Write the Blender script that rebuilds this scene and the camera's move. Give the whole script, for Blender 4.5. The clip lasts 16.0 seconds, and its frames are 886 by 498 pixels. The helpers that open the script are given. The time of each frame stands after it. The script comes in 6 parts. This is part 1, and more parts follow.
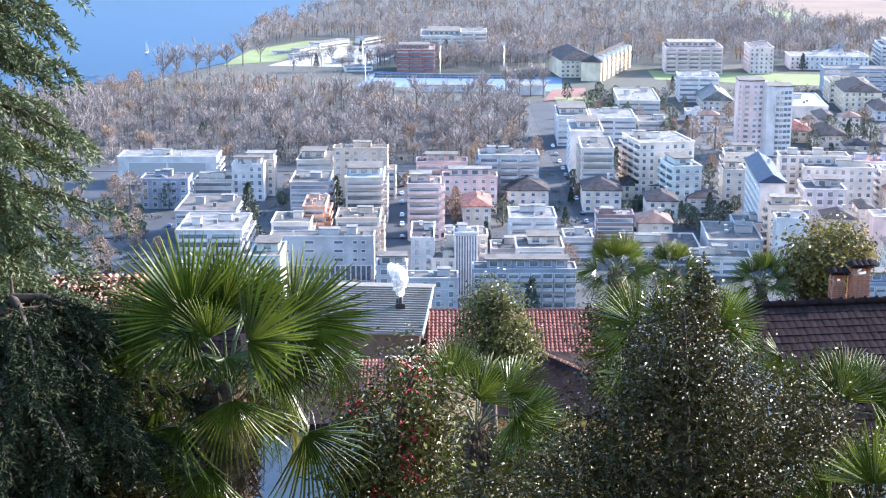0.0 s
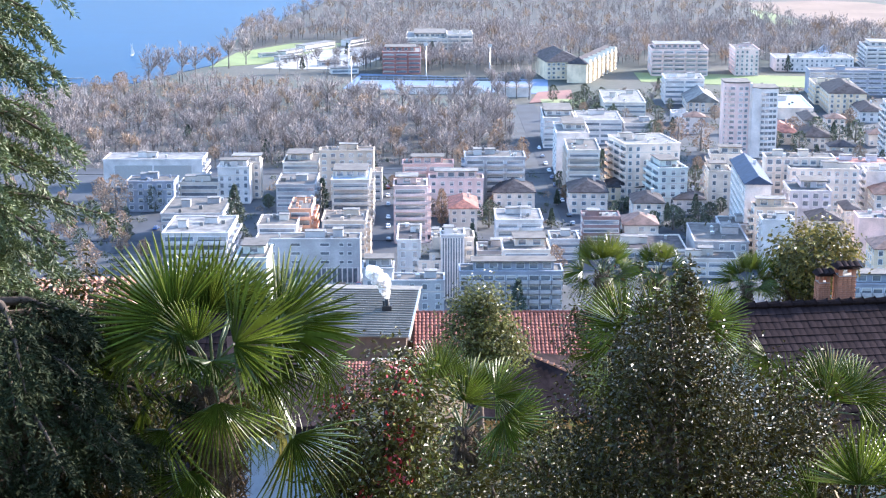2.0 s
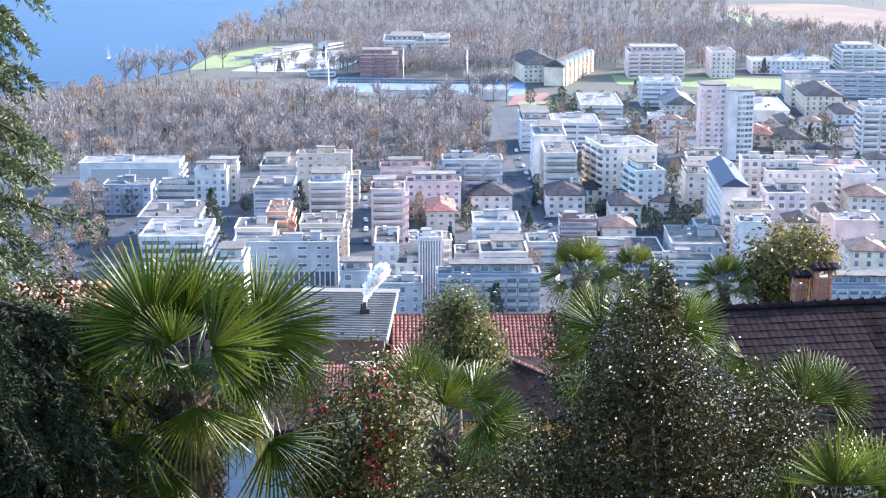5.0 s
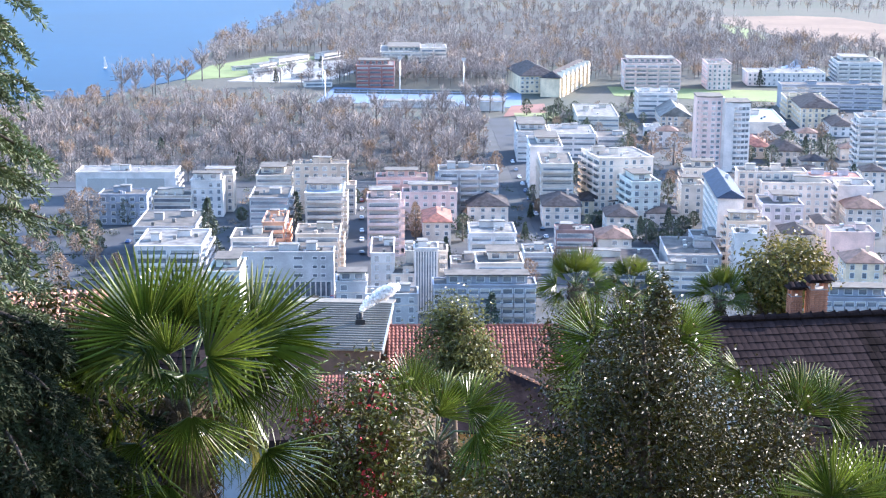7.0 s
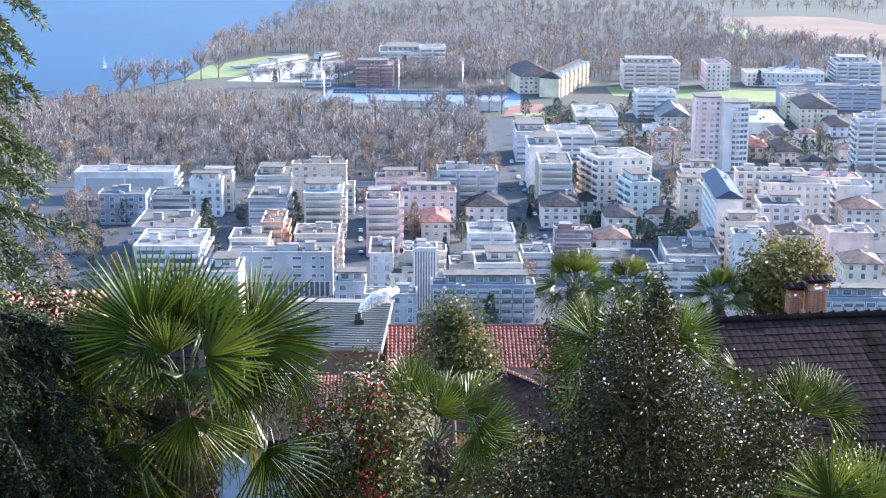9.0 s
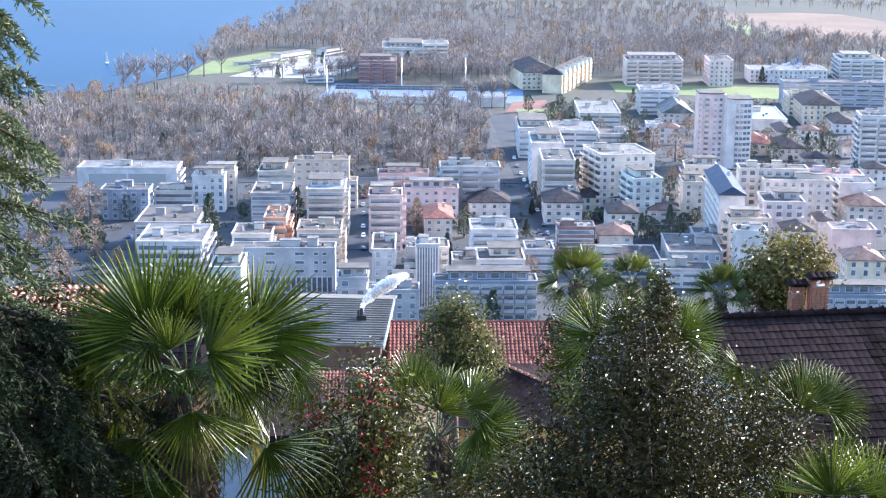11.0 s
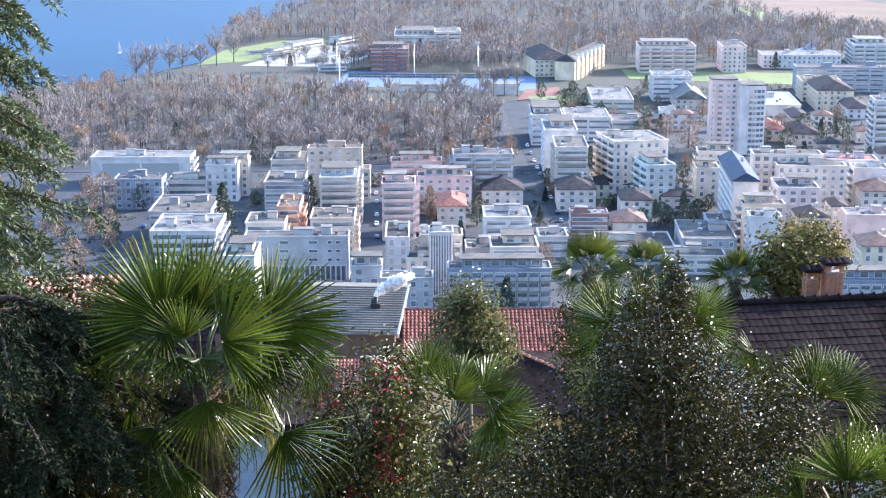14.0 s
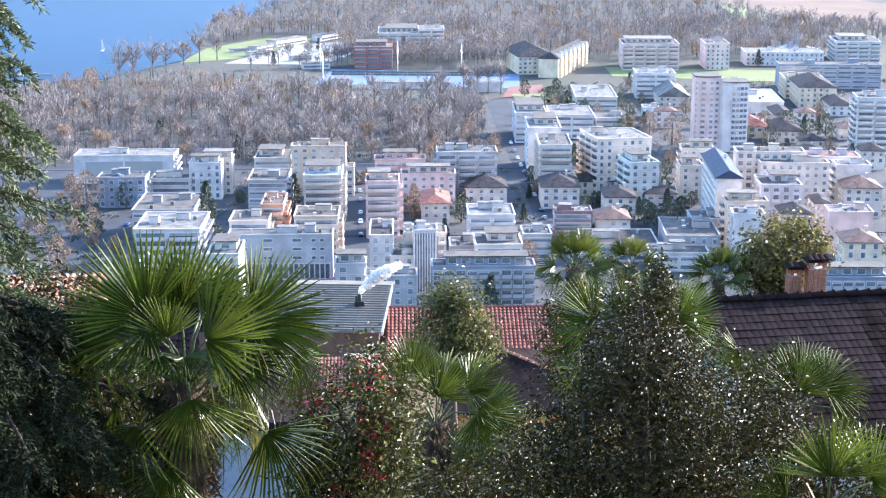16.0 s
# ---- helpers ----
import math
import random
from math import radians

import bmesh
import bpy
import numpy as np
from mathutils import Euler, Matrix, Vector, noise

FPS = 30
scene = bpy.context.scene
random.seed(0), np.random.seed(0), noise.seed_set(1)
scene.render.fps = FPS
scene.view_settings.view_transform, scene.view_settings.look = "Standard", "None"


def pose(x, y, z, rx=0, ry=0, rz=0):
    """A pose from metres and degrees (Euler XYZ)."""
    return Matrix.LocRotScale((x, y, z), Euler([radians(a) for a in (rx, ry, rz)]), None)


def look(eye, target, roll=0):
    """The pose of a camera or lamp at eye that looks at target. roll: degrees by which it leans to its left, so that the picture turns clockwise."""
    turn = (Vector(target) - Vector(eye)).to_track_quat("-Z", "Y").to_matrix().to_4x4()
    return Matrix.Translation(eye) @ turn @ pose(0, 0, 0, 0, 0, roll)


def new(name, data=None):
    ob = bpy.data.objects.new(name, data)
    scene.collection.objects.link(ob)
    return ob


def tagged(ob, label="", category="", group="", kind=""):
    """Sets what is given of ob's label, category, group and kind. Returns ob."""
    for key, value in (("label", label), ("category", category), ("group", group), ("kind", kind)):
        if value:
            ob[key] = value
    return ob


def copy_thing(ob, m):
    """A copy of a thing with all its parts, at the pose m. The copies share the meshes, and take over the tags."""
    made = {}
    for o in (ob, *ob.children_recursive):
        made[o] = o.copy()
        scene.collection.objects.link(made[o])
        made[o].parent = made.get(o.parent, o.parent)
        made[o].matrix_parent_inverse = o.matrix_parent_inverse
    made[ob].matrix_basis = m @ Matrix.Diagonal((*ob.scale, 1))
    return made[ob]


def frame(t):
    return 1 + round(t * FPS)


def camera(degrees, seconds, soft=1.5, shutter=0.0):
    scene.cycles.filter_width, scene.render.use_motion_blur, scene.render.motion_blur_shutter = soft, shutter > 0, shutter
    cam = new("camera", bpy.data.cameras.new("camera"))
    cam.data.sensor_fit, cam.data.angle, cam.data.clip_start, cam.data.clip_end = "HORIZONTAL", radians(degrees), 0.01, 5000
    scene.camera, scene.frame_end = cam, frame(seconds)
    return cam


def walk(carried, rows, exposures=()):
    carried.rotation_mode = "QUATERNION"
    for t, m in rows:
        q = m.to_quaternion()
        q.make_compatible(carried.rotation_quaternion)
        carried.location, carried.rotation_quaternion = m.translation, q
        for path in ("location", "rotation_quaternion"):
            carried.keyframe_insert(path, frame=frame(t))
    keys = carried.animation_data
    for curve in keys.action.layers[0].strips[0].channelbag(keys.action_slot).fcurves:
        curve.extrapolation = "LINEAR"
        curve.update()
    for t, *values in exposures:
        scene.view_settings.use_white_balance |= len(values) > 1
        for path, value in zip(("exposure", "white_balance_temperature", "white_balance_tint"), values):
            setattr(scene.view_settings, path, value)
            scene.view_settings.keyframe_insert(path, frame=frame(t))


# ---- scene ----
# A hillside garden over a lakeside town; the plain lies at z = 0, y runs away from the eye.
EYE_Z = 133.0
TILT = -13.294
cam = camera(32.0, 16.0, 1.25)
# seconds, degrees up, lean, turn
ROWS = [
    (0, 0.000, 0.000, 0.000),
    (0.5, 0.020, -0.067, -0.051),
    (1, 0.063, -0.022, -0.146),
    (1.5, 0.107, 0.041, -0.329),
    (2, 0.080, 0.013, -0.522),
    (2.5, 0.038, 0.083, -0.702),
    (3, 0.027, 0.146, -0.830),
    (3.5, 0.060, 0.138, -0.928),
    (4, 0.085, 0.058, -1.099),
    (6.5, 0.477, -0.070, -1.510),
    (7, 0.581, -0.248, -1.466),
    (7.5, 0.616, -0.577, -1.440),
    (8, 0.624, -0.416, -1.532),
    (8.5, 0.614, -0.265, -1.532),
    (9, 0.586, -0.296, -1.497),
    (11.5, 0.416, -0.429, -1.345),
    (12, 0.401, -0.328, -1.213),
    (12.5, 0.336, -0.061, -1.086),
    (13, 0.189, 0.056, -1.011),
    (13.5, 0.005, 0.006, -0.942),
    (14, -0.017, 0.029, -0.967),
    (14.5, 0.040, -0.024, -1.059),
    (15, -0.015, -0.056, -1.178),
    (15.5, -0.042, 0.064, -1.371),
    (16, -0.104, 0.020, -1.575),
]
walk(cam, [(t, pose(0, 0, EYE_Z, 90 + TILT + up, lean, turn)) for t, up, lean, turn in ROWS], [(0.0, 2.27, 5230, 16), (4.0, 2.31, 5230, 16), (6.5, 2.31, 5230, 16), (8.0, 2.16, 5200, 16), (9.0, 2.14, 5200, 16), (11.5, 2.12, 5200, 16), (14.0, 2.11, 5220, 16), (16.0, 2.24, 5230, 16)])

# ---- light: low winter sun over the right shoulder of the valley ----
SUN_AZ, SUN_EL = 60.0, 24.0          # degrees from the view axis to the right; above the horizon
world = bpy.data.worlds.new("winter_sky")
scene.world = world
world.use_nodes = True
wn = world.node_tree.nodes
sky = wn.new("ShaderNodeTexSky")
sky.sky_type = "NISHITA"
sky.sun_disc = False
sky.sun_elevation = radians(SUN_EL)
sky.sun_rotation = radians(SUN_AZ)
sky.air_density, sky.dust_density = 1.3, 1.2
wn["Background"].inputs["Strength"].default_value = 0.15
world.node_tree.links.new(sky.outputs["Color"], wn["Background"].inputs["Color"])
sun = new("sun", bpy.data.lights.new("sun", "SUN"))
sun.data.energy, sun.data.angle, sun.data.color = 3.7, radians(0.6), (1.0, 0.82, 0.60)
a, e = radians(SUN_AZ), radians(SUN_EL)
sun.matrix_world = look((400 * math.sin(a) * math.cos(e), 400 * math.cos(a) * math.cos(e), 400 * math.sin(e)), (0, 0, 0))

# ---- materials ----
MATS = {}


def material(name, base, rough=0.7, metal=0.0, vary=0.18, scale=3.0, bump=0.0, spec=0.5, second=None, fine=30.0, trans=0.0, rand=0.0):
    """A surface with a base colour, broad stains, fine grain and, where bump is set, relief. rand: change from piece to piece."""
    if name in MATS:
        return MATS[name]
    m = bpy.data.materials.new(name)
    m.use_nodes = True
    nt = m.node_tree
    n, l = nt.nodes, nt.links
    bsdf = n["Principled BSDF"]
    bsdf.inputs["Roughness"].default_value = rough
    bsdf.inputs["Metallic"].default_value = metal
    bsdf.inputs["Specular IOR Level"].default_value = spec
    co = n.new("ShaderNodeTexCoord")
    big = n.new("ShaderNodeTexNoise")
    big.inputs["Scale"].default_value, big.inputs["Detail"].default_value = scale, 5
    small = n.new("ShaderNodeTexNoise")
    small.inputs["Scale"].default_value, small.inputs["Detail"].default_value = fine, 4
    l.new(co.outputs["Object"], big.inputs["Vector"])
    l.new(co.outputs["Object"], small.inputs["Vector"])
    ramp = n.new("ShaderNodeValToRGB")
    dark = second or tuple(c * (1 - 2 * vary) for c in base)
    ramp.color_ramp.elements[0].position, ramp.color_ramp.elements[0].color = 0.34, (*dark, 1)
    ramp.color_ramp.elements[1].position, ramp.color_ramp.elements[1].color = 0.62, (*base, 1)
    l.new(big.outputs["Fac"], ramp.inputs["Fac"])
    mix = n.new("ShaderNodeMix")
    mix.data_type, mix.blend_type = "RGBA", "MULTIPLY"
    mix.inputs["Factor"].default_value = min(1.0, vary * 2.2)
    l.new(ramp.outputs["Color"], mix.inputs["A"])
    grey = n.new("ShaderNodeMapRange")
    grey.inputs["From Min"].default_value, grey.inputs["From Max"].default_value = 0.3, 0.7
    grey.inputs["To Min"].default_value, grey.inputs["To Max"].default_value = 0.6, 1.25
    l.new(small.outputs["Fac"], grey.inputs["Value"])
    l.new(grey.outputs["Result"], mix.inputs["B"])
    out = mix.outputs["Result"]
    if rand:
        info = n.new("ShaderNodeObjectInfo")
        geo = n.new("ShaderNodeNewGeometry")
        add = n.new("ShaderNodeMath")
        add.operation = "ADD"
        l.new(info.outputs["Random"], add.inputs[0])
        l.new(geo.outputs["Random Per Island"], add.inputs[1])
        rng = n.new("ShaderNodeMapRange")
        rng.inputs["From Max"].default_value = 2.0
        rng.inputs["To Min"].default_value, rng.inputs["To Max"].default_value = 1 - rand, 1 + rand
        l.new(add.outputs["Value"], rng.inputs["Value"])
        hsv = n.new("ShaderNodeHueSaturation")
        l.new(rng.outputs["Result"], hsv.inputs["Value"])
        l.new(out, hsv.inputs["Color"])
        out = hsv.outputs["Color"]
    l.new(out, bsdf.inputs["Base Color"])
    if bump:
        b = n.new("ShaderNodeBump")
        b.inputs["Strength"].default_value, b.inputs["Distance"].default_value = bump, 0.02
        l.new(small.outputs["Fac"], b.inputs["Height"])
        l.new(b.outputs["Normal"], bsdf.inputs["Normal"])
    if trans:
        tr = n.new("ShaderNodeBsdfTranslucent")
        l.new(out, tr.inputs["Color"])
        ms = n.new("ShaderNodeMixShader")
        ms.inputs["Fac"].default_value = trans
        l.new(bsdf.outputs["BSDF"], ms.inputs[1])
        l.new(tr.outputs["BSDF"], ms.inputs[2])
        l.new(ms.outputs["Shader"], n["Material Output"].inputs["Surface"])
    MATS[name] = m
    return m


def stucco(name, base):
    return material("stucco_" + name, base, 0.85, vary=0.15, scale=0.18, fine=2.5)


WALLS = {
    "white": (0.664, 0.611, 0.572), "offwhite": (0.603, 0.534, 0.453), "cream": (0.749, 0.623, 0.513), "beige": (0.603, 0.481, 0.370),
    "yellow": (0.760, 0.618, 0.425), "paleyellow": (0.760, 0.645, 0.537), "pink": (0.685, 0.445, 0.381), "palepink": (0.704, 0.529, 0.477),
    "sunlit_orange": (0.664, 0.351, 0.215), "grey": (0.455, 0.445, 0.445), "bluegrey": (0.300, 0.318, 0.372), "lilac": (0.569, 0.532, 0.555),
    "green": (0.611, 0.629, 0.574), "brown": (0.262, 0.167, 0.155), "brick": (0.341, 0.145, 0.119), "concrete": (0.402, 0.378, 0.370)}
for key, value in WALLS.items():
    stucco(key, value)
M_GLASS = material("window_glass", (0.30, 0.33, 0.37), 0.15, 0.5, vary=0.2, scale=0.5, rand=0.5)
M_FRAME = material("window_frame_paint", (0.7, 0.7, 0.68), 0.5, vary=0.08)
M_BLIND = material("window_blind", (0.42, 0.40, 0.37), 0.7, vary=0.15, rand=0.3)
M_FLAT = material("flat_roof_gravel", (0.115, 0.105, 0.095), 0.95, vary=0.25, scale=0.3, fine=3)
M_FLATW = material("pale_roof_membrane", (0.21, 0.20, 0.185), 0.8, vary=0.3, scale=0.3, fine=3)
M_FLATB = material("blue_grey_sheet_roof", (0.30, 0.35, 0.42), 0.5, vary=0.2, scale=0.3)
M_DARKROOF = material("dark_tile_roof", (0.075, 0.066, 0.068), 0.9, spec=0.2, vary=0.3, scale=0.5, fine=4)
M_REDROOF = material("red_tile_roof_far", (0.33, 0.13, 0.09), 0.8, vary=0.3, scale=0.5, fine=4)
M_BROWNROOF = material("brown_tile_roof", (0.20, 0.12, 0.09), 0.8, vary=0.3, scale=0.5, fine=4)
M_SOLAR = material("dark_blue_solar_roof", (0.05, 0.07, 0.12), 0.65, vary=0.2, scale=0.4, spec=0.2)
M_METAL = material("roof_fitting_metal", (0.6, 0.61, 0.62), 0.35, 0.7)
# Street and paving tones carry the blocks' shade in their base colour.
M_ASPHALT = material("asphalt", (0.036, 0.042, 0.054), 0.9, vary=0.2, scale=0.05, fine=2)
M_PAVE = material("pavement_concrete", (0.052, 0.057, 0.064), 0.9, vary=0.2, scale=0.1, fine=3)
M_GRAVEL = material("pale_gravel", (0.34, 0.325, 0.30), 0.95, vary=0.2, scale=0.05, fine=0.8)
M_GRASS = material("winter_grass", (0.17, 0.20, 0.075), 0.95, vary=0.25, scale=0.02, fine=0.6, second=(0.19, 0.155, 0.095))
M_LAWN = material("sunlit_lawn", (0.17, 0.21, 0.07), 0.95, vary=0.15, scale=0.03, fine=0.6)
M_EARTH = material("park_and_yard_earth", (0.060, 0.057, 0.046), 0.95, vary=0.3, scale=0.012, fine=0.25, second=(0.042, 0.050, 0.034))
M_LITTER = material("leaf_litter", (0.046, 0.041, 0.038), 0.95, vary=0.3, scale=0.03, fine=0.5, second=(0.036, 0.038, 0.030))
M_FIELD = material("ploughed_field", (0.16, 0.105, 0.072), 0.95, vary=0.15, scale=0.01, fine=0.12)
M_SOIL = material("garden_soil", (0.10, 0.09, 0.05), 0.95, vary=0.3, scale=0.4, fine=5, second=(0.05, 0.07, 0.025))
M_WATER = material("lake_water", (0.0065, 0.044, 0.112), 0.4, vary=0.06, scale=0.004, fine=0.05, bump=0.1, spec=0.025)
M_TWIG = material("bare_twigs", (0.36, 0.31, 0.275), 0.9, vary=0.25, scale=0.03, rand=0.2, fine=0.4, second=(0.19, 0.16, 0.15))
M_TWIGWARM = material("twigs_with_russet_leaves", (0.36, 0.25, 0.165), 0.9, vary=0.2, scale=0.06, rand=0.15, fine=0.4)
M_BARK = material("grey_bark", (0.19, 0.165, 0.15), 0.95, vary=0.3, scale=1.0, fine=8)
M_CONIFER = material("dark_conifer_needles", (0.055, 0.08, 0.05), 0.8, vary=0.3, scale=0.6, rand=0.3)
M_EVERGREEN = material("evergreen_leaves_far", (0.085, 0.105, 0.055), 0.7, vary=0.3, scale=0.4, rand=0.3)

# ---- mesh helpers ----
SHARED = {}


def mesh_of(name, verts, faces, mats, index=None, smooth=False):
    me = bpy.data.meshes.new(name)
    me.from_pydata([tuple(v) for v in verts], [], [tuple(f) for f in faces])
    for m in mats:
        me.materials.append(m)
    if index is not None:
        me.polygons.foreach_set("material_index", index)
    if smooth:
        me.polygons.foreach_set("use_smooth", [True] * len(me.polygons))
    me.update()
    return me


CUBE_F = ((0, 3, 2, 1), (4, 5, 6, 7), (0, 1, 5, 4), (1, 2, 6, 5), (2, 3, 7, 6), (3, 0, 4, 7))


def boxes(name, items, mats):
    """One mesh of boxes (x0, x1, y0, y1, z0, z1[, material])."""
    verts, faces, index = [], [], []
    for it in items:
        x0, x1, y0, y1, z0, z1 = it[:6]
        k = len(verts)
        verts += [(x0, y0, z0), (x1, y0, z0), (x1, y1, z0), (x0, y1, z0), (x0, y0, z1), (x1, y0, z1), (x1, y1, z1), (x0, y1, z1)]
        faces += [tuple(k + i for i in f) for f in CUBE_F]
        index += [it[6] if len(it) > 6 else 0] * 6
    return mesh_of(name, verts, faces, mats, index)


def under(name, me, parent, m=None, label=""):
    ob = new(name, me)
    ob.parent = parent
    if m is not None:
        ob.matrix_basis = m
    if label:
        ob["label"] = label
    return ob


def empty(name, m, label, category, group="", kind=""):
    ob = new(name)
    ob.matrix_basis = m
    return tagged(ob, label, category, group, kind)


def quads(name, V, mats, index=None):
    """A mesh of loose quads from an array (n, 4, 3)."""
    n = len(V)
    me = bpy.data.meshes.new(name)
    me.vertices.add(4 * n)
    me.vertices.foreach_set("co", np.ascontiguousarray(V, dtype=np.float32).ravel())
    me.loops.add(4 * n)
    me.loops.foreach_set("vertex_index", np.arange(4 * n, dtype=np.int32))
    me.polygons.add(n)
    me.polygons.foreach_set("loop_start", np.arange(0, 4 * n, 4, dtype=np.int32))
    for m in mats:
        me.materials.append(m)
    if index is not None:
        me.polygons.foreach_set("material_index", np.asarray(index, dtype=np.int32))
    me.update(calc_edges=True)
    me.validate()
    return me


def unit(a):
    return a / np.maximum(np.linalg.norm(a, axis=-1, keepdims=True), 1e-9)


def slivers(start, way, width, rng):
    """Thin tapered blades from start along way."""
    side = unit(np.cross(way, rng.normal(size=way.shape))) * (np.asarray(width).reshape(-1, 1) / 2)
    mid = start + way * 0.5
    return np.stack([start, mid + side, start + way, mid - side], 1)


def leaves(centre, normal, along, length, width):
    """Pointed leaves as two quads folded along the midrib: (2n, 4, 3)."""
    along = unit(along - normal * (along * normal).sum(1, keepdims=True))
    side = np.cross(normal, along)
    L, W = np.asarray(length).reshape(-1, 1), np.asarray(width).reshape(-1, 1)
    base, tip = centre - along * L / 2, centre + along * L / 2 - normal * L * 0.12
    up = normal * W * 0.22
    r1, r2 = centre - along * L * 0.15 + side * W / 2 + up, centre + along * L * 0.2 + side * W * 0.42 + up
    l1, l2 = centre - along * L * 0.15 - side * W / 2 + up, centre + along * L * 0.2 - side * W * 0.42 + up
    return np.concatenate([np.stack([base, r1, r2, tip], 1), np.stack([base, tip, l2, l1], 1)])


def tube(path, radii, sides=7):
    """Verts and faces of a tapered tube along a path."""
    path = [Vector(p) for p in path]
    verts, faces = [], []
    for i, p in enumerate(path):
        d = (path[min(i + 1, len(path) - 1)] - path[max(i - 1, 0)]).normalized()
        a = d.cross(Vector((0.31, 0.93, 0.17))).normalized()
        b = d.cross(a)
        for k in range(sides):
            w = 2 * math.pi * k / sides
            verts.append(p + (a * math.cos(w) + b * math.sin(w)) * radii[i])
    for i in range(len(path) - 1):
        for k in range(sides):
            k2 = (k + 1) % sides
            faces.append((i * sides + k, i * sides + k2, (i + 1) * sides + k2, (i + 1) * sides + k))
    faces.append(tuple(range((len(path) - 1) * sides, len(path) * sides)))
    return verts, faces


def tubes(name, items, mats, smooth=True):
    verts, faces = [], []
    for path, radii, sides in items:
        v, f = tube(path, radii, sides)
        k = len(verts)
        verts += v
        faces += [tuple(i + k for i in g) for g in f]
    return mesh_of(name, verts, faces, mats, smooth=smooth)


def hill(y):
    """Height of the ground: a steep garden slope that runs out into the plain."""
    if y < 300:
        return 131.4 - 0.385 * y
    if y < 420:
        u = (y - 300) / 120
        return 15.9 * (1 - u) ** 2
    return 0.0


def sheet(name, outline, z, mat, label, category):
    """A flat piece of the setting with the given outline."""
    verts = [(x, y, z) for x, y in outline] + [(x, y, z - 1.5) for x, y in outline]
    n = len(outline)
    faces = [tuple(range(n))] + [(i, i + n, (i + 1) % n + n, (i + 1) % n) for i in range(n)]
    return tagged(new(name, mesh_of(name, verts, faces, [mat])), label, category, kind="structure")

# ---- ground, lake, roads ----
ys = [-300, -60, -20, -5, 0, 5, 10, 15, 20, 30, 40, 60, 80, 110, 150, 200, 250, 300, 320, 340, 360, 380, 400, 420, 600, 900, 1300, 1900, 2600, 4900]
xs = [-4500, -2000, -900, -400, -200, -100, -50, -25, -10, 0, 10, 25, 50, 100, 200, 400, 900, 2000, 4500]
gv = [(x, y, hill(y) + (0.25 * noise.noise((x * 0.2, y * 0.2, 0)) if y < 60 else 0)) for y in ys for x in xs]
nx = len(xs)
gf = [(j * nx + i, j * nx + i + 1, (j + 1) * nx + i + 1, (j + 1) * nx + i) for j in range(len(ys) - 1) for i in range(nx - 1)]
gi = [1 if ys[j] < 300 else 0 for j in range(len(ys) - 1) for i in range(nx - 1)]
tagged(new("ground", mesh_of("ground", gv, gf, [M_EARTH, M_SOIL], gi, True)), "brown winter ground of hillside and plain", "ground", kind="structure")
SHORE = [(-2500, 560), (-700, 800), (-330, 930), (-262, 1000), (-240, 1052), (-205, 1068), (-190, 1110), (-166, 1180), (-163, 1265), (-175, 1330),
         (-170, 1420), (-152, 1530), (-150, 1640), (-128, 1760), (-120, 1900), (-90, 2150), (-250, 2600), (-900, 3300), (-4400, 4300)]
sheet("water", SHORE, 0.35, M_WATER, "calm blue lake with a faint ripple", "lake")
sheet("shore_lawn", [(-166, 1165), (-128, 1190), (-92, 1262), (-70, 1350), (-118, 1350), (-158, 1270)], 0.2, M_LAWN, "mown lakeside lawn in low sun", "lawn")
sheet("sports_lawn", [(148, 1075), (262, 1040), (270, 1105), (150, 1130)], 0.2, M_LAWN, "bright green sports lawn", "lawn")
sheet("field", [(347, 1830), (357, 1771), (369, 1692), (380, 1606), (375, 1502), (410, 1500), (442, 1400), (480, 1380), (620, 1600), (600, 1690), (535, 1730), (515, 1830), (467, 1855), (408, 1840)], 0.2, M_FIELD, "bare ploughed tan field beyond the woods", "field")
sheet("field_margin", [(353, 1722), (371, 1660), (363, 1523), (344, 1498), (341, 1602)], 0.25, M_LAWN, "green margin of a ploughed field", "field")
M_TRACK = material("red_running_track", (0.20, 0.09, 0.07), 0.9, vary=0.15, scale=0.05, fine=0.8)
sheet("running_track", [(63, 966), (93, 987), (95, 1032), (72, 1020)], 0.25, M_TRACK, "red-brown running track beside the stadium", "sports track")
# Dark blue of the pitch is shade put into its base colour.
M_PITCH = material("pitch_shade_blue", (0.12, 0.175, 0.27), 0.8, vary=0.12, scale=0.03, fine=0.4)
sheet("pitch", [(-58, 1040), (78, 1010), (84, 1090), (-50, 1125)], 0.2, M_PITCH, "blue-grey stadium pitch with shade painted in", "sports pitch")


sheet("street_lawn", [(71, 842), (112, 842), (105, 985), (71, 985)], 0.3, M_GRASS, "winter grass beside the street", "lawn")
ROADS = []


def road(outline, label="grey asphalt town street"):
    ROADS.append(outline)
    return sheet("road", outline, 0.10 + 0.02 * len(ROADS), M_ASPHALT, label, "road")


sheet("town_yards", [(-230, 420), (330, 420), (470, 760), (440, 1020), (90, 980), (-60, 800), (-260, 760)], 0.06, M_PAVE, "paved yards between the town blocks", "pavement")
road([(-28, 430), (-9, 430), (-17, 720), (-29, 720)])
road([(55, 430), (70, 430), (66, 960), (53, 960)])
road([(-120, 560), (-104, 560), (-92, 790), (-106, 790)])
road([(-230, 480), (-195, 480), (-190, 800), (-225, 800)])
road([(-194, 470), (-140, 470), (-128, 560), (-150, 720), (-189, 720)], "grey asphalt square with parked cars")
road([(128, 430), (142, 430), (168, 800), (154, 800)])
road([(230, 560), (246, 560), (330, 1060), (312, 1060)])
road([(-260, 735), (-260, 722), (330, 722), (330, 735)])
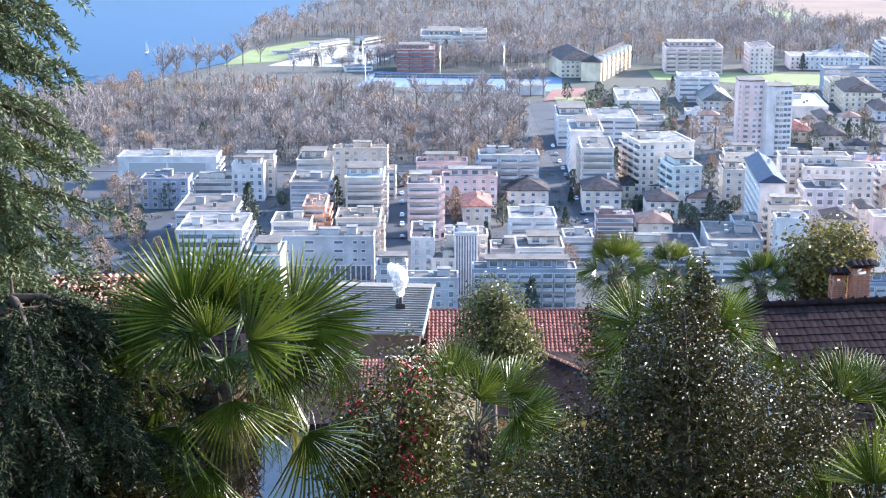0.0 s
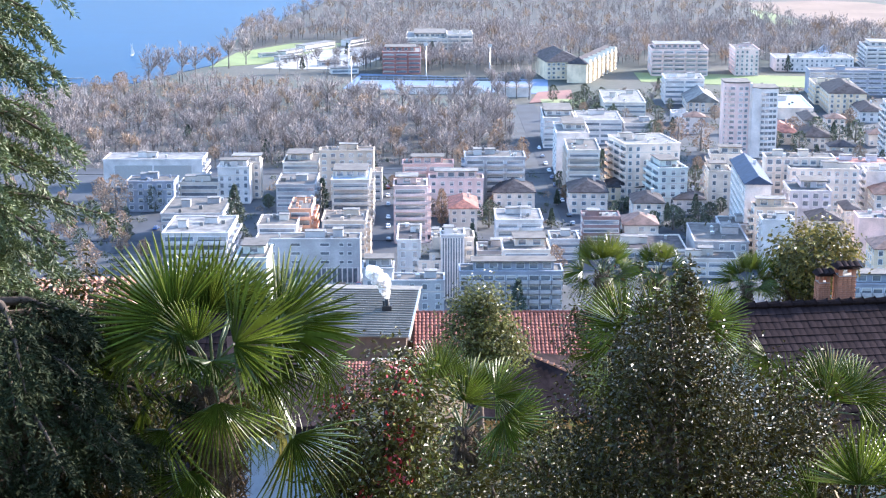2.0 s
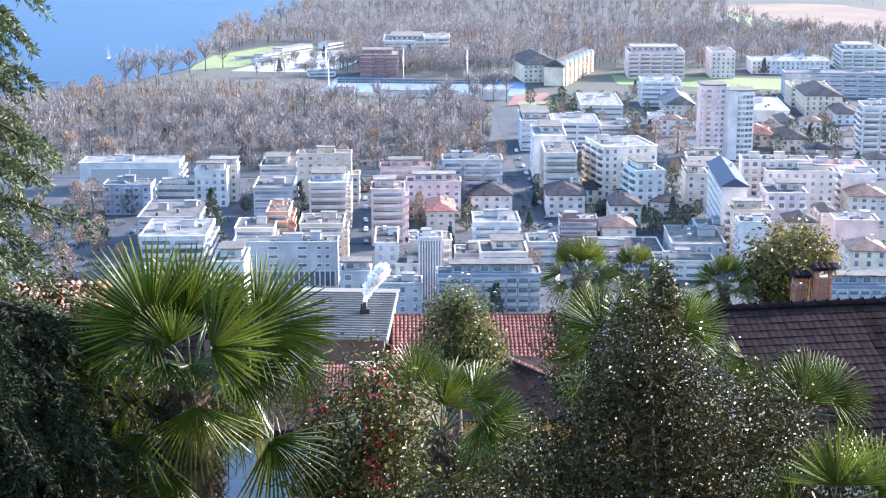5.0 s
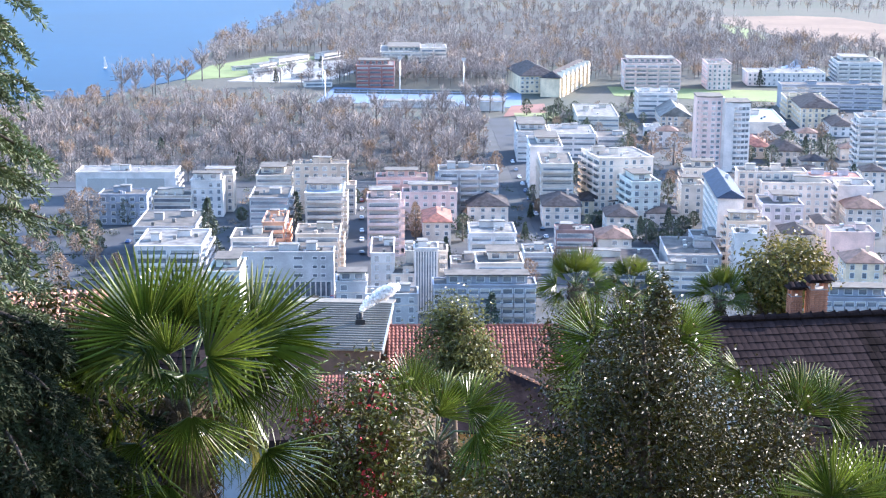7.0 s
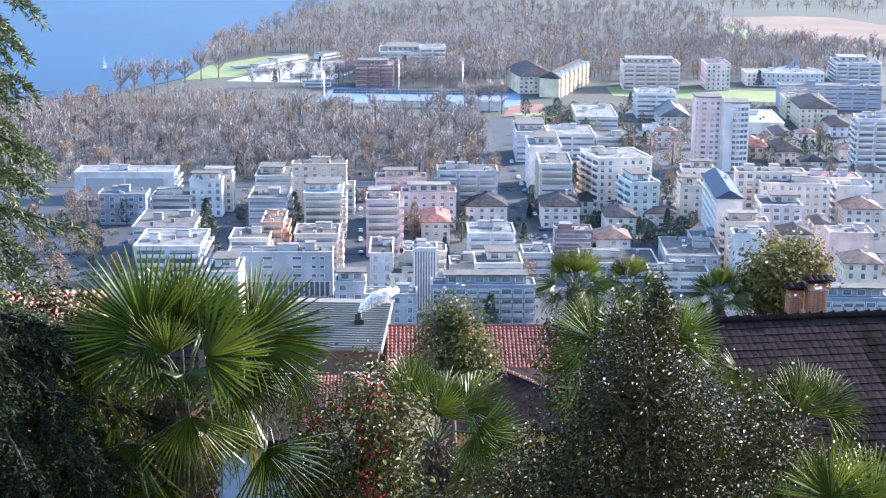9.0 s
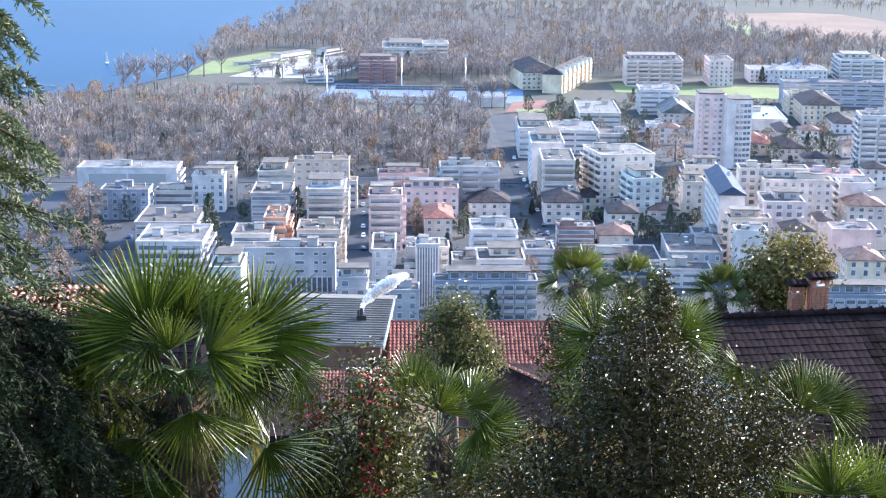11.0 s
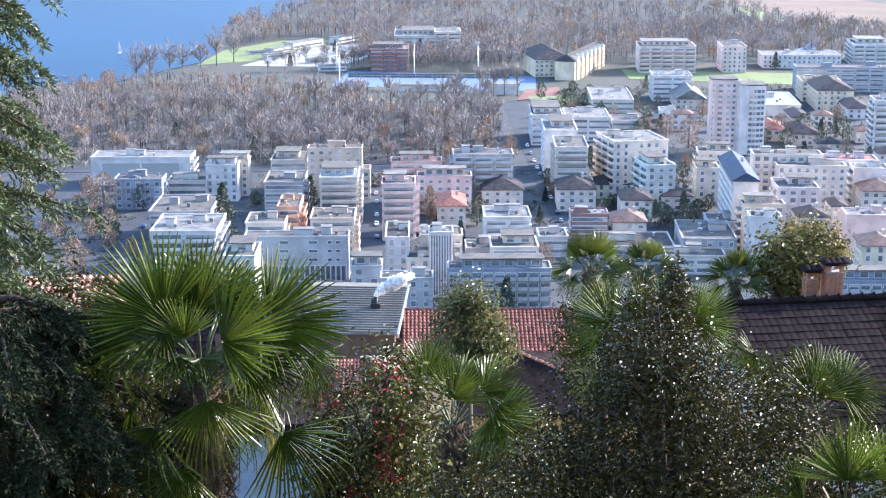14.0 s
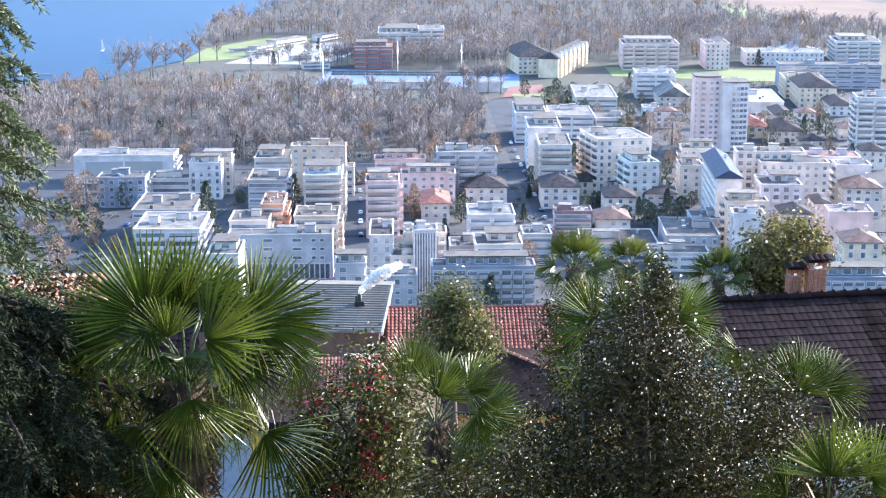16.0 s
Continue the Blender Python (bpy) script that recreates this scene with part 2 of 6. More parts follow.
road([(-230, 590), (-230, 580), (330, 580), (330, 590)])

# ---- town buildings ----
def window_mesh(w, h, blind):
    """A framed window in one piece: frame, reveal, pane and, where blind is set, a blind drawn down to that share of its height."""
    key = ("win", w, h, blind)
    if key not in SHARED:
        t, z = 0.13, h * (blind or 0.5)
        rect = lambda e, y: [(-w / 2 - e, y, -e), (w / 2 + e, y, -e), (w / 2 + e, y, h + e), (-w / 2 - e, y, h + e)]
        v = rect(t, 0.02) + rect(t, -0.14) + rect(0, -0.14) + rect(0, -0.02) + [(-w / 2, -0.02, z), (w / 2, -0.02, z)]
        f, mi = [], []
        for k in (0, 4, 8):
            for i in range(4):
                j = (i + 1) % 4
                f.append((k + i, k + j, k + 4 + j, k + 4 + i))
                mi.append(0)
        f += [(12, 13, 17, 16), (16, 17, 14, 15)]
        mi += [1, 2 if blind else 1]
        SHARED[key] = mesh_of("window", v, f, [M_FRAME, M_GLASS, M_BLIND], mi)
    return SHARED[key]


def balcony_mesh(w, wall, deep):
    key = ("bal", round(w, 1), wall.name, deep)
    if key not in SHARED:
        w = round(w, 1)
        items = [(-w / 2, w / 2, -deep, 0.02, -0.2, 0), (-w / 2, w / 2, -deep, -deep + 0.14, 0, 0.95),
                 (-w / 2, -w / 2 + 0.14, -deep + 0.14, 0, 0, 0.95), (w / 2 - 0.14, w / 2, -deep + 0.14, 0, 0, 0.95)]
        SHARED[key] = boxes("balcony", items, [wall])
    return SHARED[key]


def roof_mesh(kind, w, d, h):
    o = 0.6
    if kind == "hip":
        r = min(w, d) / 2
        a, b = (w / 2 - r * 0.9, 0) if w > d else (0, d / 2 - r * 0.9)
        v = [(-w / 2 - o, -d / 2 - o, 0), (w / 2 + o, -d / 2 - o, 0), (w / 2 + o, d / 2 + o, 0), (-w / 2 - o, d / 2 + o, 0),
             (-a - 0.01, -b - 0.01, h), (a + 0.01, -b - 0.01, h), (a + 0.01, b + 0.01, h), (-a - 0.01, b + 0.01, h)]
    else:                                # gable, ridge along y
        v = [(-w / 2 - o, -d / 2 - o, 0), (w / 2 + o, -d / 2 - o, 0), (w / 2 + o, d / 2 + o, 0), (-w / 2 - o, d / 2 + o, 0),
             (-0.05, -d / 2 - o, h), (0.05, -d / 2 - o, h), (0.05, d / 2 + o, h), (-0.05, d / 2 + o, h)]
    lower = [(x, y, -0.25) for x, y, z in v[:4]]
    v = v + lower
    f = [(4, 5, 6, 7), (0, 1, 5, 4), (1, 2, 6, 5), (2, 3, 7, 6), (3, 0, 4, 7), (8, 11, 10, 9), (0, 8, 9, 1), (1, 9, 10, 2), (2, 10, 11, 3), (3, 11, 8, 0)]
    return v, f


FOOTPRINTS = []


def block(x, y, w, d, floors, wall="white", yaw=0, front="win", side="win", roof="flat", top=None, storey=3.05, label="", bays=0, seed=0, sidebays=0):
    """A town building whose front (towards the hill) has its foot at x, y. front, side: win, band, balc, fins, grid or plain."""
    rng = random.Random(int(abs(x) * 31 + y * 7) + seed)
    wm = MATS["stucco_" + wall]
    FOOTPRINTS.append((x, y, w, d))
    h = floors * storey + 0.4
    kind = "apartment_building" if floors > 3 else "house"
    if not label:
        words = {"win": "window rows", "band": "window bands", "balc": "long balconies", "fins": "upright fins", "grid": "gridded balconies", "plain": "plain walls", "office": "a fluted ground floor", "glazed": "a broad grey glazed front"}
        label = "%s %s-storey %s with %s, %s roof" % (
            wall.replace("pale", "pale ").replace("off", "off-").replace("bluegrey", "blue-grey"),
            ("one two three four five six seven eight nine ten eleven twelve thirteen fourteen".split())[floors - 1], "block" if floors > 3 else "house", words[front],
            {"flat": "flat", "hip": "hipped tile", "gable": "gabled"}[roof])
    base = empty(kind, pose(x, y, 0, 0, 0, yaw) @ pose(0, d / 2, 0), label, "building", "town buildings")
    under("wall", boxes("wall", [(-w / 2, w / 2, -d / 2, d / 2, -0.5, h)], [wm]), base)
    if floors > 2 and front in ("win", "band"):
        for k in range(1, floors):
            if rng.random() < 0.35:
                under("string_course", boxes("string_course", [(-w / 2 - 0.12, w / 2 + 0.12, -d / 2 - 0.14, -d / 2 + 0.02, k * storey + 0.1, k * storey + 0.4)], [MATS["stucco_offwhite"]]), base)
    # roof
    if roof == "flat":
        mat = top or rng.choice([M_FLAT, M_FLAT, M_FLATW])
        t = 0.25
        items = [(-w / 2 + t, w / 2 - t, -d / 2 + t, d / 2 - t, h, h + 0.12, 0), (-w / 2 - t, w / 2 + t, -d / 2 - t, -d / 2 + t, h, h + 0.55, 1), (-w / 2 - t, w / 2 + t, d / 2 - t, d / 2 + t, h, h + 0.55, 1),
                 (-w / 2 - t, -w / 2 + t, -d / 2 + t, d / 2 - t, h, h + 0.55, 1), (w / 2 - t, w / 2 + t, -d / 2 + t, d / 2 - t, h, h + 0.55, 1)]
        r = under("roof", boxes("roof", items, [mat, wm]), base)
        attic = floors > 4 and w > 9 and rng.random() < 0.42
        if attic:
            aw, ad = w * rng.uniform(0.55, 0.85), d * rng.uniform(0.5, 0.7)
            ax, ay = rng.uniform(-0.5, 0.5) * (w - aw) * 0.8, (d - ad) * 0.3
            p = under("attic", boxes("attic", [(ax - aw / 2, ax + aw / 2, ay - ad / 2, ay + ad / 2, h + 0.12, h + 2.8)], [wm]), base)
            under("attic_roof", boxes("attic_roof", [(ax - aw / 2 - 0.7, ax + aw / 2 + 0.7, ay - ad / 2 - 1.0, ay + ad / 2 + 0.5, h + 2.8, h + 3.1)], [rng.choice([M_FLAT, M_FLATW])]), p)
            for i in range(max(1, int(aw / 4))):
                n_ = max(1, int(aw / 4))
                under("window", window_mesh(2.4, 1.7, 0), p, pose(ax - aw / 2 + (i + 0.5) * aw / n_, ay - ad / 2, h + 0.6))
        for k in range(0 if attic else 1 if w < 16 else 2):
            pw, pd = rng.uniform(3, min(7, w * 0.4)), rng.uniform(2.5, max(2.6, min(5, d * 0.5)))
            px, py = rng.uniform(-0.3, 0.3) * w, rng.uniform(-0.1, 0.25) * d
            p = under("stair_head", boxes("stair_head", [(px - pw / 2, px + pw / 2, py - pd / 2, py + pd / 2, h + 0.12, h + 2.2 + k * 0.4, 0),
                                                         (px - pw / 2 - 0.2, px + pw / 2 + 0.2, py - pd / 2 - 0.2, py + pd / 2 + 0.2, h + 2.2 + k * 0.4, h + 2.45 + k * 0.4, 1)], [wm, M_FLATW]), base)
        for k in range(rng.randint(3, 5)):
            px, py = rng.uniform(-0.42, 0.42) * w, rng.uniform(-0.4, 0.4) * d
            s = rng.uniform(0.3, 0.7)
            under("vent", boxes("vent", [(px - s, px + s, py - s, py + s, h + 0.1, h + rng.uniform(0.8, 1.7))], [rng.choice([M_METAL, M_FLATW, wm])]), base)
    else:
        rh = min(w, d) * 0.24 if roof == "hip" else w * 0.32
        v, f = roof_mesh(roof, w, d, rh)
        under("roof", mesh_of("roof", v, f, [top or M_DARKROOF]), base, pose(0, 0, h))
        under("chimney", boxes("chimney", [(-0.5, 0.5, -0.4, 0.4, 0, rh + 0.3, 0), (-0.6, 0.6, -0.5, 0.5, rh + 0.3, rh + 0.5, 0)], [wm]), base, pose(w * 0.2, d * 0.1, h + 0.3))
        if roof == "gable":
            for s in (-1, 1):
                yy = s * d / 2
                v2 = [(-w / 2, yy, 0), (w / 2, yy, 0), (0, yy, rh * w / (w + 1.2)), (-w / 2, yy - s * 0.3, 0), (w / 2, yy - s * 0.3, 0), (0, yy - s * 0.3, rh * w / (w + 1.2))]
                under("gable_wall", mesh_of("gable_wall", v2, [(0, 1, 2), (3, 5, 4), (0, 2, 5, 3), (1, 4, 5, 2), (0, 3, 4, 1)], [wm]), base, pose(0, 0, h))
    # faces: the front, then the side that turns to the hill
    shown = -1 if x > 0 else 1
    wide, tall, porch = rng.choice([1.4, 1.7, 2.0]), rng.choice([1.5, 1.7, 1.9]), rng.choice([0, 0, 2, 3])
    faces = [(front, w, pose(0, -d / 2, 0), bays), (side, d, pose(shown * w / 2, 0, 0, 0, 0, 90 * shown), sidebays)]
    for style, span, m, nb in faces:
        if style == "plain" or span < 3:
            continue
        for k in range(floors):
            z = k * storey + 0.95
            if style == "office":
                if k == 0:
                    under("window", window_mesh(round(span - 1.4, 1), 5.2, 0), base, m @ pose(0, 0, 0.5))
                    for i in range(20):
                        under("fin", SHARED.setdefault("pier", boxes("fin", [(-0.2, 0.2, -0.6, 0, 0, 6.0)], [MATS["stucco_white"]])), base, m @ pose((i + 0.5) / 20 * span - span / 2, 0, 0))
                elif k > 1:
                    for u in (-0.36, -0.12, 0.16, 0.32, 0.4):
                        under("window", window_mesh(3.0 if u < 0.3 else 1.4, 1.0, 0), base, m @ pose(u * span, 0, z + 0.3))
            elif style in ("win", "grid"):
                n = nb or max(2, int(span / 3.4))
                for i in range(n):
                    u = (i + 0.5) / n * span - span / 2
                    if style == "win" and rng.random() < 0.06:
                        continue
                    ww = wide if style == "win" else span / n - 0.7
                    under("window", window_mesh(round(ww, 1), tall if style == "win" else 1.5, rng.choice([0, 0, 0.45, 0.7])), base, m @ pose(u, 0, z))
                    if style == "win" and porch and k and i % porch == 1 and floors > 3:
                        under("balcony", balcony_mesh(2.7, wm, 1.2), base, m @ pose(u, 0, z - 0.6))
                    if style == "grid":
                        under("balcony", balcony_mesh(span / n - 0.3, MATS["stucco_concrete"], 1.1), base, m @ pose(u, 0, z - 0.75))
            elif style == "glazed":
                if k == 0:
                    for u in (-0.2, 0.2):
                        under("window", window_mesh(round(span * 0.38, 1), round(h - 3.2, 1), 0.04), base, m @ pose(u * span, 0, 0.8))
            elif style == "band":
                n = max(1, int(span / 9))
                for i in range(n):
                    u = (i + 0.5) / n * span - span / 2
                    under("window", window_mesh(round(span / n - 1.0, 1), 1.45, rng.choice([0, 0.6])), base, m @ pose(u, 0, z))
            elif style == "balc":
                n = nb or max(1, int(span / 8))
                for i in range(n):
                    u = (i + 0.5) / n * span - span / 2
                    under("window", window_mesh(round(span / n - 1.6, 1), 2.0, rng.choice([0, 0.5, 0.7])), base, m @ pose(u, 0, z - 0.6))
                    under("balcony", balcony_mesh(span / n - 0.6, wm, 1.5), base, m @ pose(u, 0, z - 0.75))
            elif style == "fins" and k == 0:
                n = int(span / 0.85)
                under("window", window_mesh(round(span - 1.0, 1), round(h - 1.5, 1), 0), base, m @ pose(0, 0, 0.8))
                for i in range(n):
                    u = (i + 0.5) / n * span - span / 2
                    under("fin", boxes("fin", [(-0.17, 0.17, -0.55, 0, 0, h)], [MATS["stucco_white"]]) if ("fin", h) not in SHARED else SHARED[("fin", h)], base, m @ pose(u, 0, 0))
    return base


block(-124.9, 689.7, 44.7, 16.8, 4, "white", front="glazed", side="balc", top=M_FLATW)
block(-116.8, 636.0, 19.9, 13.0, 4, "bluegrey", top=M_FLAT)
block(-98.3, 649.6, 16.4, 10.5, 3, "offwhite", front="band", top=M_FLAT)
block(-83.8, 652.4, 13.6, 9.0, 5, "white", side="plain", top=M_FLAT)
block(-80.6, 663.6, 14.0, 10.1, 5, "offwhite", side="plain", top=M_FLAT)
block(-89.7, 570.5, 23.0, 31.6, 4, "concrete", front="band", side="balc", top=M_FLAT)
block(-81.2, 523.5, 22.8, 28.4, 5, "white", front="balc", side="balc", top=M_FLATW)
block(-56.2, 473.1, 9.8, 19.0, 6, "green", side="plain", top=M_FLAT)
block(-41.4, 513.8, 35.5, 9.0, 5, "grey", front="office", side="plain", top=M_FLAT)
block(-54.1, 536.4, 13.9, 17.5, 5, "paleyellow", front="balc", top=M_FLAT)
# Orange here is sunlight on a side wall, put into the wall colour.
block(-46.9, 549.4, 8.0, 21.0, 6, "sunlit_orange", front="balc", side="balc", top=M_FLAT)
block(-53.9, 612.4, 15.7, 25.2, 5, "concrete", front="band", side="balc", top=M_FLAT)
block(-56.0, 663.6, 15.5, 21.9, 5, "offwhite", front="band", top=M_FLAT)
block(-35.6, 658.4, 23.4, 9.0, 7, "beige", side="plain", top=M_FLAT)
block(-31.4, 606.1, 15.1, 24.1, 6, "offwhite", front="balc", side="balc", top=M_FLATB)
block(-30.7, 543.1, 15.8, 17.9, 5, "beige", front="balc", side="balc", top=M_FLAT)
block(-0.5, 642.2, 21.4, 11.1, 6, "pink", front="balc", top=M_FLAT)
block(-7.2, 577.0, 12.7, 15.2, 7, "palepink", front="balc", side="balc", top=M_FLAT)
block(11.1, 624.8, 22.3, 10.3, 5, "palepink", top=M_FLAT)
block(27.8, 641.3, 25.2, 14.2, 7, "grey", front="balc", side="balc", top=M_FLAT)
block(13.5, 596.0, 10.9, 23.3, 3, "offwhite", roof="hip", top=M_REDROOF)
block(-6.8, 498.7, 7.7, 24.7, 6, "white", top=M_DARKROOF)
block(7.6, 492.8, 7.8, 9.0, 7, "white", front="fins", side="plain", top=M_FLATW)
block(13.3, 502.1, 3.2, 9.5, 6, "offwhite", front="balc", side="plain", top=M_FLAT)
block(2.4, 502.1, 2.8, 9.5, 6, "offwhite", front="balc", side="plain", top=M_FLAT)
block(0.4, 494.5, 8.2, 9.0, 4, "cream", top=M_FLAT)
block(24.9, 455.5, 31.3, 9.0, 6, "bluegrey", front="grid", side="plain", top=M_FLAT)
block(32.2, 497.0, 15.5, 16.8, 5, "paleyellow", front="balc", top=M_FLAT)
block(35.3, 628.3, 16.9, 21.8, 3, "cream", roof="hip", top=M_DARKROOF)
block(33.4, 558.3, 17.1, 19.5, 4, "white", front="balc", top=M_FLATW)
block(-3.4, 456.3, 15.8, 9.0, 5, "grey", side="plain", top=M_FLAT)
block(67.5, 795.1, 16.1, 40.0, 5, "white", yaw=-2, front="band", side="band", top=M_FLAT)
block(66.4, 705.4, 15.1, 35.1, 7, "white", yaw=-2, front="plain", side="band", top=M_FLATW)
block(66.9, 658.4, 13.9, 30.6, 7, "offwhite", yaw=-2, front="balc", top=M_FLAT)
block(67.0, 657.0, 13.9, 13.8, 4, "offwhite", yaw=-2, front="band", top=M_FLAT)
block(96.5, 656, 24, 28, 8, "cream", yaw=10, side="balc", top=M_FLATW)
block(101.5, 631.4, 12.2, 20, 6, "green", yaw=8, side="balc", top=M_FLATW)
block(66.1, 628.3, 15.7, 21.8, 3, "cream", yaw=-2, roof="hip", top=M_DARKROOF)
block(64.2, 563.3, 13.9, 10.3, 4, "brown", yaw=-2, front="band", top=M_FLATW)
block(88.0, 606.0, 12.2, 18.4, 3, "cream", yaw=-2, roof="hip", top=M_DARKROOF)
block(85.6, 655.2, 16.1, 16.7, 2, "yellow", yaw=-2, roof="hip", top=M_DARKROOF)
block(108.0, 628.1, 12.6, 15.4, 2, "white", yaw=-2, roof="hip", top=M_DARKROOF)
block(78.2, 535.9, 27.2, 23.8, 2, "offwhite", yaw=-2, front="band", side="plain", top=M_DARKROOF)
block(129.9, 664.7, 14.0, 11.8, 6, "offwhite", yaw=-5, side="balc", top=M_FLAT)
block(122.9, 566.0, 9.5, 51.0, 8, "white", yaw=-5, front="plain", roof="gable", top=M_SOLAR)
block(151.5, 620.9, 27.8, 10.9, 8, "cream", yaw=-5, side="plain", top=M_FLAT)
block(159.3, 611.9, 27.5, 9.0, 7, "cream", yaw=-5, top=M_FLAT)
block(146.6, 581.4, 15.6, 19.8, 6, "lilac", yaw=-5, top=M_FLAT)
block(126.3, 550.4, 15.4, 9.0, 6, "beige", yaw=-5, side="balc", top=M_FLAT)
block(122.4, 528.9, 10.9, 9.0, 6, "white", yaw=-5, front="plain", top=M_FLAT)
block(104.0, 534.3, 19.1, 31.1, 3, "concrete", yaw=-4, side="plain", top=M_FLAT)
block(96.8, 521.3, 20.6, 11.9, 2, "offwhite", yaw=-4, front="band", side="plain", top=M_FLAT)
block(163.6, 545.1, 15.7, 11.9, 5, "palepink", yaw=-6, front="plain", side="plain", top=M_FLATW)
block(186.6, 622.3, 14.1, 11.8, 6, "white", yaw=-6, front="plain", side="balc", top=M_FLAT)
block(183.9, 642.2, 21.9, 13.9, 6, "lilac", yaw=-6, side="plain", top=M_REDROOF)
block(186.3, 606.9, 14.7, 17.0, 4, "offwhite", yaw=-6, roof="hip", top=M_BROWNROOF)
block(147.1, 558.6, 11.3, 14.5, 4, "offwhite", yaw=-5, roof="hip", top=M_DARKROOF)
block(235.7, 757.9, 16.7, 18.7, 9, "white", yaw=-8, front="balc", side="balc", top=M_FLAT)
block(161.8, 577.0, 5.8, 15.4, 4, "offwhite", yaw=-5, roof="hip", top=M_DARKROOF)
block(158.2, 511.2, 12.5, 15.0, 4, "yellow", yaw=-5, roof="hip", top=M_BROWNROOF)
block(133.9, 450.8, 27.2, 9.0, 5, "bluegrey", yaw=-3, front="grid", side="plain", top=M_FLAT)
block(180.1, 1109.8, 40.5, 36.5, 6, "palepink", yaw=-4, front="balc", top=M_FLAT)
block(228.6, 1109.8, 17.0, 36.5, 6, "palepink", yaw=-4, top=M_FLAT)
block(159.7, 961.6, 24.3, 26.8, 5, "white", yaw=-4, front="band", top=M_FLATW)
block(283.5, 1134.6, 56.7, 31.3, 3, "white", yaw=-5, side="plain", top=M_FLATW)
block(281.4, 1003.9, 65.7, 19.3, 5, "bluegrey", yaw=-6, front="band", side="plain", top=M_FLAT)
block(252.7, 957.7, 23.9, 28.9, 4, "yellow", yaw=-6, top=M_FLAT)
block(250.0, 916.0, 21.9, 46.6, 4, "yellow", yaw=-6, roof="hip", top=M_DARKROOF)
block(255.4, 883.0, 13.0, 33.6, 2, "white", yaw=-6, roof="hip", top=M_DARKROOF)
block(214.0, 895.7, 20.8, 60.0, 2, "cream", yaw=-6, front="plain", side="plain", top=M_FLATB)
block(114.6, 897.6, 24.1, 56.5, 3, "offwhite", yaw=-3, front="band", side="plain", top=M_FLATW)
block(90.2, 807.7, 23.2, 33.6, 4, "white", yaw=-2, front="band", side="plain", top=M_FLATW)
block(164.9, 923.5, 18.3, 49.3, 2, "beige", yaw=-4, roof="gable", top=M_FLATW)
block(213.1, 847.9, 10.0, 31.1, 2, "offwhite", yaw=-5, roof="hip", top=M_DARKROOF)
block(143.3, 875.0, 9.0, 13.7, 2, "white", yaw=-4, top=M_FLATW)
block(343.0, 1151.8, 32.7, 42.7, 5, "white", yaw=-8, front="balc", side="balc", top=M_FLAT)
block(-1.3, 1226.3, 33.0, 60.0, 5, "offwhite", front="balc", side="balc", top=M_FLATW)
block(24.5, 1226.9, 20.5, 34.4, 6, "cream", front="balc", side="balc", top=M_FLATW)
block(-19.9, 1123.6, 27.5, 32.3, 5, "brick", front="balc", top=M_FLATW)
block(96.5, 1089.1, 27.4, 60.0, 4, "yellow", yaw=6, side="plain", roof="hip", top=M_DARKROOF)
block(-16.2, 472.1, 9.6, 9.0, 5, "grey", top=M_FLAT)
block(37.3, 557.6, 9.4, 9.0, 3, "offwhite", top=M_FLATW)
block(48.7, 538.8, 10.1, 14.0, 3, "grey", front="band", top=M_FLAT)
block(20.7, 508.3, 8.6, 12.8, 4, "concrete", front="band", top=M_FLAT)
block(79.5, 564.8, 12.7, 16.1, 3, "offwhite", yaw=-2, roof="hip", top=M_BROWNROOF)
block(122.7, 640.3, 9.5, 13.5, 5, "offwhite", yaw=-4, top=M_FLAT)
block(200.4, 790.7, 17.5, 30.2, 2, "offwhite", yaw=-6, roof="hip", top=M_DARKROOF)
block(186.2, 805.7, 17.8, 24.9, 2, "beige", yaw=-6, roof="hip", top=M_REDROOF)
block(111.6, 816.0, 15.0, 20.6, 3, "grey", yaw=-3, front="band", top=M_FLAT)
block(115.0, 562.5, 12.6, 15.2, 3, "grey", yaw=-4, top=M_FLAT)
block(-27.8, 657.0, 14.6, 11.0, 4, "offwhite", top=M_FLAT)

# small villas behind the tower
rv = random.Random(77)
for x, y in ((196, 730), (222, 712), (206, 760), (188, 858), (236, 800), (262, 770), (176, 705), (222, 835), (268, 838), (146, 842), (172, 838)):
    block(x, y, rv.uniform(10, 14), rv.uniform(9, 12), rv.choice((2, 2, 3)), rv.choice(("white", "cream", "beige", "offwhite", "paleyellow")), yaw=-6, roof="hip", top=rv.choice((M_DARKROOF, M_DARKROOF, M_BROWNROOF, M_REDROOF)))

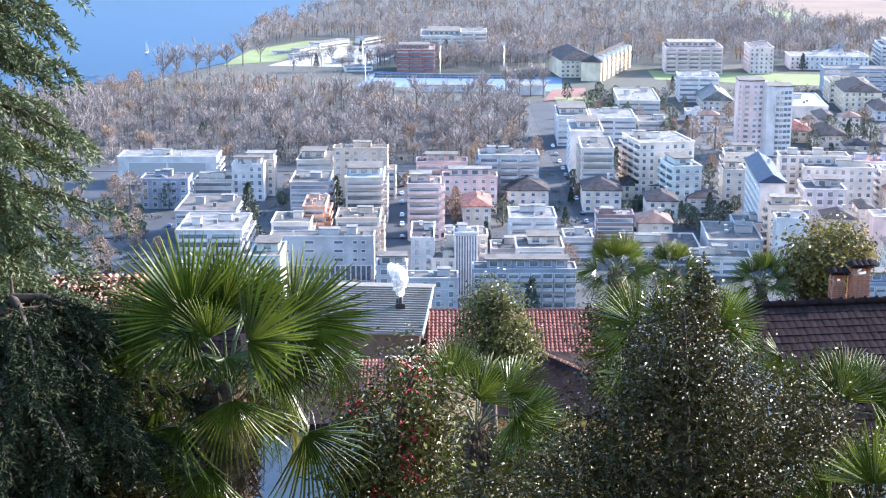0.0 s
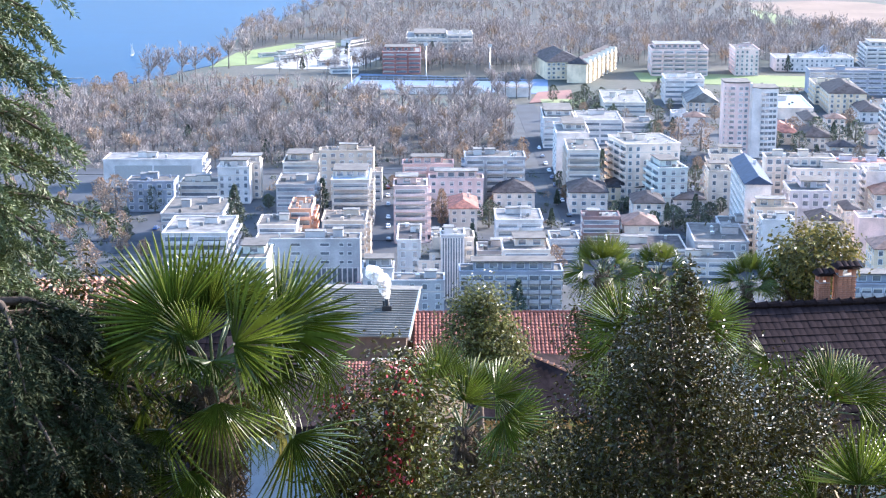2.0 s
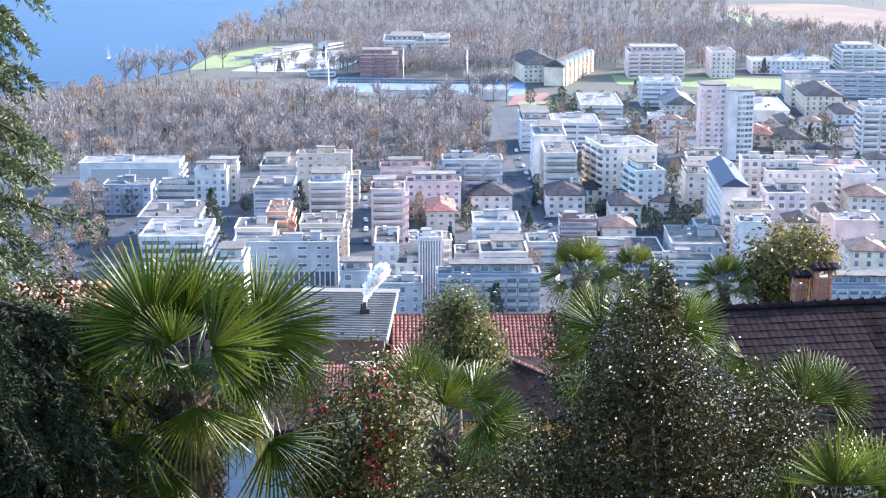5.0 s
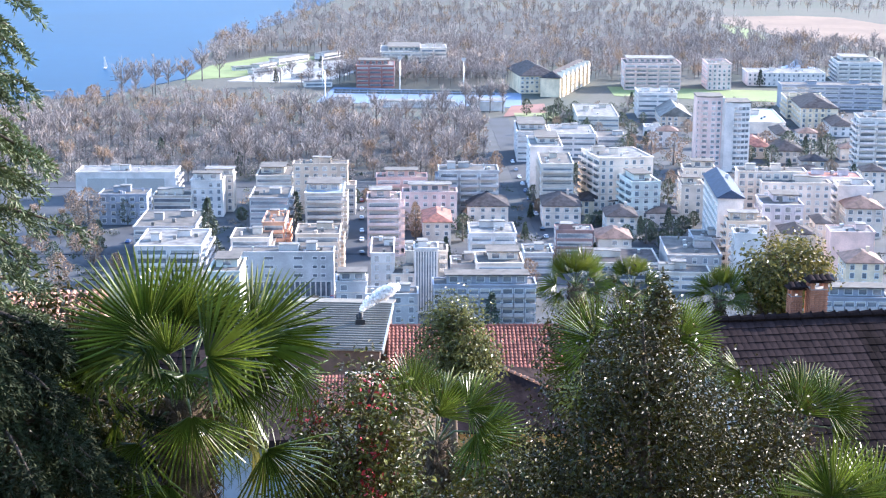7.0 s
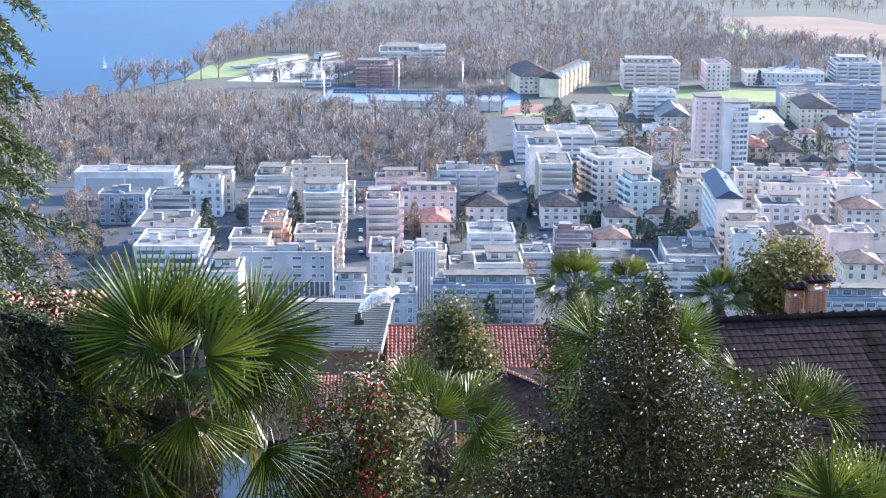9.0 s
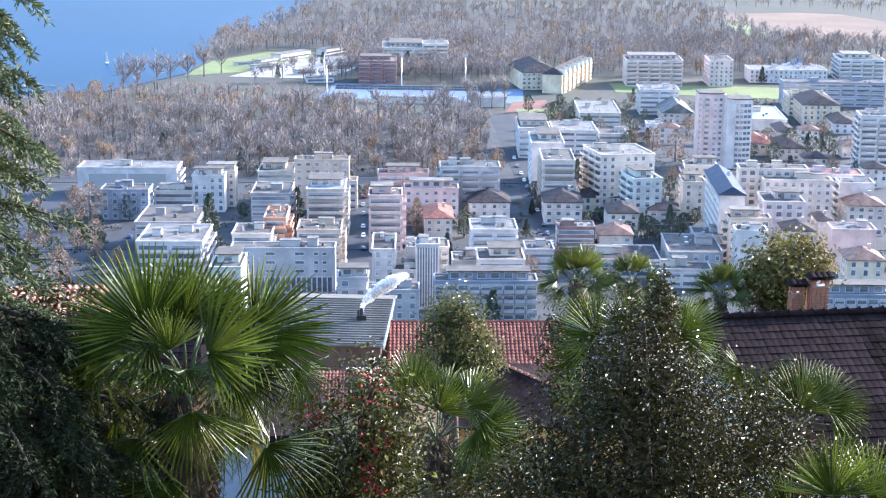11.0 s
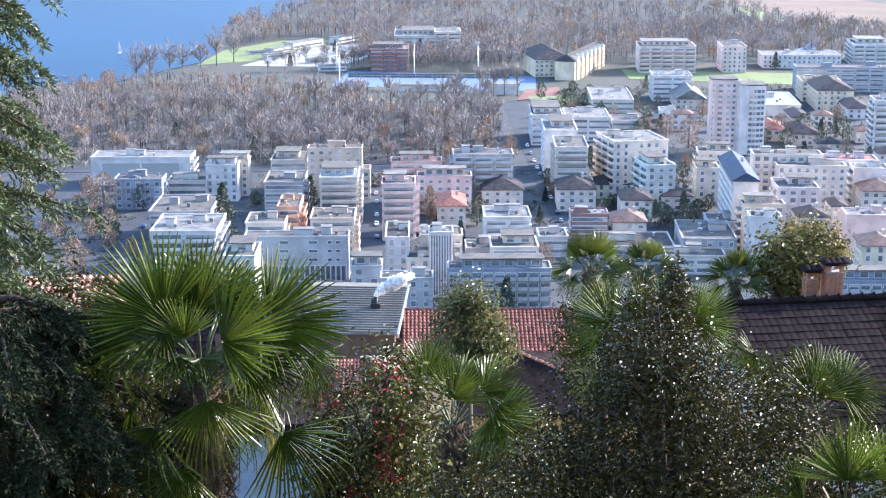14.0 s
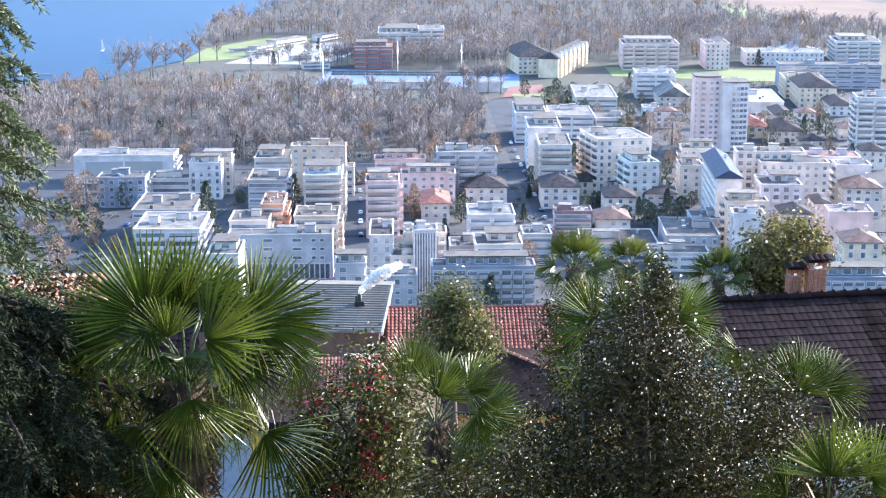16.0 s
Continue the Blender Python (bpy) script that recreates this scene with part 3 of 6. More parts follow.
# ---- landmark buildings ----
def round_tower(x, y, floors=13):
    """High-rise of two bowed slabs: a pink one with corner balconies and a white one, either side of a plain lift shaft."""
    base = empty("tower_block", pose(x, y, 0, 0, 0, -4), "tall thirteen-storey tower in pink and white render with bowed fronts", "building")
    h = floors * 2.78 + 0.3
    pink, white = MATS["stucco_palepink"], MATS["stucco_white"]

    def bowed(x0, x1, bow, depth, top):
        n = 10
        v, f = [], []
        for i in range(n + 1):
            u = i / n
            xx = x0 + (x1 - x0) * u
            yy = -bow * (1 - (2 * u - 1) ** 2)
            v += [(xx, yy, 0), (xx, yy, top)]
        for i in range(n):
            f.append((2 * i, 2 * i + 2, 2 * i + 3, 2 * i + 1))
        k = len(v)
        v += [(x0, depth, 0), (x0, depth, top), (x1, depth, 0), (x1, depth, top)]
        f += [(0, 1, k + 1, k), (2 * n, k + 2, k + 3, 2 * n + 1), (k, k + 1, k + 3, k + 2), tuple([2 * i + 1 for i in range(n + 1)] + [k + 3, k + 1])]
        return v, f
    for name, x0, x1, mat, top in (("wall", -13.2, -0.6, pink, h + 1.2), ("wall", 0.6, 13.6, white, h - 1.5)):
        v, f = bowed(x0, x1, 1.6, 15, top)
        under(name, mesh_of(name, v, f, [mat]), base)
        v, f = bowed(x0 - 0.3, x1 + 0.3, 1.9, 15.3, 0.6)
        under("roof", mesh_of("roof", v, f, [M_FLAT]), base, pose(0, 0, top + 0.003))
    under("lift_shaft", boxes("lift_shaft", [(-0.6, 0.6, -0.4, 14, 0, h + 1.0), (0.6, 4.6, -1.45, 0.5, 0, h - 1.3)], [white]), base)
    for k in range(floors):
        z = k * 2.78 + 0.9
        for u, s in ((0.09, 2.2), (0.30, 2.2), (0.62, 1.7), (0.84, 1.7)):
            xx = -13.2 + 12.6 * u
            yy = -1.6 * (1 - (2 * u - 1) ** 2)
            under("window", window_mesh(s, 1.4, 0), base, pose(xx + 0.3, yy - 0.04, z, 0, 0, -(2 * u - 1) * -24))
            if u < 0.31:
                under("balcony", balcony_mesh(1.9, pink, 1.0), base, pose(xx + 0.3, yy - 0.04, z - 0.7, 0, 0, (2 * u - 1) * 24))
        if k < floors - 1:
            for u in (0.40, 0.55, 0.70, 0.85):
                xx = 0.6 + 13 * u
                yy = -1.6 * (1 - (2 * u - 1) ** 2)
                under("window", window_mesh(1.75, 1.6, 0), base, pose(xx + 0.3, yy - 0.05, z - 0.1, 0, 0, (2 * u - 1) * 22))
            under("balcony", balcony_mesh(8.0, white, 0.9), base, pose(9.2, -1.1, z - 1.1, 0, 0, 8))
    return base


round_tower(160.5, 766.0)


def long_palazzo():
    """Yellow terrace whose long lit front turns to the sun, with cross gables."""
    base = empty("apartment_building", pose(109, 1066, 0, 0, 0, 71.5), "long pale yellow terrace with cross gables and dark roof", "building", "town buildings")
    L, h = 100.0, 13.5
    wm = MATS["stucco_yellow"]
    under("wall", boxes("wall", [(0, L, 0, 14, 0, h)], [wm]), base)
    v = [(-0.6, -0.6, 0), (L + 0.6, -0.6, 0), (L + 0.6, 14.6, 0), (-0.6, 14.6, 0), (5, 7, 4.2), (L - 5, 7, 4.2), (-0.6, -0.6, -0.3), (L + 0.6, -0.6, -0.3), (L + 0.6, 14.6, -0.3), (-0.6, 14.6, -0.3)]
    under("roof", mesh_of("roof", v, [(0, 1, 5, 4), (1, 2, 5), (2, 3, 4, 5), (3, 0, 4), (6, 9, 8, 7), (0, 6, 7, 1), (1, 7, 8, 2), (2, 8, 9, 3), (3, 9, 6, 0)], [M_DARKROOF]), base, pose(0, 0, h))
    for i in range(7):
        x0 = 7 + i * 14.2
        v = [(x0 - 3.5, -1.2, 0), (x0 + 3.5, -1.2, 0), (x0 + 3.5, -1.2, h), (x0, -1.2, h + 3.2), (x0 - 3.5, -1.2, h), (x0 - 3.5, 4, 0), (x0 + 3.5, 4, 0), (x0 + 3.5, 4, h), (x0, 4, h + 3.2), (x0 - 3.5, 4, h)]
        under("gable_bay", mesh_of("gable_bay", v, [(0, 1, 2, 3, 4), (5, 9, 8, 7, 6), (0, 5, 6, 1), (1, 6, 7, 2), (2, 7, 8, 3), (3, 8, 9, 4), (4, 9, 5, 0)], [wm]), base)
        for k in range(4):
            for dx in (-1.6, 1.6):
                under("window", window_mesh(1.3, 1.6, 0), base, pose(x0 + dx, -1.24, 1.0 + 3.2 * k))
    return base


long_palazzo()


def stand(x, y, w, d, h, yaw, label):
    """Low stadium stand: stepped tiers under a thin pale roof on posts."""
    base = empty("stadium_stand", pose(x, y, 0, 0, 0, yaw), label, "stand", "stadium stands")
    under("tiers", boxes("tiers", [(-w / 2, w / 2, i * d / 6, d - (0.02 * i), 0, 0.6 * (i + 1)) for i in range(5)], [MATS["stucco_concrete"]]), base)
    under("roof", boxes("roof", [(-w / 2 - 0.5, w / 2 + 0.5, -1, d + 0.5, h, h + 0.35)], [M_FLATW]), base)
    under("back_wall", boxes("back_wall", [(-w / 2, w / 2, -0.3, -0.02, 0, h - 0.5)], [MATS["stucco_white"]]), base)
    n = int(w / 7)
    post = boxes("post", [(-0.2, 0.2, -0.2, 0.2, 0, h)], [M_METAL])
    for i in range(n + 1):
        under("post", post, base, pose(-w / 2 + i * w / n, d, 0))
    return base


stand(6, 1012, 56, 9, 4.2, -3, "low stadium stand with a pale sheet roof")
stand(55, 996, 22, 14, 6.5, -3, "white stadium clubhouse stand with flat roof")
stand(-40, 1020, 10, 14, 5.5, -3, "small white stand beside the stadium pitch")


def barrier(x, y, w, yaw):
    base = empty("pitch_barrier", pose(x, y, 0, 0, 0, yaw), "long white advertising barrier along the pitch", "barrier", "pitch barriers")
    for i in range(int(w / 6)):
        under("panel", SHARED.setdefault("panel", boxes("panel", [(-2.9, 2.9, -0.1, 0.1, 0.15, 1.5)], [M_FLATW])), base, pose(i * 6 - w / 2 + 3, 0, 0))


barrier(10, 1083, 118, -5)
barrier(14, 1096, 126, -5)


def floodlight(x, y, h=24):
    base = empty("floodlight_mast", pose(x, y, 0), "slim grey floodlight mast beside the pitch", "mast", "floodlight masts")
    under("pole", tubes("pole", [([(0, 0, 0), (0, 0, h)], [0.35, 0.18], 6)], [M_METAL]), base)
    under("lamp_head", boxes("lamp_head", [(-1.4, 1.4, -0.3, 0.3, h - 1, h + 1)], [M_METAL]), base)


for fx, fy in ((-52, 1035), (-58, 1120), (43, 1090), (-2, 1098)):
    floodlight(fx, fy)


def terrace(x, y, w, d, yaw, h=4.0, label="low white bathing pavilion with flat roof"):
    base = empty("pavilion", pose(x, y, 0, 0, 0, yaw), label, "pavilion", "lakeside pavilions")
    under("wall", boxes("wall", [(-w / 2, w / 2, -d / 2, d / 2, 0, h)], [MATS["stucco_white"]]), base)
    under("roof", boxes("roof", [(-w / 2 - 0.6, w / 2 + 0.6, -d / 2 - 0.6, d / 2 + 0.6, h, h + 0.4)], [M_FLATW]), base)
    under("window", window_mesh(round(w - 2, 1), 1.6, 0), base, pose(0, -d / 2, 1.0))


terrace(-112, 1255, 26, 8, 62)
terrace(-95, 1300, 44, 10, 60, 5)
terrace(-62, 1345, 40, 9, 62, 5)
terrace(-112, 1215, 18, 7, 40, 3.5)
terrace(-128, 1240, 16, 6, 30, 3)
terrace(-76, 1180, 16, 8, 20, 3.5)
terrace(-62, 1130, 20, 9, 10, 4)
sheet("car_park", [(-132, 1160), (-60, 1150), (-30, 1250), (-52, 1320), (-90, 1290)], 0.3, M_GRAVEL, "pale gravel lakeside car park", "pavement")


def tent_hall(x, y, yaw):
    """Low white hall with a concave tent roof that sweeps up to a spire."""
    base = empty("hall", pose(x, y, 0, 0, 0, yaw), "low white hall with a swept tent roof and spire", "building")
    under("wall", boxes("wall", [(-15, 15, -9, 9, 0, 4.2)], [MATS["stucco_white"]]), base)
    rings = ((17, 11, 4.0), (10, 6.5, 5.4), (5, 3.3, 7.6), (1.6, 1.1, 11.5), (0.25, 0.25, 17.0))
    v = [(sx * a, sy * b, h) for a, b, h in rings for sx, sy in ((-1, -1), (1, -1), (1, 1), (-1, 1))]
    f = [(4 * k + i, 4 * k + (i + 1) % 4, 4 * k + 4 + (i + 1) % 4, 4 * k + 4 + i) for k in range(4) for i in range(4)] + [(3, 2, 1, 0), (16, 17, 18, 19)]
    under("roof", mesh_of("roof", v, f, [M_FLATB]), base)
    for i in range(6):
        under("window", window_mesh(3.4, 2.0, 0), base, pose(-12.5 + 5 * i, -9, 1.2))


tent_hall(312, 1217, -5)


# ---- cars in the streets ----
CAR_PAINT = [material("car_paint_" + n, c, 0.3, 0.2, vary=0.05) for n, c in (("white", (0.75, 0.75, 0.75)), ("silver", (0.4, 0.41, 0.43)), ("black", (0.03, 0.03, 0.035)), ("red", (0.4, 0.04, 0.04)), ("blue", (0.06, 0.1, 0.25)))]
M_TYRE = material("tyre_rubber", (0.03, 0.03, 0.03), 0.9)


def car(x, y, yaw, paint):
    name = ("white", "silver", "black", "red", "blue")[paint]
    base = empty("car", pose(x, y, 0.13, 0, 0, yaw), "small %s car on the town street" % name, "car", "street cars")
    if ("car", paint) not in SHARED:
        prof = [(-2.1, 0.35), (2.1, 0.35), (2.15, 0.8), (1.2, 0.95), (-1.9, 0.98), (-2.15, 0.75)]
        v = [(s * 0.85, py, pz) for s in (-1, 1) for py, pz in prof]
        f = [tuple(range(5, -1, -1)), tuple(range(6, 12))] + [(i, (i + 1) % 6, (i + 1) % 6 + 6, i + 6) for i in range(6)]
        cab = [(1.0, 0.95), (0.4, 1.45), (-1.2, 1.48), (-1.75, 0.97)]
        v2 = [(s * (0.78 if i in (0, 3) else 0.65), py, pz) for s in (-1, 1) for i, (py, pz) in enumerate(cab)]
        f2 = [(0, 1, 2, 3), (7, 6, 5, 4), (0, 4, 5, 1), (1, 5, 6, 2), (2, 6, 7, 3)]
        wv, wf = tube([(-0.1, 0, 0), (0.1, 0, 0)], [0.32, 0.32], 10)
        SHARED[("car", paint)] = (mesh_of("body", v, f, [CAR_PAINT[paint]]), mesh_of("cabin", v2, f2, [M_GLASS, CAR_PAINT[paint]], [0, 0, 0, 1, 0]), mesh_of("wheel", wv, wf, [M_TYRE]))
    b, c, w = SHARED[("car", paint)]
    under("body", b, base)
    under("cabin", c, base)
    for sx in (-0.8, 0.8):
        for sy in (-1.35, 1.35):
            under("wheel", w, base, pose(sx, sy, 0.32))


rc = random.Random(5)
for x0, y0, x1, y1, n in ((-24, 470, -25, 700, 14), (-13, 480, -19, 700, 10), (58, 560, 57, 800, 12), (66, 520, 64, 760, 9), (-222, 600, -215, 780, 10), (150, 640, 163, 780, 7), (270, 760, 310, 980, 7), (-110, 580, -100, 740, 6)):
    for i in range(n):
        u = (i + rc.uniform(0.2, 0.8)) / n
        car(x0 + (x1 - x0) * u, y0 + (y1 - y0) * u, -math.degrees(math.atan2(x1 - x0, y1 - y0)) + rc.choice((0, 180)), rc.choice((0, 0, 1, 1, 2, 3, 4)))

# ---- bare winter trees and woods ----
def bare_tree_parts(seed, h, spread, n=300):
    rng = np.random.default_rng(seed)
    limbs = [([(0, 0, -0.3), (0.1, 0, h * 0.3), (0.05, 0.1, h * 0.62), (0, 0, h * 0.92)], [0.34, 0.27, 0.15, 0.03], 6)]
    tips = []
    for i in range(13):
        a = i * 2.4 + rng.uniform(-0.4, 0.4)
        z0 = h * rng.uniform(0.22, 0.66)
        r = spread * rng.uniform(0.55, 1.0) * (1.1 - 0.5 * z0 / h)
        z1 = min(h * 0.97, z0 + r * rng.uniform(0.9, 1.6))
        p = [(0, 0, z0), (math.cos(a) * r * 0.5, math.sin(a) * r * 0.5, z0 + (z1 - z0) * 0.4), (math.cos(a) * r, math.sin(a) * r, z1)]
        limbs.append((p, [0.13, 0.09, 0.03], 4))
        tips += [np.array(p[1]), np.array(p[2]), (np.array(p[1]) + np.array(p[2])) / 2]
    tips += [np.array((0, 0, h * u)) for u in (0.7, 0.8, 0.9)]
    tips = np.array(tips)
    k = rng.integers(0, len(tips), n)
    start = tips[k] + rng.normal(0, 0.35, (n, 3))
    out = start * np.array([1, 1, 0])
    way = unit(unit(out) * 0.4 + np.array([0, 0, 1.05]) + rng.normal(0, 0.5, (n, 3))) * rng.uniform(1.2, 3.4, (n, 1)) * h / 15
    V = slivers(start, way, rng.uniform(0.17, 0.34, n), rng)
    return limbs, V


TREES = []
for s in range(7):
    hh = (14, 17, 12, 18, 15, 10, 16)[s]
    limbs, V = bare_tree_parts(50 + s, hh, (4.6, 4.4, 4.2, 3.4, 5.2, 3.8, 5.0)[s])
    warm = s in (2, 5)
    TREES.append((hh, tubes("trunk", limbs, [M_BARK], False), quads("crown", V, [M_TWIGWARM if warm else M_TWIG]), V, warm))


def bare_tree(x, y, s, scale, turn):
    hh, trunk, crown, V, warm = TREES[s]
    m = pose(x, y, 0, 0, 0, turn)
    base = empty("bare_tree", m, "bare deciduous tree with russet leaf remnants" if warm else "bare grey-brown deciduous tree in the park", "tree", "park trees")
    base.scale = (scale, scale, scale)
    under("trunk", trunk, base)
    under("crown", crown, base)


def inside(x, y, poly):
    c = False
    for (x1, y1), (x2, y2) in zip(poly, poly[1:] + poly[:1]):
        if (y1 > y) != (y2 > y) and x < (x2 - x1) * (y - y1) / (y2 - y1) + x1:
            c = not c
    return c


def spread_over(poly, n, seed, apart):
    rng = random.Random(seed)
    x0, x1 = min(p[0] for p in poly), max(p[0] for p in poly)
    y0, y1 = min(p[1] for p in poly), max(p[1] for p in poly)
    got = []
    near = [(bx, by, bw / 2 + 4, bd + 5) for bx, by, bw, bd in FOOTPRINTS if x0 - 60 < bx < x1 + 60 and y0 - 60 < by < y1 + 60]
    for _ in range(n * 40):
        x, y = rng.uniform(x0, x1), rng.uniform(y0, y1)
        if any(abs(x - bx) < hw and -16 < y - by < dd for bx, by, hw, dd in near):
            continue
        if inside(x, y, poly) and all((x - a) ** 2 + (y - b) ** 2 > apart ** 2 for a, b in got):
            got.append((x, y))
            if len(got) >= n:
                break
    return got


rt = random.Random(8)
TALL_PARK = []
PARK = [(-215, 760), (-150, 735), (-40, 740), (40, 740), (50, 930), (-20, 960), (-60, 925), (-150, 905), (-250, 880), (-290, 850)]
SHORE_BELT = [(-300, 860), (-250, 885), (-60, 930), (-20, 965), (-40, 1005), (-110, 1055), (-185, 1065), (-228, 1020), (-300, 925)]
for x, y in spread_over(PARK, 135, 3, 7):
    bare_tree(x, y, rt.choice((0, 1, 1, 3, 4, 6, 3, 4, 5)), rt.uniform(0.8, 1.45), rt.uniform(0, 360))
for x, y in spread_over(SHORE_BELT, 34, 4, 9):
    bare_tree(x, y, rt.choice((0, 2, 2, 5, 6)), rt.uniform(0.55, 0.9), rt.uniform(0, 360))
for x, y in ((-172, 1078), (-166, 1100), (-158, 1130), (-150, 1160), (-140, 1185), (-190, 1050), (-183, 1062), (-160, 1400), (-150, 1420), (49, 985), (56, 986), (64, 984), (40, 980)):
    bare_tree(x, y, 3 if y < 990 else rt.choice((4, 4, 1, 2)), rt.uniform(1.45, 1.9) if y > 990 else rt.uniform(1.1, 1.35), rt.uniform(0, 360))

for x, y in spread_over([(-205, 470), (-150, 470), (-128, 590), (-140, 720), (-190, 720)], 22, 6, 8):
    bare_tree(x, y, rt.choice((2, 5, 0, 2)), rt.uniform(0.5, 0.8), rt.uniform(0, 360))
for x, y in spread_over([(70, 830), (120, 880), (235, 880), (250, 1030), (90, 1000), (80, 960)], 16, 7, 8):
    bare_tree(x, y, rt.choice((0, 2, 5, 4)), rt.uniform(0.4, 0.7), rt.uniform(0, 360))


# evergreens and russet crowns that stand out in the park
rp = random.Random(91)
for poly, n, which in (([(-10, 745), (46, 745), (46, 830), (0, 820)], 9, 2), ([(-210, 765), (-40, 745), (-40, 800), (-210, 820)], 6, 1), ([(-120, 800), (30, 800), (30, 920), (-120, 890)], 5, 2), ([(-280, 880), (-60, 935), (-110, 1050), (-225, 1015)], 9, 2), ([(74, 845), (108, 845), (102, 975), (74, 975)], 8, 0)):
    for x, y in spread_over(poly, n, 80 + n, 9):
        TALL_PARK.append((x, y, which, rp.uniform(9, 15), rp.uniform(3.0, 4.4), rp.randint(1000, 1900)))


def woods(name, poly, n, seed, apart, label, keep=1.0, grow=1.0):
    """A wood too dense to count: trunks and twigs in one mesh."""
    rng = np.random.default_rng(seed)
    parts, idx = [], []
    for x, y in spread_over(poly, n, seed, apart):
        hh, trunk, crown, V, warm = TREES[int(rng.integers(0, 7))]
        a = rng.uniform(0, 6.28)
        R = np.array([[math.cos(a), -math.sin(a), 0], [math.sin(a), math.cos(a), 0], [0, 0, 1]])
        W = V[rng.random(len(V)) < keep]
        W = (W * rng.uniform(0.8, 1.25) * grow) @ R.T + np.array([x, y, 0])
        c = np.array([[x, y, -0.2]])
        t = slivers(np.repeat(c, 2, 0), np.array([[0, 0, hh * 0.9], [0.3, 0.2, hh * 0.8]]) * grow, np.array([0.7, 0.7]), rng)
        parts += [W, t]
        idx += [np.full(len(W), 1 if rng.random() < (0.6 if warm else 0.12) else 0), np.full(2, 2)]
    ob = new(name, quads(name, np.concatenate(parts), [M_TWIG, M_TWIGWARM, M_BARK], np.concatenate(idx)))
    return tagged(ob, label, "wood", kind="stuff")


sheet("wood_floor", [(-160, 1279), (-113, 1385), (-68, 1385), (-37, 1195), (87, 1180), (97, 1227), (171, 1355), (182, 1261), (239, 1270), (267, 1207), (362, 1279), (422, 1292), (401, 1406), (360, 1510), (365, 1675), (351, 1917), (-128, 1917), (-136, 1675), (-172, 1417)], 0.13, M_LITTER, "brown leaf litter under the delta wood", "ground")
sheet("wood_floor", [(x, y) for x, y in PARK], 0.09, M_LITTER, "brown leaf litter and thin grass in the park", "ground")
woods("far_wood", [(-160, 1279), (-113, 1385), (-68, 1385), (-37, 1195), (87, 1180), (97, 1227), (171, 1355), (182, 1261), (239, 1270), (267, 1207), (362, 1279), (422, 1292), (401, 1406), (360, 1510), (365, 1675), (351, 1917), (-128, 1917), (-136, 1675), (-172, 1417)], 900, 11, 6.5, "dense bare winter wood along the river delta", 0.5)
woods("distant_wood", [(-129, 1930), (345, 1880), (470, 1880), (530, 1850), (550, 1745), (640, 1690), (900, 2000), (953, 2368), (-157, 2368)], 800, 12, 10, "distant bare winter wood beyond the field", 0.4)
woods("wood_edge", [(-159, 1270), (-111, 1365), (-67, 1375), (-36, 1180), (86, 1172), (95, 1203), (149, 1203), (158, 1180), (179, 1236), (237, 1261), (265, 1195), (359, 1270), (418, 1279), (445, 1365), (407, 1428), (354, 1462), (271, 1445), (111, 1417), (-44, 1445), (-171, 1406)], 850, 17, 4.8, "bare edge of the delta wood behind the buildings", 0.45)
woods("villa_wood", [(110, 1175), (160, 1160), (345, 1190), (350, 1225), (262, 1200), (235, 1260), (180, 1230), (150, 1200)], 90, 19, 5, "bare trees behind the apartment blocks", 0.6)
woods("stadium_wood", [(-120, 1120), (-60, 1150), (-10, 1230), (90, 1190), (95, 1120), (-58, 1128)], 110, 13, 6, "bare trees behind the stadium", 0.8)
woods("park_thicket", PARK, 430, 15, 4.0, "dense bare understorey of the lakeside park", 0.6, 0.62)
woods("shore_thicket", SHORE_BELT, 420, 16, 4, "low bare thicket along the lake shore", 0.45, 0.6)
woods("left_wood", [(-420, 780), (-250, 760), (-255, 880), (-330, 880)], 150, 14, 6, "bare lakeside thicket", 0.7, 0.6)


def shrubbery(name, poly, n, seed, apart, mat, label):
    """Low garden shrubs between the buildings, past counting."""
    rng = np.random.default_rng(seed)
    parts = []
    for x, y in spread_over(poly, n, seed, apart):
        if any(inside(x, y, r) for r in ROADS):
            continue
        k, s = 46, rng.uniform(0.8, 2.2)
        c = np.array([x, y, 0.1]) + np.abs(rng.normal(size=(k, 3))) * np.array([0.1, 0.1, s * 0.7]) + rng.normal(size=(k, 3)) * np.array([s * 0.7, s * 0.7, 0.1])
        parts.append(slivers(c, unit(rng.normal(size=(k, 3)) + np.array([0, 0, 0.6])) * rng.uniform(0.5, 1.2, (k, 1)), rng.uniform(0.25, 0.6, k), rng))
    return tagged(new(name, quads(name, np.concatenate(parts), [mat])), label, "shrubs", kind="stuff")


TOWN = [(-225, 440), (300, 440), (420, 760), (420, 1050), (90, 1020), (60, 760), (-210, 750)]
shrubbery("garden_shrubs", TOWN, 1600, 41, 3.8, M_EVERGREEN, "dark evergreen garden shrubs between the houses")
shrubbery("brown_shrubs", TOWN, 420, 42, 7, M_TWIGWARM, "russet and bare garden shrubs between the houses")
shrubbery("shore_bushes", SHORE_BELT, 330, 44, 4, M_TWIGWARM, "russet reeds and bushes on the lake shore")
shrubbery("park_bushes", PARK, 500, 43, 5, M_TWIG, "low bare bushes under the park trees")


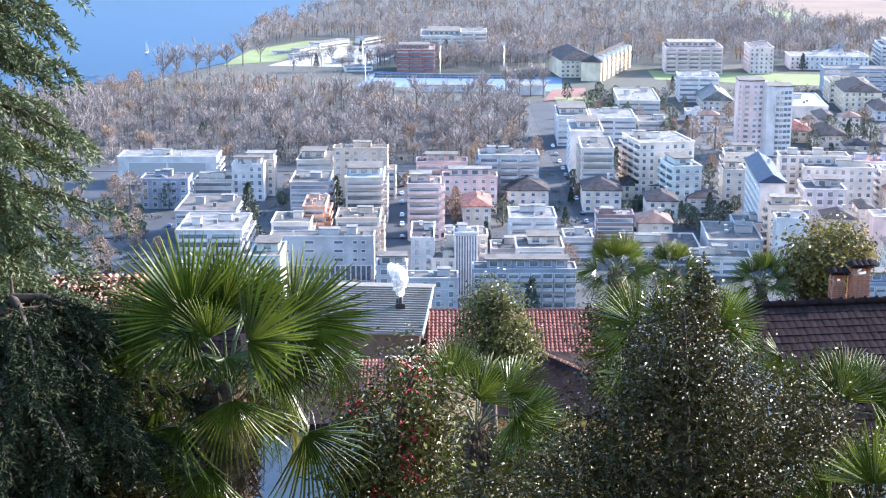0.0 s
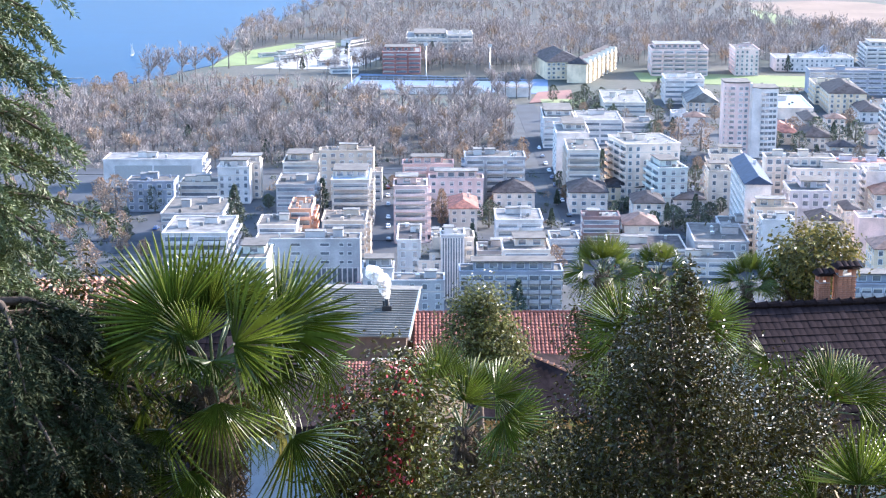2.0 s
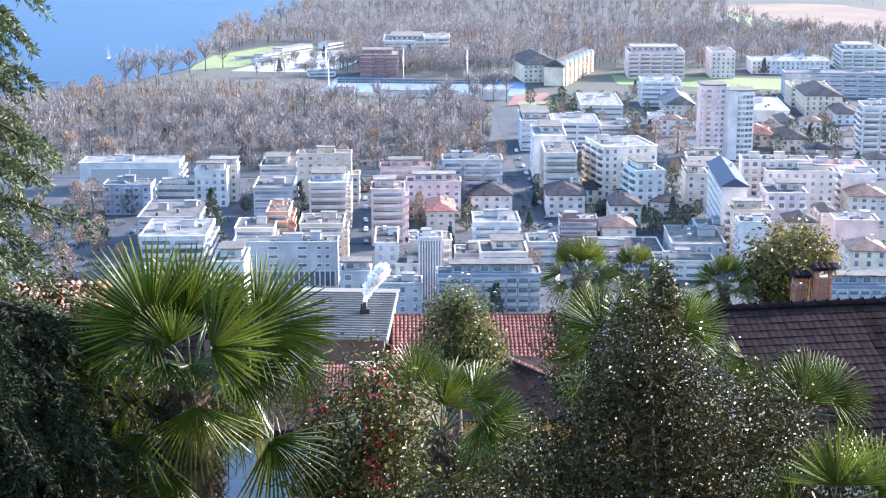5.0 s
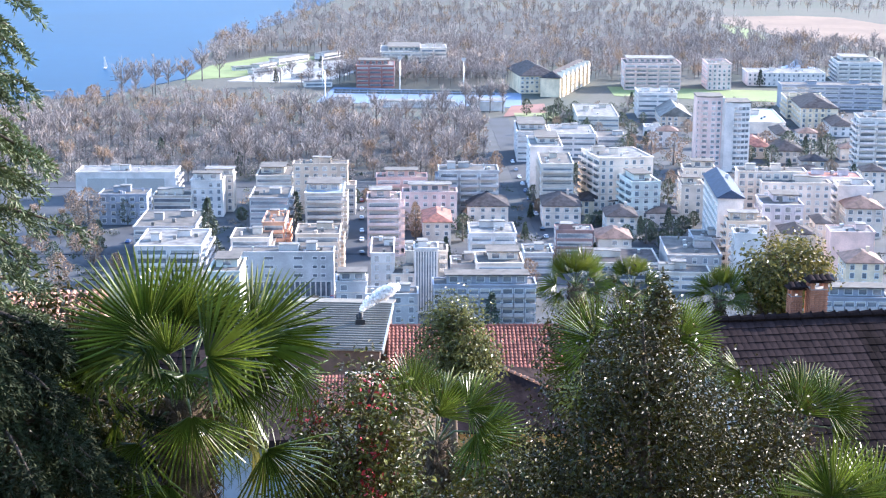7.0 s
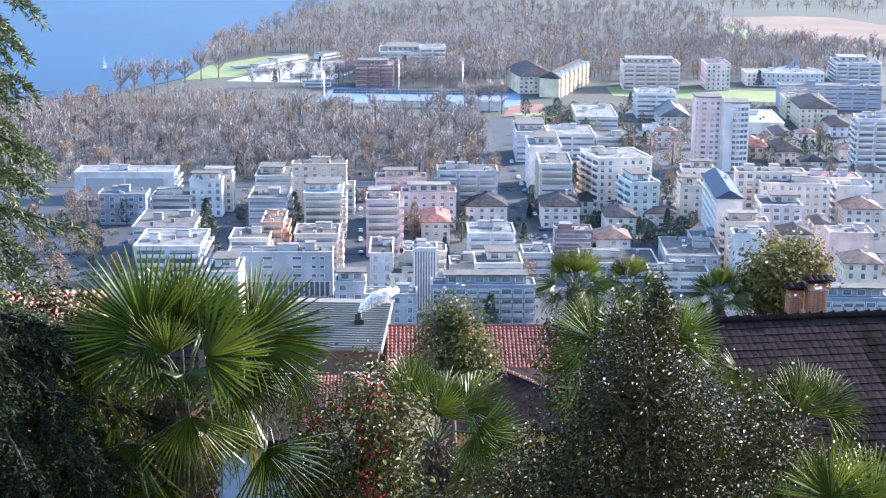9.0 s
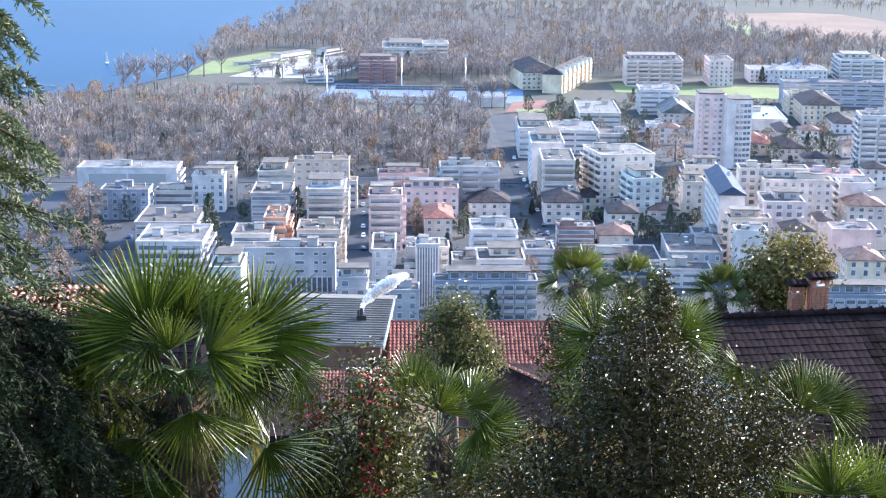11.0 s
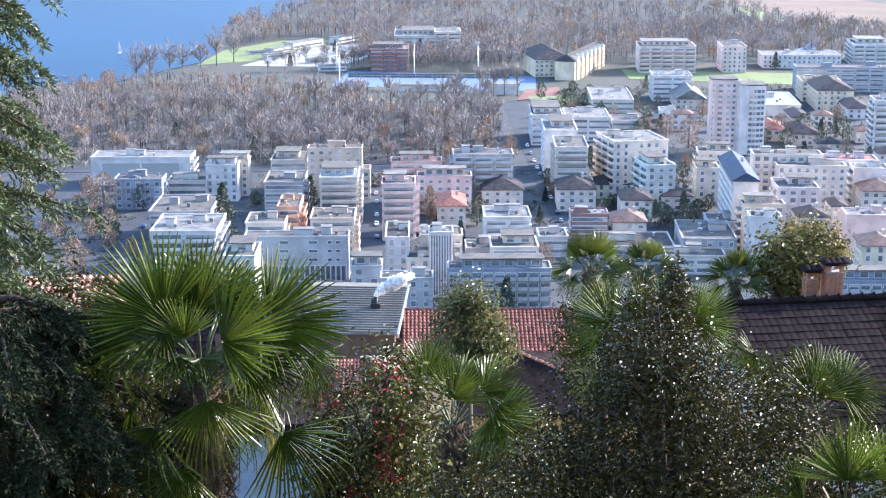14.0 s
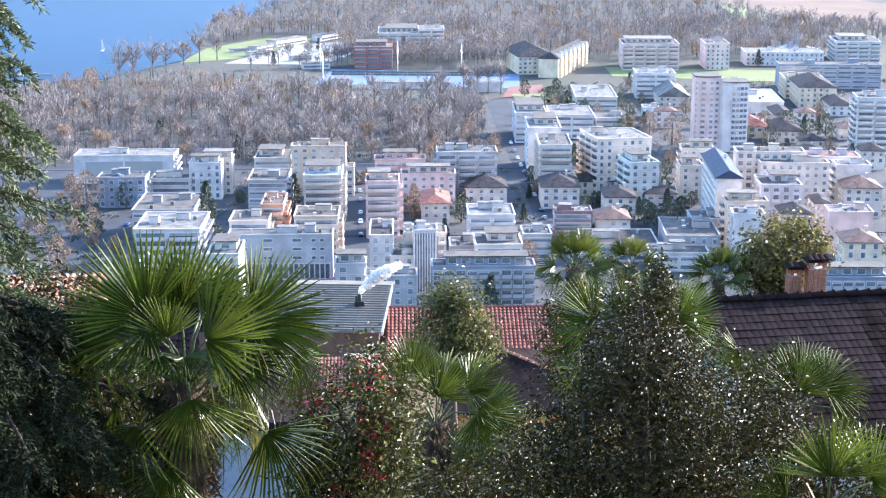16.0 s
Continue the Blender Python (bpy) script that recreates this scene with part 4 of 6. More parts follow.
# ---- evergreen and street trees among the houses ----
def clump_tree(name, x, y, z, h, r, seed, mat, label, shape="cone", n=900, size=0.7):
    rng = np.random.default_rng(seed)
    n, size = int(n * 1.15), size * 0.9
    u = rng.random(n)
    prof = (1 - u) ** 0.8 if shape == "cone" else np.sqrt(np.clip(1 - (2 * u - 0.9) ** 2, 0.05, 1))
    a = rng.uniform(0, 6.283, n)
    lump = 0.75 + 0.35 * np.sin(a * 3 + u * 11 + seed)
    rr = r * prof * lump * np.sqrt(rng.uniform(0.35, 1, n))
    c = np.stack([rr * np.cos(a), rr * np.sin(a), h * (0.12 + 0.88 * u)], 1)
    out = unit(c * np.array([1, 1, 0]) + 1e-6)
    way = unit(out + np.array([0, 0, -0.35 if shape == "cone" else 0.2]) + rng.normal(0, 0.45, (n, 3))) * size * rng.uniform(0.6, 1.3, (n, 1))
    V = slivers(c, way * 0.75, size * rng.uniform(0.3, 0.6, n), rng)
    base = empty(name, pose(x, y, z), label, "tree", "town trees")
    under("trunk", tubes("trunk", [([(0, 0, -0.4), (0, 0, h * 0.6), (0, 0, h * 0.95)], [r * 0.09 + 0.1, r * 0.05 + 0.05, 0.03], 6)], [M_BARK]), base)
    under("crown", quads("crown", V, [mat]), base)
    return base


clump_tree("conifer", -73.3, 571.3, 0, 24.0, 6.0, 1, M_EVERGREEN, "tall spreading grey-green conifer between the town blocks", "cone", 2400, 1.2)
clump_tree("conifer", -44.3, 630.5, 0, 15.4, 3.7, 2, M_CONIFER, "dark evergreen conifer among the town houses", "cone", 1000, 1.16)
clump_tree("conifer", 26.7, 450.3, 0, 18.1, 4.3, 3, M_CONIFER, "dark evergreen conifer among the town houses", "cone", 1000, 1.27)
clump_tree("autumn_tree", -130.1, 630.5, 0, 16.8, 7.1, 4, M_TWIGWARM, "garden tree with fading russet leaves", "round", 1000, 1.22)
clump_tree("autumn_tree", 44.1, 529.0, 0, 10.0, 4.2, 5, M_TWIGWARM, "garden tree with fading russet leaves", "round", 1000, 0.95)
clump_tree("autumn_tree", 5.0, 603.2, 0, 15.8, 2.5, 6, M_TWIGWARM, "garden tree with fading russet leaves", "round", 1000, 1.18)
clump_tree("conifer", 152.0, 1020.4, 0, 9.5, 2.3, 7, M_CONIFER, "dark evergreen conifer among the town houses", "cone", 1000, 0.93)
clump_tree("conifer", 170.7, 1020.4, 0, 11.4, 2.7, 8, M_CONIFER, "dark evergreen conifer among the town houses", "cone", 1000, 1.01)
clump_tree("conifer", 16.1, 563.8, 0, 10.6, 2.5, 9, M_CONIFER, "dark evergreen conifer among the town houses", "cone", 1000, 0.97)
clump_tree("garden_tree", 96.6, 598.0, 0, 10.2, 4.3, 10, M_EVERGREEN, "rounded evergreen garden tree among the houses", "round", 1000, 0.96)
clump_tree("garden_tree", 88.0, 592.8, 0, 9.0, 3.8, 11, M_EVERGREEN, "rounded evergreen garden tree among the houses", "round", 1000, 0.91)
clump_tree("garden_tree", 23.9, 603.2, 0, 11.3, 4.7, 12, M_EVERGREEN, "rounded evergreen garden tree among the houses", "round", 1000, 1.00)
clump_tree("autumn_tree", 27.3, 630.5, 0, 8.3, 3.5, 13, M_TWIGWARM, "garden tree with fading russet leaves", "round", 1000, 0.88)
clump_tree("garden_tree", 74.5, 573.2, 0, 6.5, 2.7, 14, M_EVERGREEN, "rounded evergreen garden tree among the houses", "round", 1000, 0.81)
clump_tree("garden_tree", 48.8, 603.2, 0, 7.9, 1.9, 15, M_EVERGREEN, "rounded evergreen garden tree among the houses", "cone", 1000, 0.87)
clump_tree("conifer", 134.4, 673.0, 0, 10.2, 2.5, 16, M_CONIFER, "dark evergreen conifer among the town houses", "cone", 1000, 0.96)
clump_tree("conifer", 82.8, 728.8, 0, 10.9, 2.6, 17, M_CONIFER, "dark evergreen conifer among the town houses", "cone", 1000, 0.99)
clump_tree("conifer", 90.1, 699.9, 0, 7.9, 1.9, 18, M_CONIFER, "dark evergreen conifer among the town houses", "cone", 1000, 0.87)
clump_tree("autumn_tree", 139.9, 785.4, 0, 16.3, 6.8, 19, M_TWIGWARM, "garden tree with fading russet leaves", "round", 1000, 1.20)
clump_tree("autumn_tree", 194.0, 812.4, 0, 13.9, 5.8, 20, M_TWIGWARM, "garden tree with fading russet leaves", "round", 1000, 1.11)
clump_tree("garden_tree", 203.8, 803.2, 0, 15.3, 6.4, 21, M_EVERGREEN, "rounded evergreen garden tree among the houses", "round", 1000, 1.16)
clump_tree("garden_tree", 211.1, 785.4, 0, 13.6, 5.7, 22, M_EVERGREEN, "rounded evergreen garden tree among the houses", "round", 1000, 1.09)
clump_tree("garden_tree", 181.0, 794.2, 0, 9.1, 3.8, 23, M_EVERGREEN, "rounded evergreen garden tree among the houses", "round", 1000, 0.91)
clump_tree("autumn_tree", 132.5, 812.4, 0, 13.7, 5.8, 24, M_TWIGWARM, "garden tree with fading russet leaves", "round", 1000, 1.10)
clump_tree("garden_tree", 118.9, 812.4, 0, 12.2, 5.1, 25, M_EVERGREEN, "rounded evergreen garden tree among the houses", "round", 1000, 1.04)
clump_tree("garden_tree", 132.1, 882.7, 0, 9.9, 4.2, 26, M_EVERGREEN, "rounded evergreen garden tree among the houses", "round", 1000, 0.95)
clump_tree("autumn_tree", 239.9, 871.9, 0, 10.0, 4.2, 27, M_TWIGWARM, "garden tree with fading russet leaves", "round", 1000, 0.95)
clump_tree("garden_tree", 134.3, 699.9, 0, 8.0, 3.3, 28, M_EVERGREEN, "rounded evergreen garden tree among the houses", "round", 1000, 0.87)
clump_tree("conifer", 110.0, 624.9, 0, 9.5, 2.3, 29, M_CONIFER, "dark evergreen conifer among the town houses", "cone", 1000, 0.93)
clump_tree("garden_tree", 113.9, 613.8, 0, 8.2, 3.4, 30, M_EVERGREEN, "rounded evergreen garden tree among the houses", "round", 1000, 0.88)
clump_tree("garden_tree", 107.4, 893.7, 0, 10.0, 2.4, 31, M_EVERGREEN, "rounded evergreen garden tree among the houses", "cone", 1000, 0.95)
clump_tree("autumn_tree", -0.9, 619.3, 0, 10.4, 4.4, 32, M_TWIGWARM, "garden tree with fading russet leaves", "round", 1000, 0.97)
clump_tree("garden_tree", -21.3, 679.5, 0, 7.6, 3.2, 33, M_EVERGREEN, "rounded evergreen garden tree among the houses", "round", 1000, 0.85)
clump_tree("conifer", -24.6, 702.7, 0, 7.9, 1.9, 34, M_CONIFER, "dark evergreen conifer among the town houses", "cone", 1000, 0.86)
clump_tree("autumn_tree", -16.3, 686.2, 0, 6.1, 2.6, 35, M_TWIGWARM, "garden tree with fading russet leaves", "round", 1000, 0.80)
clump_tree("conifer", -75.5, 666.6, 0, 8.8, 2.1, 36, M_CONIFER, "dark evergreen conifer among the town houses", "cone", 1000, 0.90)
clump_tree("garden_tree", -115.0, 636.3, 0, 10.9, 4.6, 37, M_EVERGREEN, "rounded evergreen garden tree among the houses", "round", 1000, 0.98)
clump_tree("autumn_tree", -115.3, 563.8, 0, 8.6, 3.6, 38, M_TWIGWARM, "garden tree with fading russet leaves", "round", 1000, 0.90)
clump_tree("autumn_tree", -120.5, 529.0, 0, 12.3, 5.1, 39, M_TWIGWARM, "garden tree with fading russet leaves", "round", 1000, 1.04)
clump_tree("garden_tree", -130.1, 563.8, 0, 8.7, 3.6, 40, M_EVERGREEN, "rounded evergreen garden tree among the houses", "round", 1000, 0.90)
clump_tree("autumn_tree", -138.6, 582.9, 0, 9.0, 3.8, 41, M_TWIGWARM, "garden tree with fading russet leaves", "round", 1000, 0.91)
clump_tree("garden_tree", -82.6, 529.0, 0, 8.1, 3.4, 42, M_EVERGREEN, "rounded evergreen garden tree among the houses", "round", 1000, 0.87)
clump_tree("conifer", -94.2, 1149.9, 0, 10.6, 2.5, 43, M_CONIFER, "dark evergreen conifer among the town houses", "cone", 1000, 0.97)
clump_tree("conifer", -65.6, 1248.3, 0, 11.5, 2.8, 44, M_CONIFER, "dark evergreen conifer among the town houses", "cone", 1000, 1.01)
clump_tree("conifer", 2.6, 1187.4, 0, 17.5, 4.2, 45, M_CONIFER, "dark evergreen conifer among the town houses", "cone", 1000, 1.25)
clump_tree("conifer", 21.0, 1248.3, 0, 11.5, 2.8, 46, M_CONIFER, "dark evergreen conifer among the town houses", "cone", 1000, 1.01)
clump_tree("conifer", -38.9, 1270.0, 0, 11.7, 2.8, 47, M_CONIFER, "dark evergreen conifer among the town houses", "cone", 1000, 1.02)
clump_tree("conifer", 263.4, 1132.0, 0, 12.8, 3.1, 48, M_CONIFER, "dark evergreen conifer among the town houses", "cone", 1000, 1.06)
clump_tree("garden_tree", 74.1, 537.3, 0, 6.1, 2.6, 49, M_EVERGREEN, "rounded evergreen garden tree among the houses", "round", 1000, 0.80)
clump_tree("garden_tree", 64.9, 545.9, 0, 6.2, 2.6, 50, M_EVERGREEN, "rounded evergreen garden tree among the houses", "round", 1000, 0.80)
clump_tree("autumn_tree", 58.5, 563.8, 0, 6.4, 2.7, 51, M_TWIGWARM, "garden tree with fading russet leaves", "round", 1000, 0.81)
clump_tree("autumn_tree", -27.9, 470.4, 0, 11.8, 5.0, 52, M_TWIGWARM, "garden tree with fading russet leaves", "round", 1000, 1.02)
clump_tree("autumn_tree", -204.8, 1026.2, 0, 13.1, 5.5, 53, M_TWIGWARM, "garden tree with fading russet leaves", "round", 1000, 1.07)
clump_tree("autumn_tree", -211.0, 997.9, 0, 7.5, 3.2, 54, M_TWIGWARM, "garden tree with fading russet leaves", "round", 1000, 0.85)
clump_tree("autumn_tree", -168.4, 1406.5, 0, 12.5, 5.2, 55, M_TWIGWARM, "garden tree with fading russet leaves", "round", 1000, 1.05)
clump_tree("garden_tree", 59.0, 686.2, 0, 7.7, 3.2, 56, M_EVERGREEN, "rounded evergreen garden tree among the houses", "round", 1000, 0.86)
clump_tree("conifer", 54.7, 648.1, 0, 6.8, 1.6, 57, M_CONIFER, "dark evergreen conifer among the town houses", "cone", 1000, 0.82)
clump_tree("autumn_tree", 59.3, 660.3, 0, 6.4, 2.7, 58, M_TWIGWARM, "garden tree with fading russet leaves", "round", 1000, 0.81)
clump_tree("garden_tree", 80.3, 660.3, 0, 6.5, 2.7, 59, M_EVERGREEN, "rounded evergreen garden tree among the houses", "round", 1000, 0.81)
clump_tree("garden_tree", 83.4, 636.3, 0, 5.8, 2.4, 60, M_EVERGREEN, "rounded evergreen garden tree among the houses", "round", 1000, 0.78)
clump_tree("conifer", 97.5, 619.3, 0, 7.0, 1.7, 61, M_CONIFER, "dark evergreen conifer among the town houses", "cone", 1000, 0.83)
clump_tree("garden_tree", 99.6, 603.2, 0, 7.8, 3.3, 62, M_EVERGREEN, "rounded evergreen garden tree among the houses", "round", 1000, 0.86)
clump_tree("garden_tree", 102.4, 592.8, 0, 6.8, 2.8, 63, M_EVERGREEN, "rounded evergreen garden tree among the houses", "round", 1000, 0.82)
clump_tree("autumn_tree", 85.6, 608.4, 0, 5.5, 2.3, 64, M_TWIGWARM, "garden tree with fading russet leaves", "round", 1000, 0.77)
clump_tree("garden_tree", 68.6, 598.0, 0, 5.9, 2.5, 65, M_EVERGREEN, "rounded evergreen garden tree among the houses", "round", 1000, 0.78)
clump_tree("conifer", 74.3, 686.2, 0, 6.2, 1.5, 66, M_CONIFER, "dark evergreen conifer among the town houses", "cone", 1000, 0.80)
clump_tree("conifer", 124.6, 660.3, 0, 7.5, 1.8, 67, M_CONIFER, "dark evergreen conifer among the town houses", "cone", 1000, 0.85)
clump_tree("garden_tree", 121.6, 630.5, 0, 6.7, 2.8, 68, M_EVERGREEN, "rounded evergreen garden tree among the houses", "round", 1000, 0.82)
clump_tree("autumn_tree", 104.5, 728.8, 0, 7.1, 3.0, 69, M_TWIGWARM, "garden tree with fading russet leaves", "round", 1000, 0.83)
clump_tree("garden_tree", 112.7, 768.4, 0, 7.5, 3.1, 70, M_EVERGREEN, "rounded evergreen garden tree among the houses", "round", 1000, 0.85)
clump_tree("garden_tree", 122.6, 699.9, 0, 7.9, 3.3, 71, M_EVERGREEN, "rounded evergreen garden tree among the houses", "round", 1000, 0.87)
clump_tree("autumn_tree", 128.8, 728.8, 0, 7.2, 3.0, 72, M_TWIGWARM, "garden tree with fading russet leaves", "round", 1000, 0.84)
clump_tree("garden_tree", 188.7, 776.8, 0, 11.9, 5.0, 73, M_EVERGREEN, "rounded evergreen garden tree among the houses", "round", 1000, 1.02)
clump_tree("conifer", 215.1, 812.4, 0, 11.2, 2.7, 74, M_CONIFER, "dark evergreen conifer among the town houses", "cone", 1000, 1.00)
clump_tree("garden_tree", 227.1, 812.4, 0, 12.5, 5.2, 75, M_EVERGREEN, "rounded evergreen garden tree among the houses", "round", 1000, 1.05)
clump_tree("autumn_tree", 210.1, 744.2, 0, 9.8, 4.1, 76, M_TWIGWARM, "garden tree with fading russet leaves", "round", 1000, 0.94)
clump_tree("garden_tree", 99.0, 821.7, 0, 8.0, 3.3, 77, M_EVERGREEN, "rounded evergreen garden tree among the houses", "round", 1000, 0.87)
clump_tree("autumn_tree", 124.7, 831.3, 0, 9.3, 3.9, 78, M_TWIGWARM, "garden tree with fading russet leaves", "round", 1000, 0.92)
clump_tree("garden_tree", 125.0, 928.4, 0, 9.0, 3.8, 79, M_EVERGREEN, "rounded evergreen garden tree among the houses", "round", 1000, 0.91)
clump_tree("conifer", 135.4, 851.2, 0, 8.3, 2.0, 80, M_CONIFER, "dark evergreen conifer among the town houses", "cone", 1000, 0.88)
clump_tree("garden_tree", 146.7, 882.7, 0, 8.6, 3.6, 81, M_EVERGREEN, "rounded evergreen garden tree among the houses", "round", 1000, 0.89)
clump_tree("autumn_tree", 166.6, 893.7, 0, 8.7, 3.7, 82, M_TWIGWARM, "garden tree with fading russet leaves", "round", 1000, 0.90)
clump_tree("garden_tree", 102.4, 940.5, 0, 8.4, 3.5, 83, M_EVERGREEN, "rounded evergreen garden tree among the houses", "round", 1000, 0.89)
clump_tree("garden_tree", 101.9, 1006.2, 0, 7.5, 3.1, 84, M_EVERGREEN, "rounded evergreen garden tree among the houses", "round", 1000, 0.85)
clump_tree("garden_tree", 26.1, 660.3, 0, 5.9, 2.5, 85, M_EVERGREEN, "rounded evergreen garden tree among the houses", "round", 1000, 0.79)
clump_tree("garden_tree", 42.6, 563.8, 0, 6.4, 2.7, 86, M_EVERGREEN, "rounded evergreen garden tree among the houses", "round", 1000, 0.80)
clump_tree("autumn_tree", 41.2, 608.4, 0, 5.9, 2.5, 87, M_TWIGWARM, "garden tree with fading russet leaves", "round", 1000, 0.79)
clump_tree("garden_tree", 19.4, 537.3, 0, 6.1, 2.6, 88, M_EVERGREEN, "rounded evergreen garden tree among the houses", "round", 1000, 0.79)
clump_tree("garden_tree", -15.0, 537.3, 0, 4.9, 2.0, 89, M_EVERGREEN, "rounded evergreen garden tree among the houses", "round", 1000, 0.74)
clump_tree("conifer", -49.6, 686.2, 0, 12.8, 3.1, 90, M_CONIFER, "dark evergreen conifer among the town houses", "cone", 1000, 1.06)
clump_tree("autumn_tree", -80.2, 686.2, 0, 7.7, 3.2, 91, M_TWIGWARM, "garden tree with fading russet leaves", "round", 1000, 0.86)
clump_tree("garden_tree", -110.3, 666.6, 0, 6.5, 2.8, 92, M_EVERGREEN, "rounded evergreen garden tree among the houses", "round", 1000, 0.81)
clump_tree("autumn_tree", -92.9, 666.6, 0, 6.0, 2.5, 93, M_TWIGWARM, "garden tree with fading russet leaves", "round", 1000, 0.79)
clump_tree("garden_tree", -68.1, 642.1, 0, 6.3, 2.6, 94, M_EVERGREEN, "rounded evergreen garden tree among the houses", "round", 1000, 0.80)
clump_tree("autumn_tree", -130.2, 666.6, 0, 7.6, 3.2, 95, M_TWIGWARM, "garden tree with fading russet leaves", "round", 1000, 0.85)
clump_tree("autumn_tree", -142.6, 660.3, 0, 10.1, 4.2, 96, M_TWIGWARM, "garden tree with fading russet leaves", "round", 1000, 0.95)
clump_tree("garden_tree", -136.4, 613.8, 0, 9.4, 3.9, 97, M_EVERGREEN, "rounded evergreen garden tree among the houses", "round", 1000, 0.93)
clump_tree("autumn_tree", -125.5, 582.9, 0, 8.0, 3.4, 98, M_TWIGWARM, "garden tree with fading russet leaves", "round", 1000, 0.87)
clump_tree("garden_tree", -116.8, 582.9, 0, 6.7, 2.8, 99, M_EVERGREEN, "rounded evergreen garden tree among the houses", "round", 1000, 0.82)
clump_tree("autumn_tree", -105.2, 554.7, 0, 6.4, 2.7, 100, M_TWIGWARM, "garden tree with fading russet leaves", "round", 1000, 0.80)

for x, y, which, h, r, seed in TALL_PARK:
    clump_tree(("garden_tree", "conifer", "autumn_tree")[which], x, y, 0, h, r, seed, (M_EVERGREEN, M_CONIFER, M_TWIGWARM)[which],
               ("rounded evergreen tree beside the street", "dark conifer in the lakeside park", "tree with russet leaves in the lakeside park")[which], ("round", "cone", "round")[which], 700, 1.1)

# gardens behind the tower and among the villas, with small trees of mixed kinds
rg = random.Random(23)
for k, (poly, n) in enumerate((([(175, 690), (300, 700), (330, 900), (200, 880)], 30), ([(70, 560), (140, 560), (150, 660), (72, 700)], 14), ([(-150, 520), (-100, 500), (-70, 640), (-140, 690)], 14), ([(75, 830), (150, 830), (160, 960), (95, 1000)], 16))):
    for x, y in spread_over(poly, n, 60 + k, 8):
        if any(inside(x, y, r) for r in ROADS[:4] + ROADS[5:]):
            continue
        which = rg.choice((0, 0, 1, 2))
        clump_tree(("garden_tree", "conifer", "autumn_tree")[which], x, y, 0, rg.uniform(5, 10), rg.uniform(2.2, 3.8), rg.randint(200, 900), (M_EVERGREEN, M_CONIFER, M_TWIGWARM)[which],
                   ("rounded evergreen garden tree among the villas", "dark conifer in a villa garden", "russet garden tree among the villas")[which], ("round", "cone", "round")[which], 500, 0.95)

# ---- the garden slope: houses ----
M_CLAY = material("red_clay_tile", (0.27, 0.115, 0.085), 0.9, spec=0.1, vary=0.2, scale=1.2, fine=12, rand=0.35)
M_CLAYPALE = material("pale_terracotta_tile", (0.40, 0.19, 0.11), 0.8, vary=0.2, scale=1.2, fine=12, rand=0.3)
M_SLATE = material("dark_brown_clay_tile", (0.026, 0.018, 0.018), 1.0, spec=0.03, vary=0.3, scale=0.9, fine=9, rand=0.45, bump=0.3)
M_SHEET = material("ribbed_grey_sheet_metal", (0.185, 0.175, 0.155), 0.9, 0.0, spec=0.15, vary=0.15, scale=0.8, fine=14)
M_BRICK = material("chimney_brick", (0.50, 0.215, 0.12), 0.85, vary=0.25, scale=2, fine=20, rand=0.3, bump=0.4)
M_BROWNWALL = material("brown_timber_wall", (0.11, 0.07, 0.05), 0.8, vary=0.2, scale=1.0, fine=10)
M_OCHRE = material("ochre_plaster", (0.55, 0.30, 0.12), 0.9, vary=0.15, scale=0.8, fine=10)
M_BLUEWALL = material("grey_blue_plaster", (0.42, 0.47, 0.58), 0.9, vary=0.12, scale=0.6, fine=8)
M_BLACK = material("sooty_metal", (0.03, 0.03, 0.032), 0.6, 0.3, vary=0.2)
M_GUTTER = material("pale_gutter_metal", (0.55, 0.55, 0.55), 0.4, 0.6)


def barrel_tile(w, l, r):
    """One curved roof tile, a shallow arch that runs down the slope (-y)."""
    key = ("tile", w, l, r)
    if key not in SHARED:
        v, f = [], []
        for yy, s in ((0, 0.92), (-l, 1.0)):
            for i in range(5):
                a = math.pi * i / 4
                v.append((-math.cos(a) * w / 2 * s, yy, math.sin(a) * r * s + ((0.05 if r > 0.03 else 0.026) if yy else 0)))
        for i in range(4):
            f.append((i, i + 1, i + 6, i + 5))
        v += [(p[0], p[1], p[2] - 0.05) for p in v[5:10]]
        for i in range(4):
            f.append((5 + i, 6 + i, 11 + i, 10 + i))
        SHARED[key] = (v, f)
    return SHARED[key]


def tiled_slope(parent, name, mat, w, slope_len, m, tw, tl, limit=300, pick=None):
    """A tiled roof slope from its ridge (local y = 0) down to the eave (y = -slope_len): board, tiles nearest as parts, the rest joined."""
    board = under(name + "_board", boxes(name + "_board", [(-w / 2, w / 2, -slope_len, 0, -0.12, -0.01)], [mat]), parent, m)
    v0, f0 = barrel_tile(tw * (1.01 if mat == M_SLATE else 0.9), tl * 1.12, tw * (0.035 if mat == M_SLATE else 0.4))
    one = SHARED.setdefault(("tileme", tw, tl, mat.name), mesh_of("roof_tile", v0, f0, [mat]))
    nx_, ny_ = int(w / tw), int(slope_len / tl)
    verts, faces, count = [], [], 0
    rng = random.Random(int(w * 100))
    for j in range(ny_):
        for i in range(nx_):
            x, y = -w / 2 + (i + 0.5) * tw, -j * tl
            dz, ry = rng.uniform(0, 0.016), rng.uniform(-2, 2)
            if count < limit and (pick is None or pick(x, y)):
                under("roof_tile", one, board, pose(x, y, dz, 0, 0, ry))
                count += 1
            else:
                k = len(verts)
                verts += [(a + x, b + y, c + dz) for a, b, c in v0]
                faces += [tuple(q + k for q in g) for g in f0]
    if verts:
        ob = under(name + "_tiles", mesh_of(name + "_tiles", verts, faces, [mat]), board)
        ob["kind"] = "stuff"


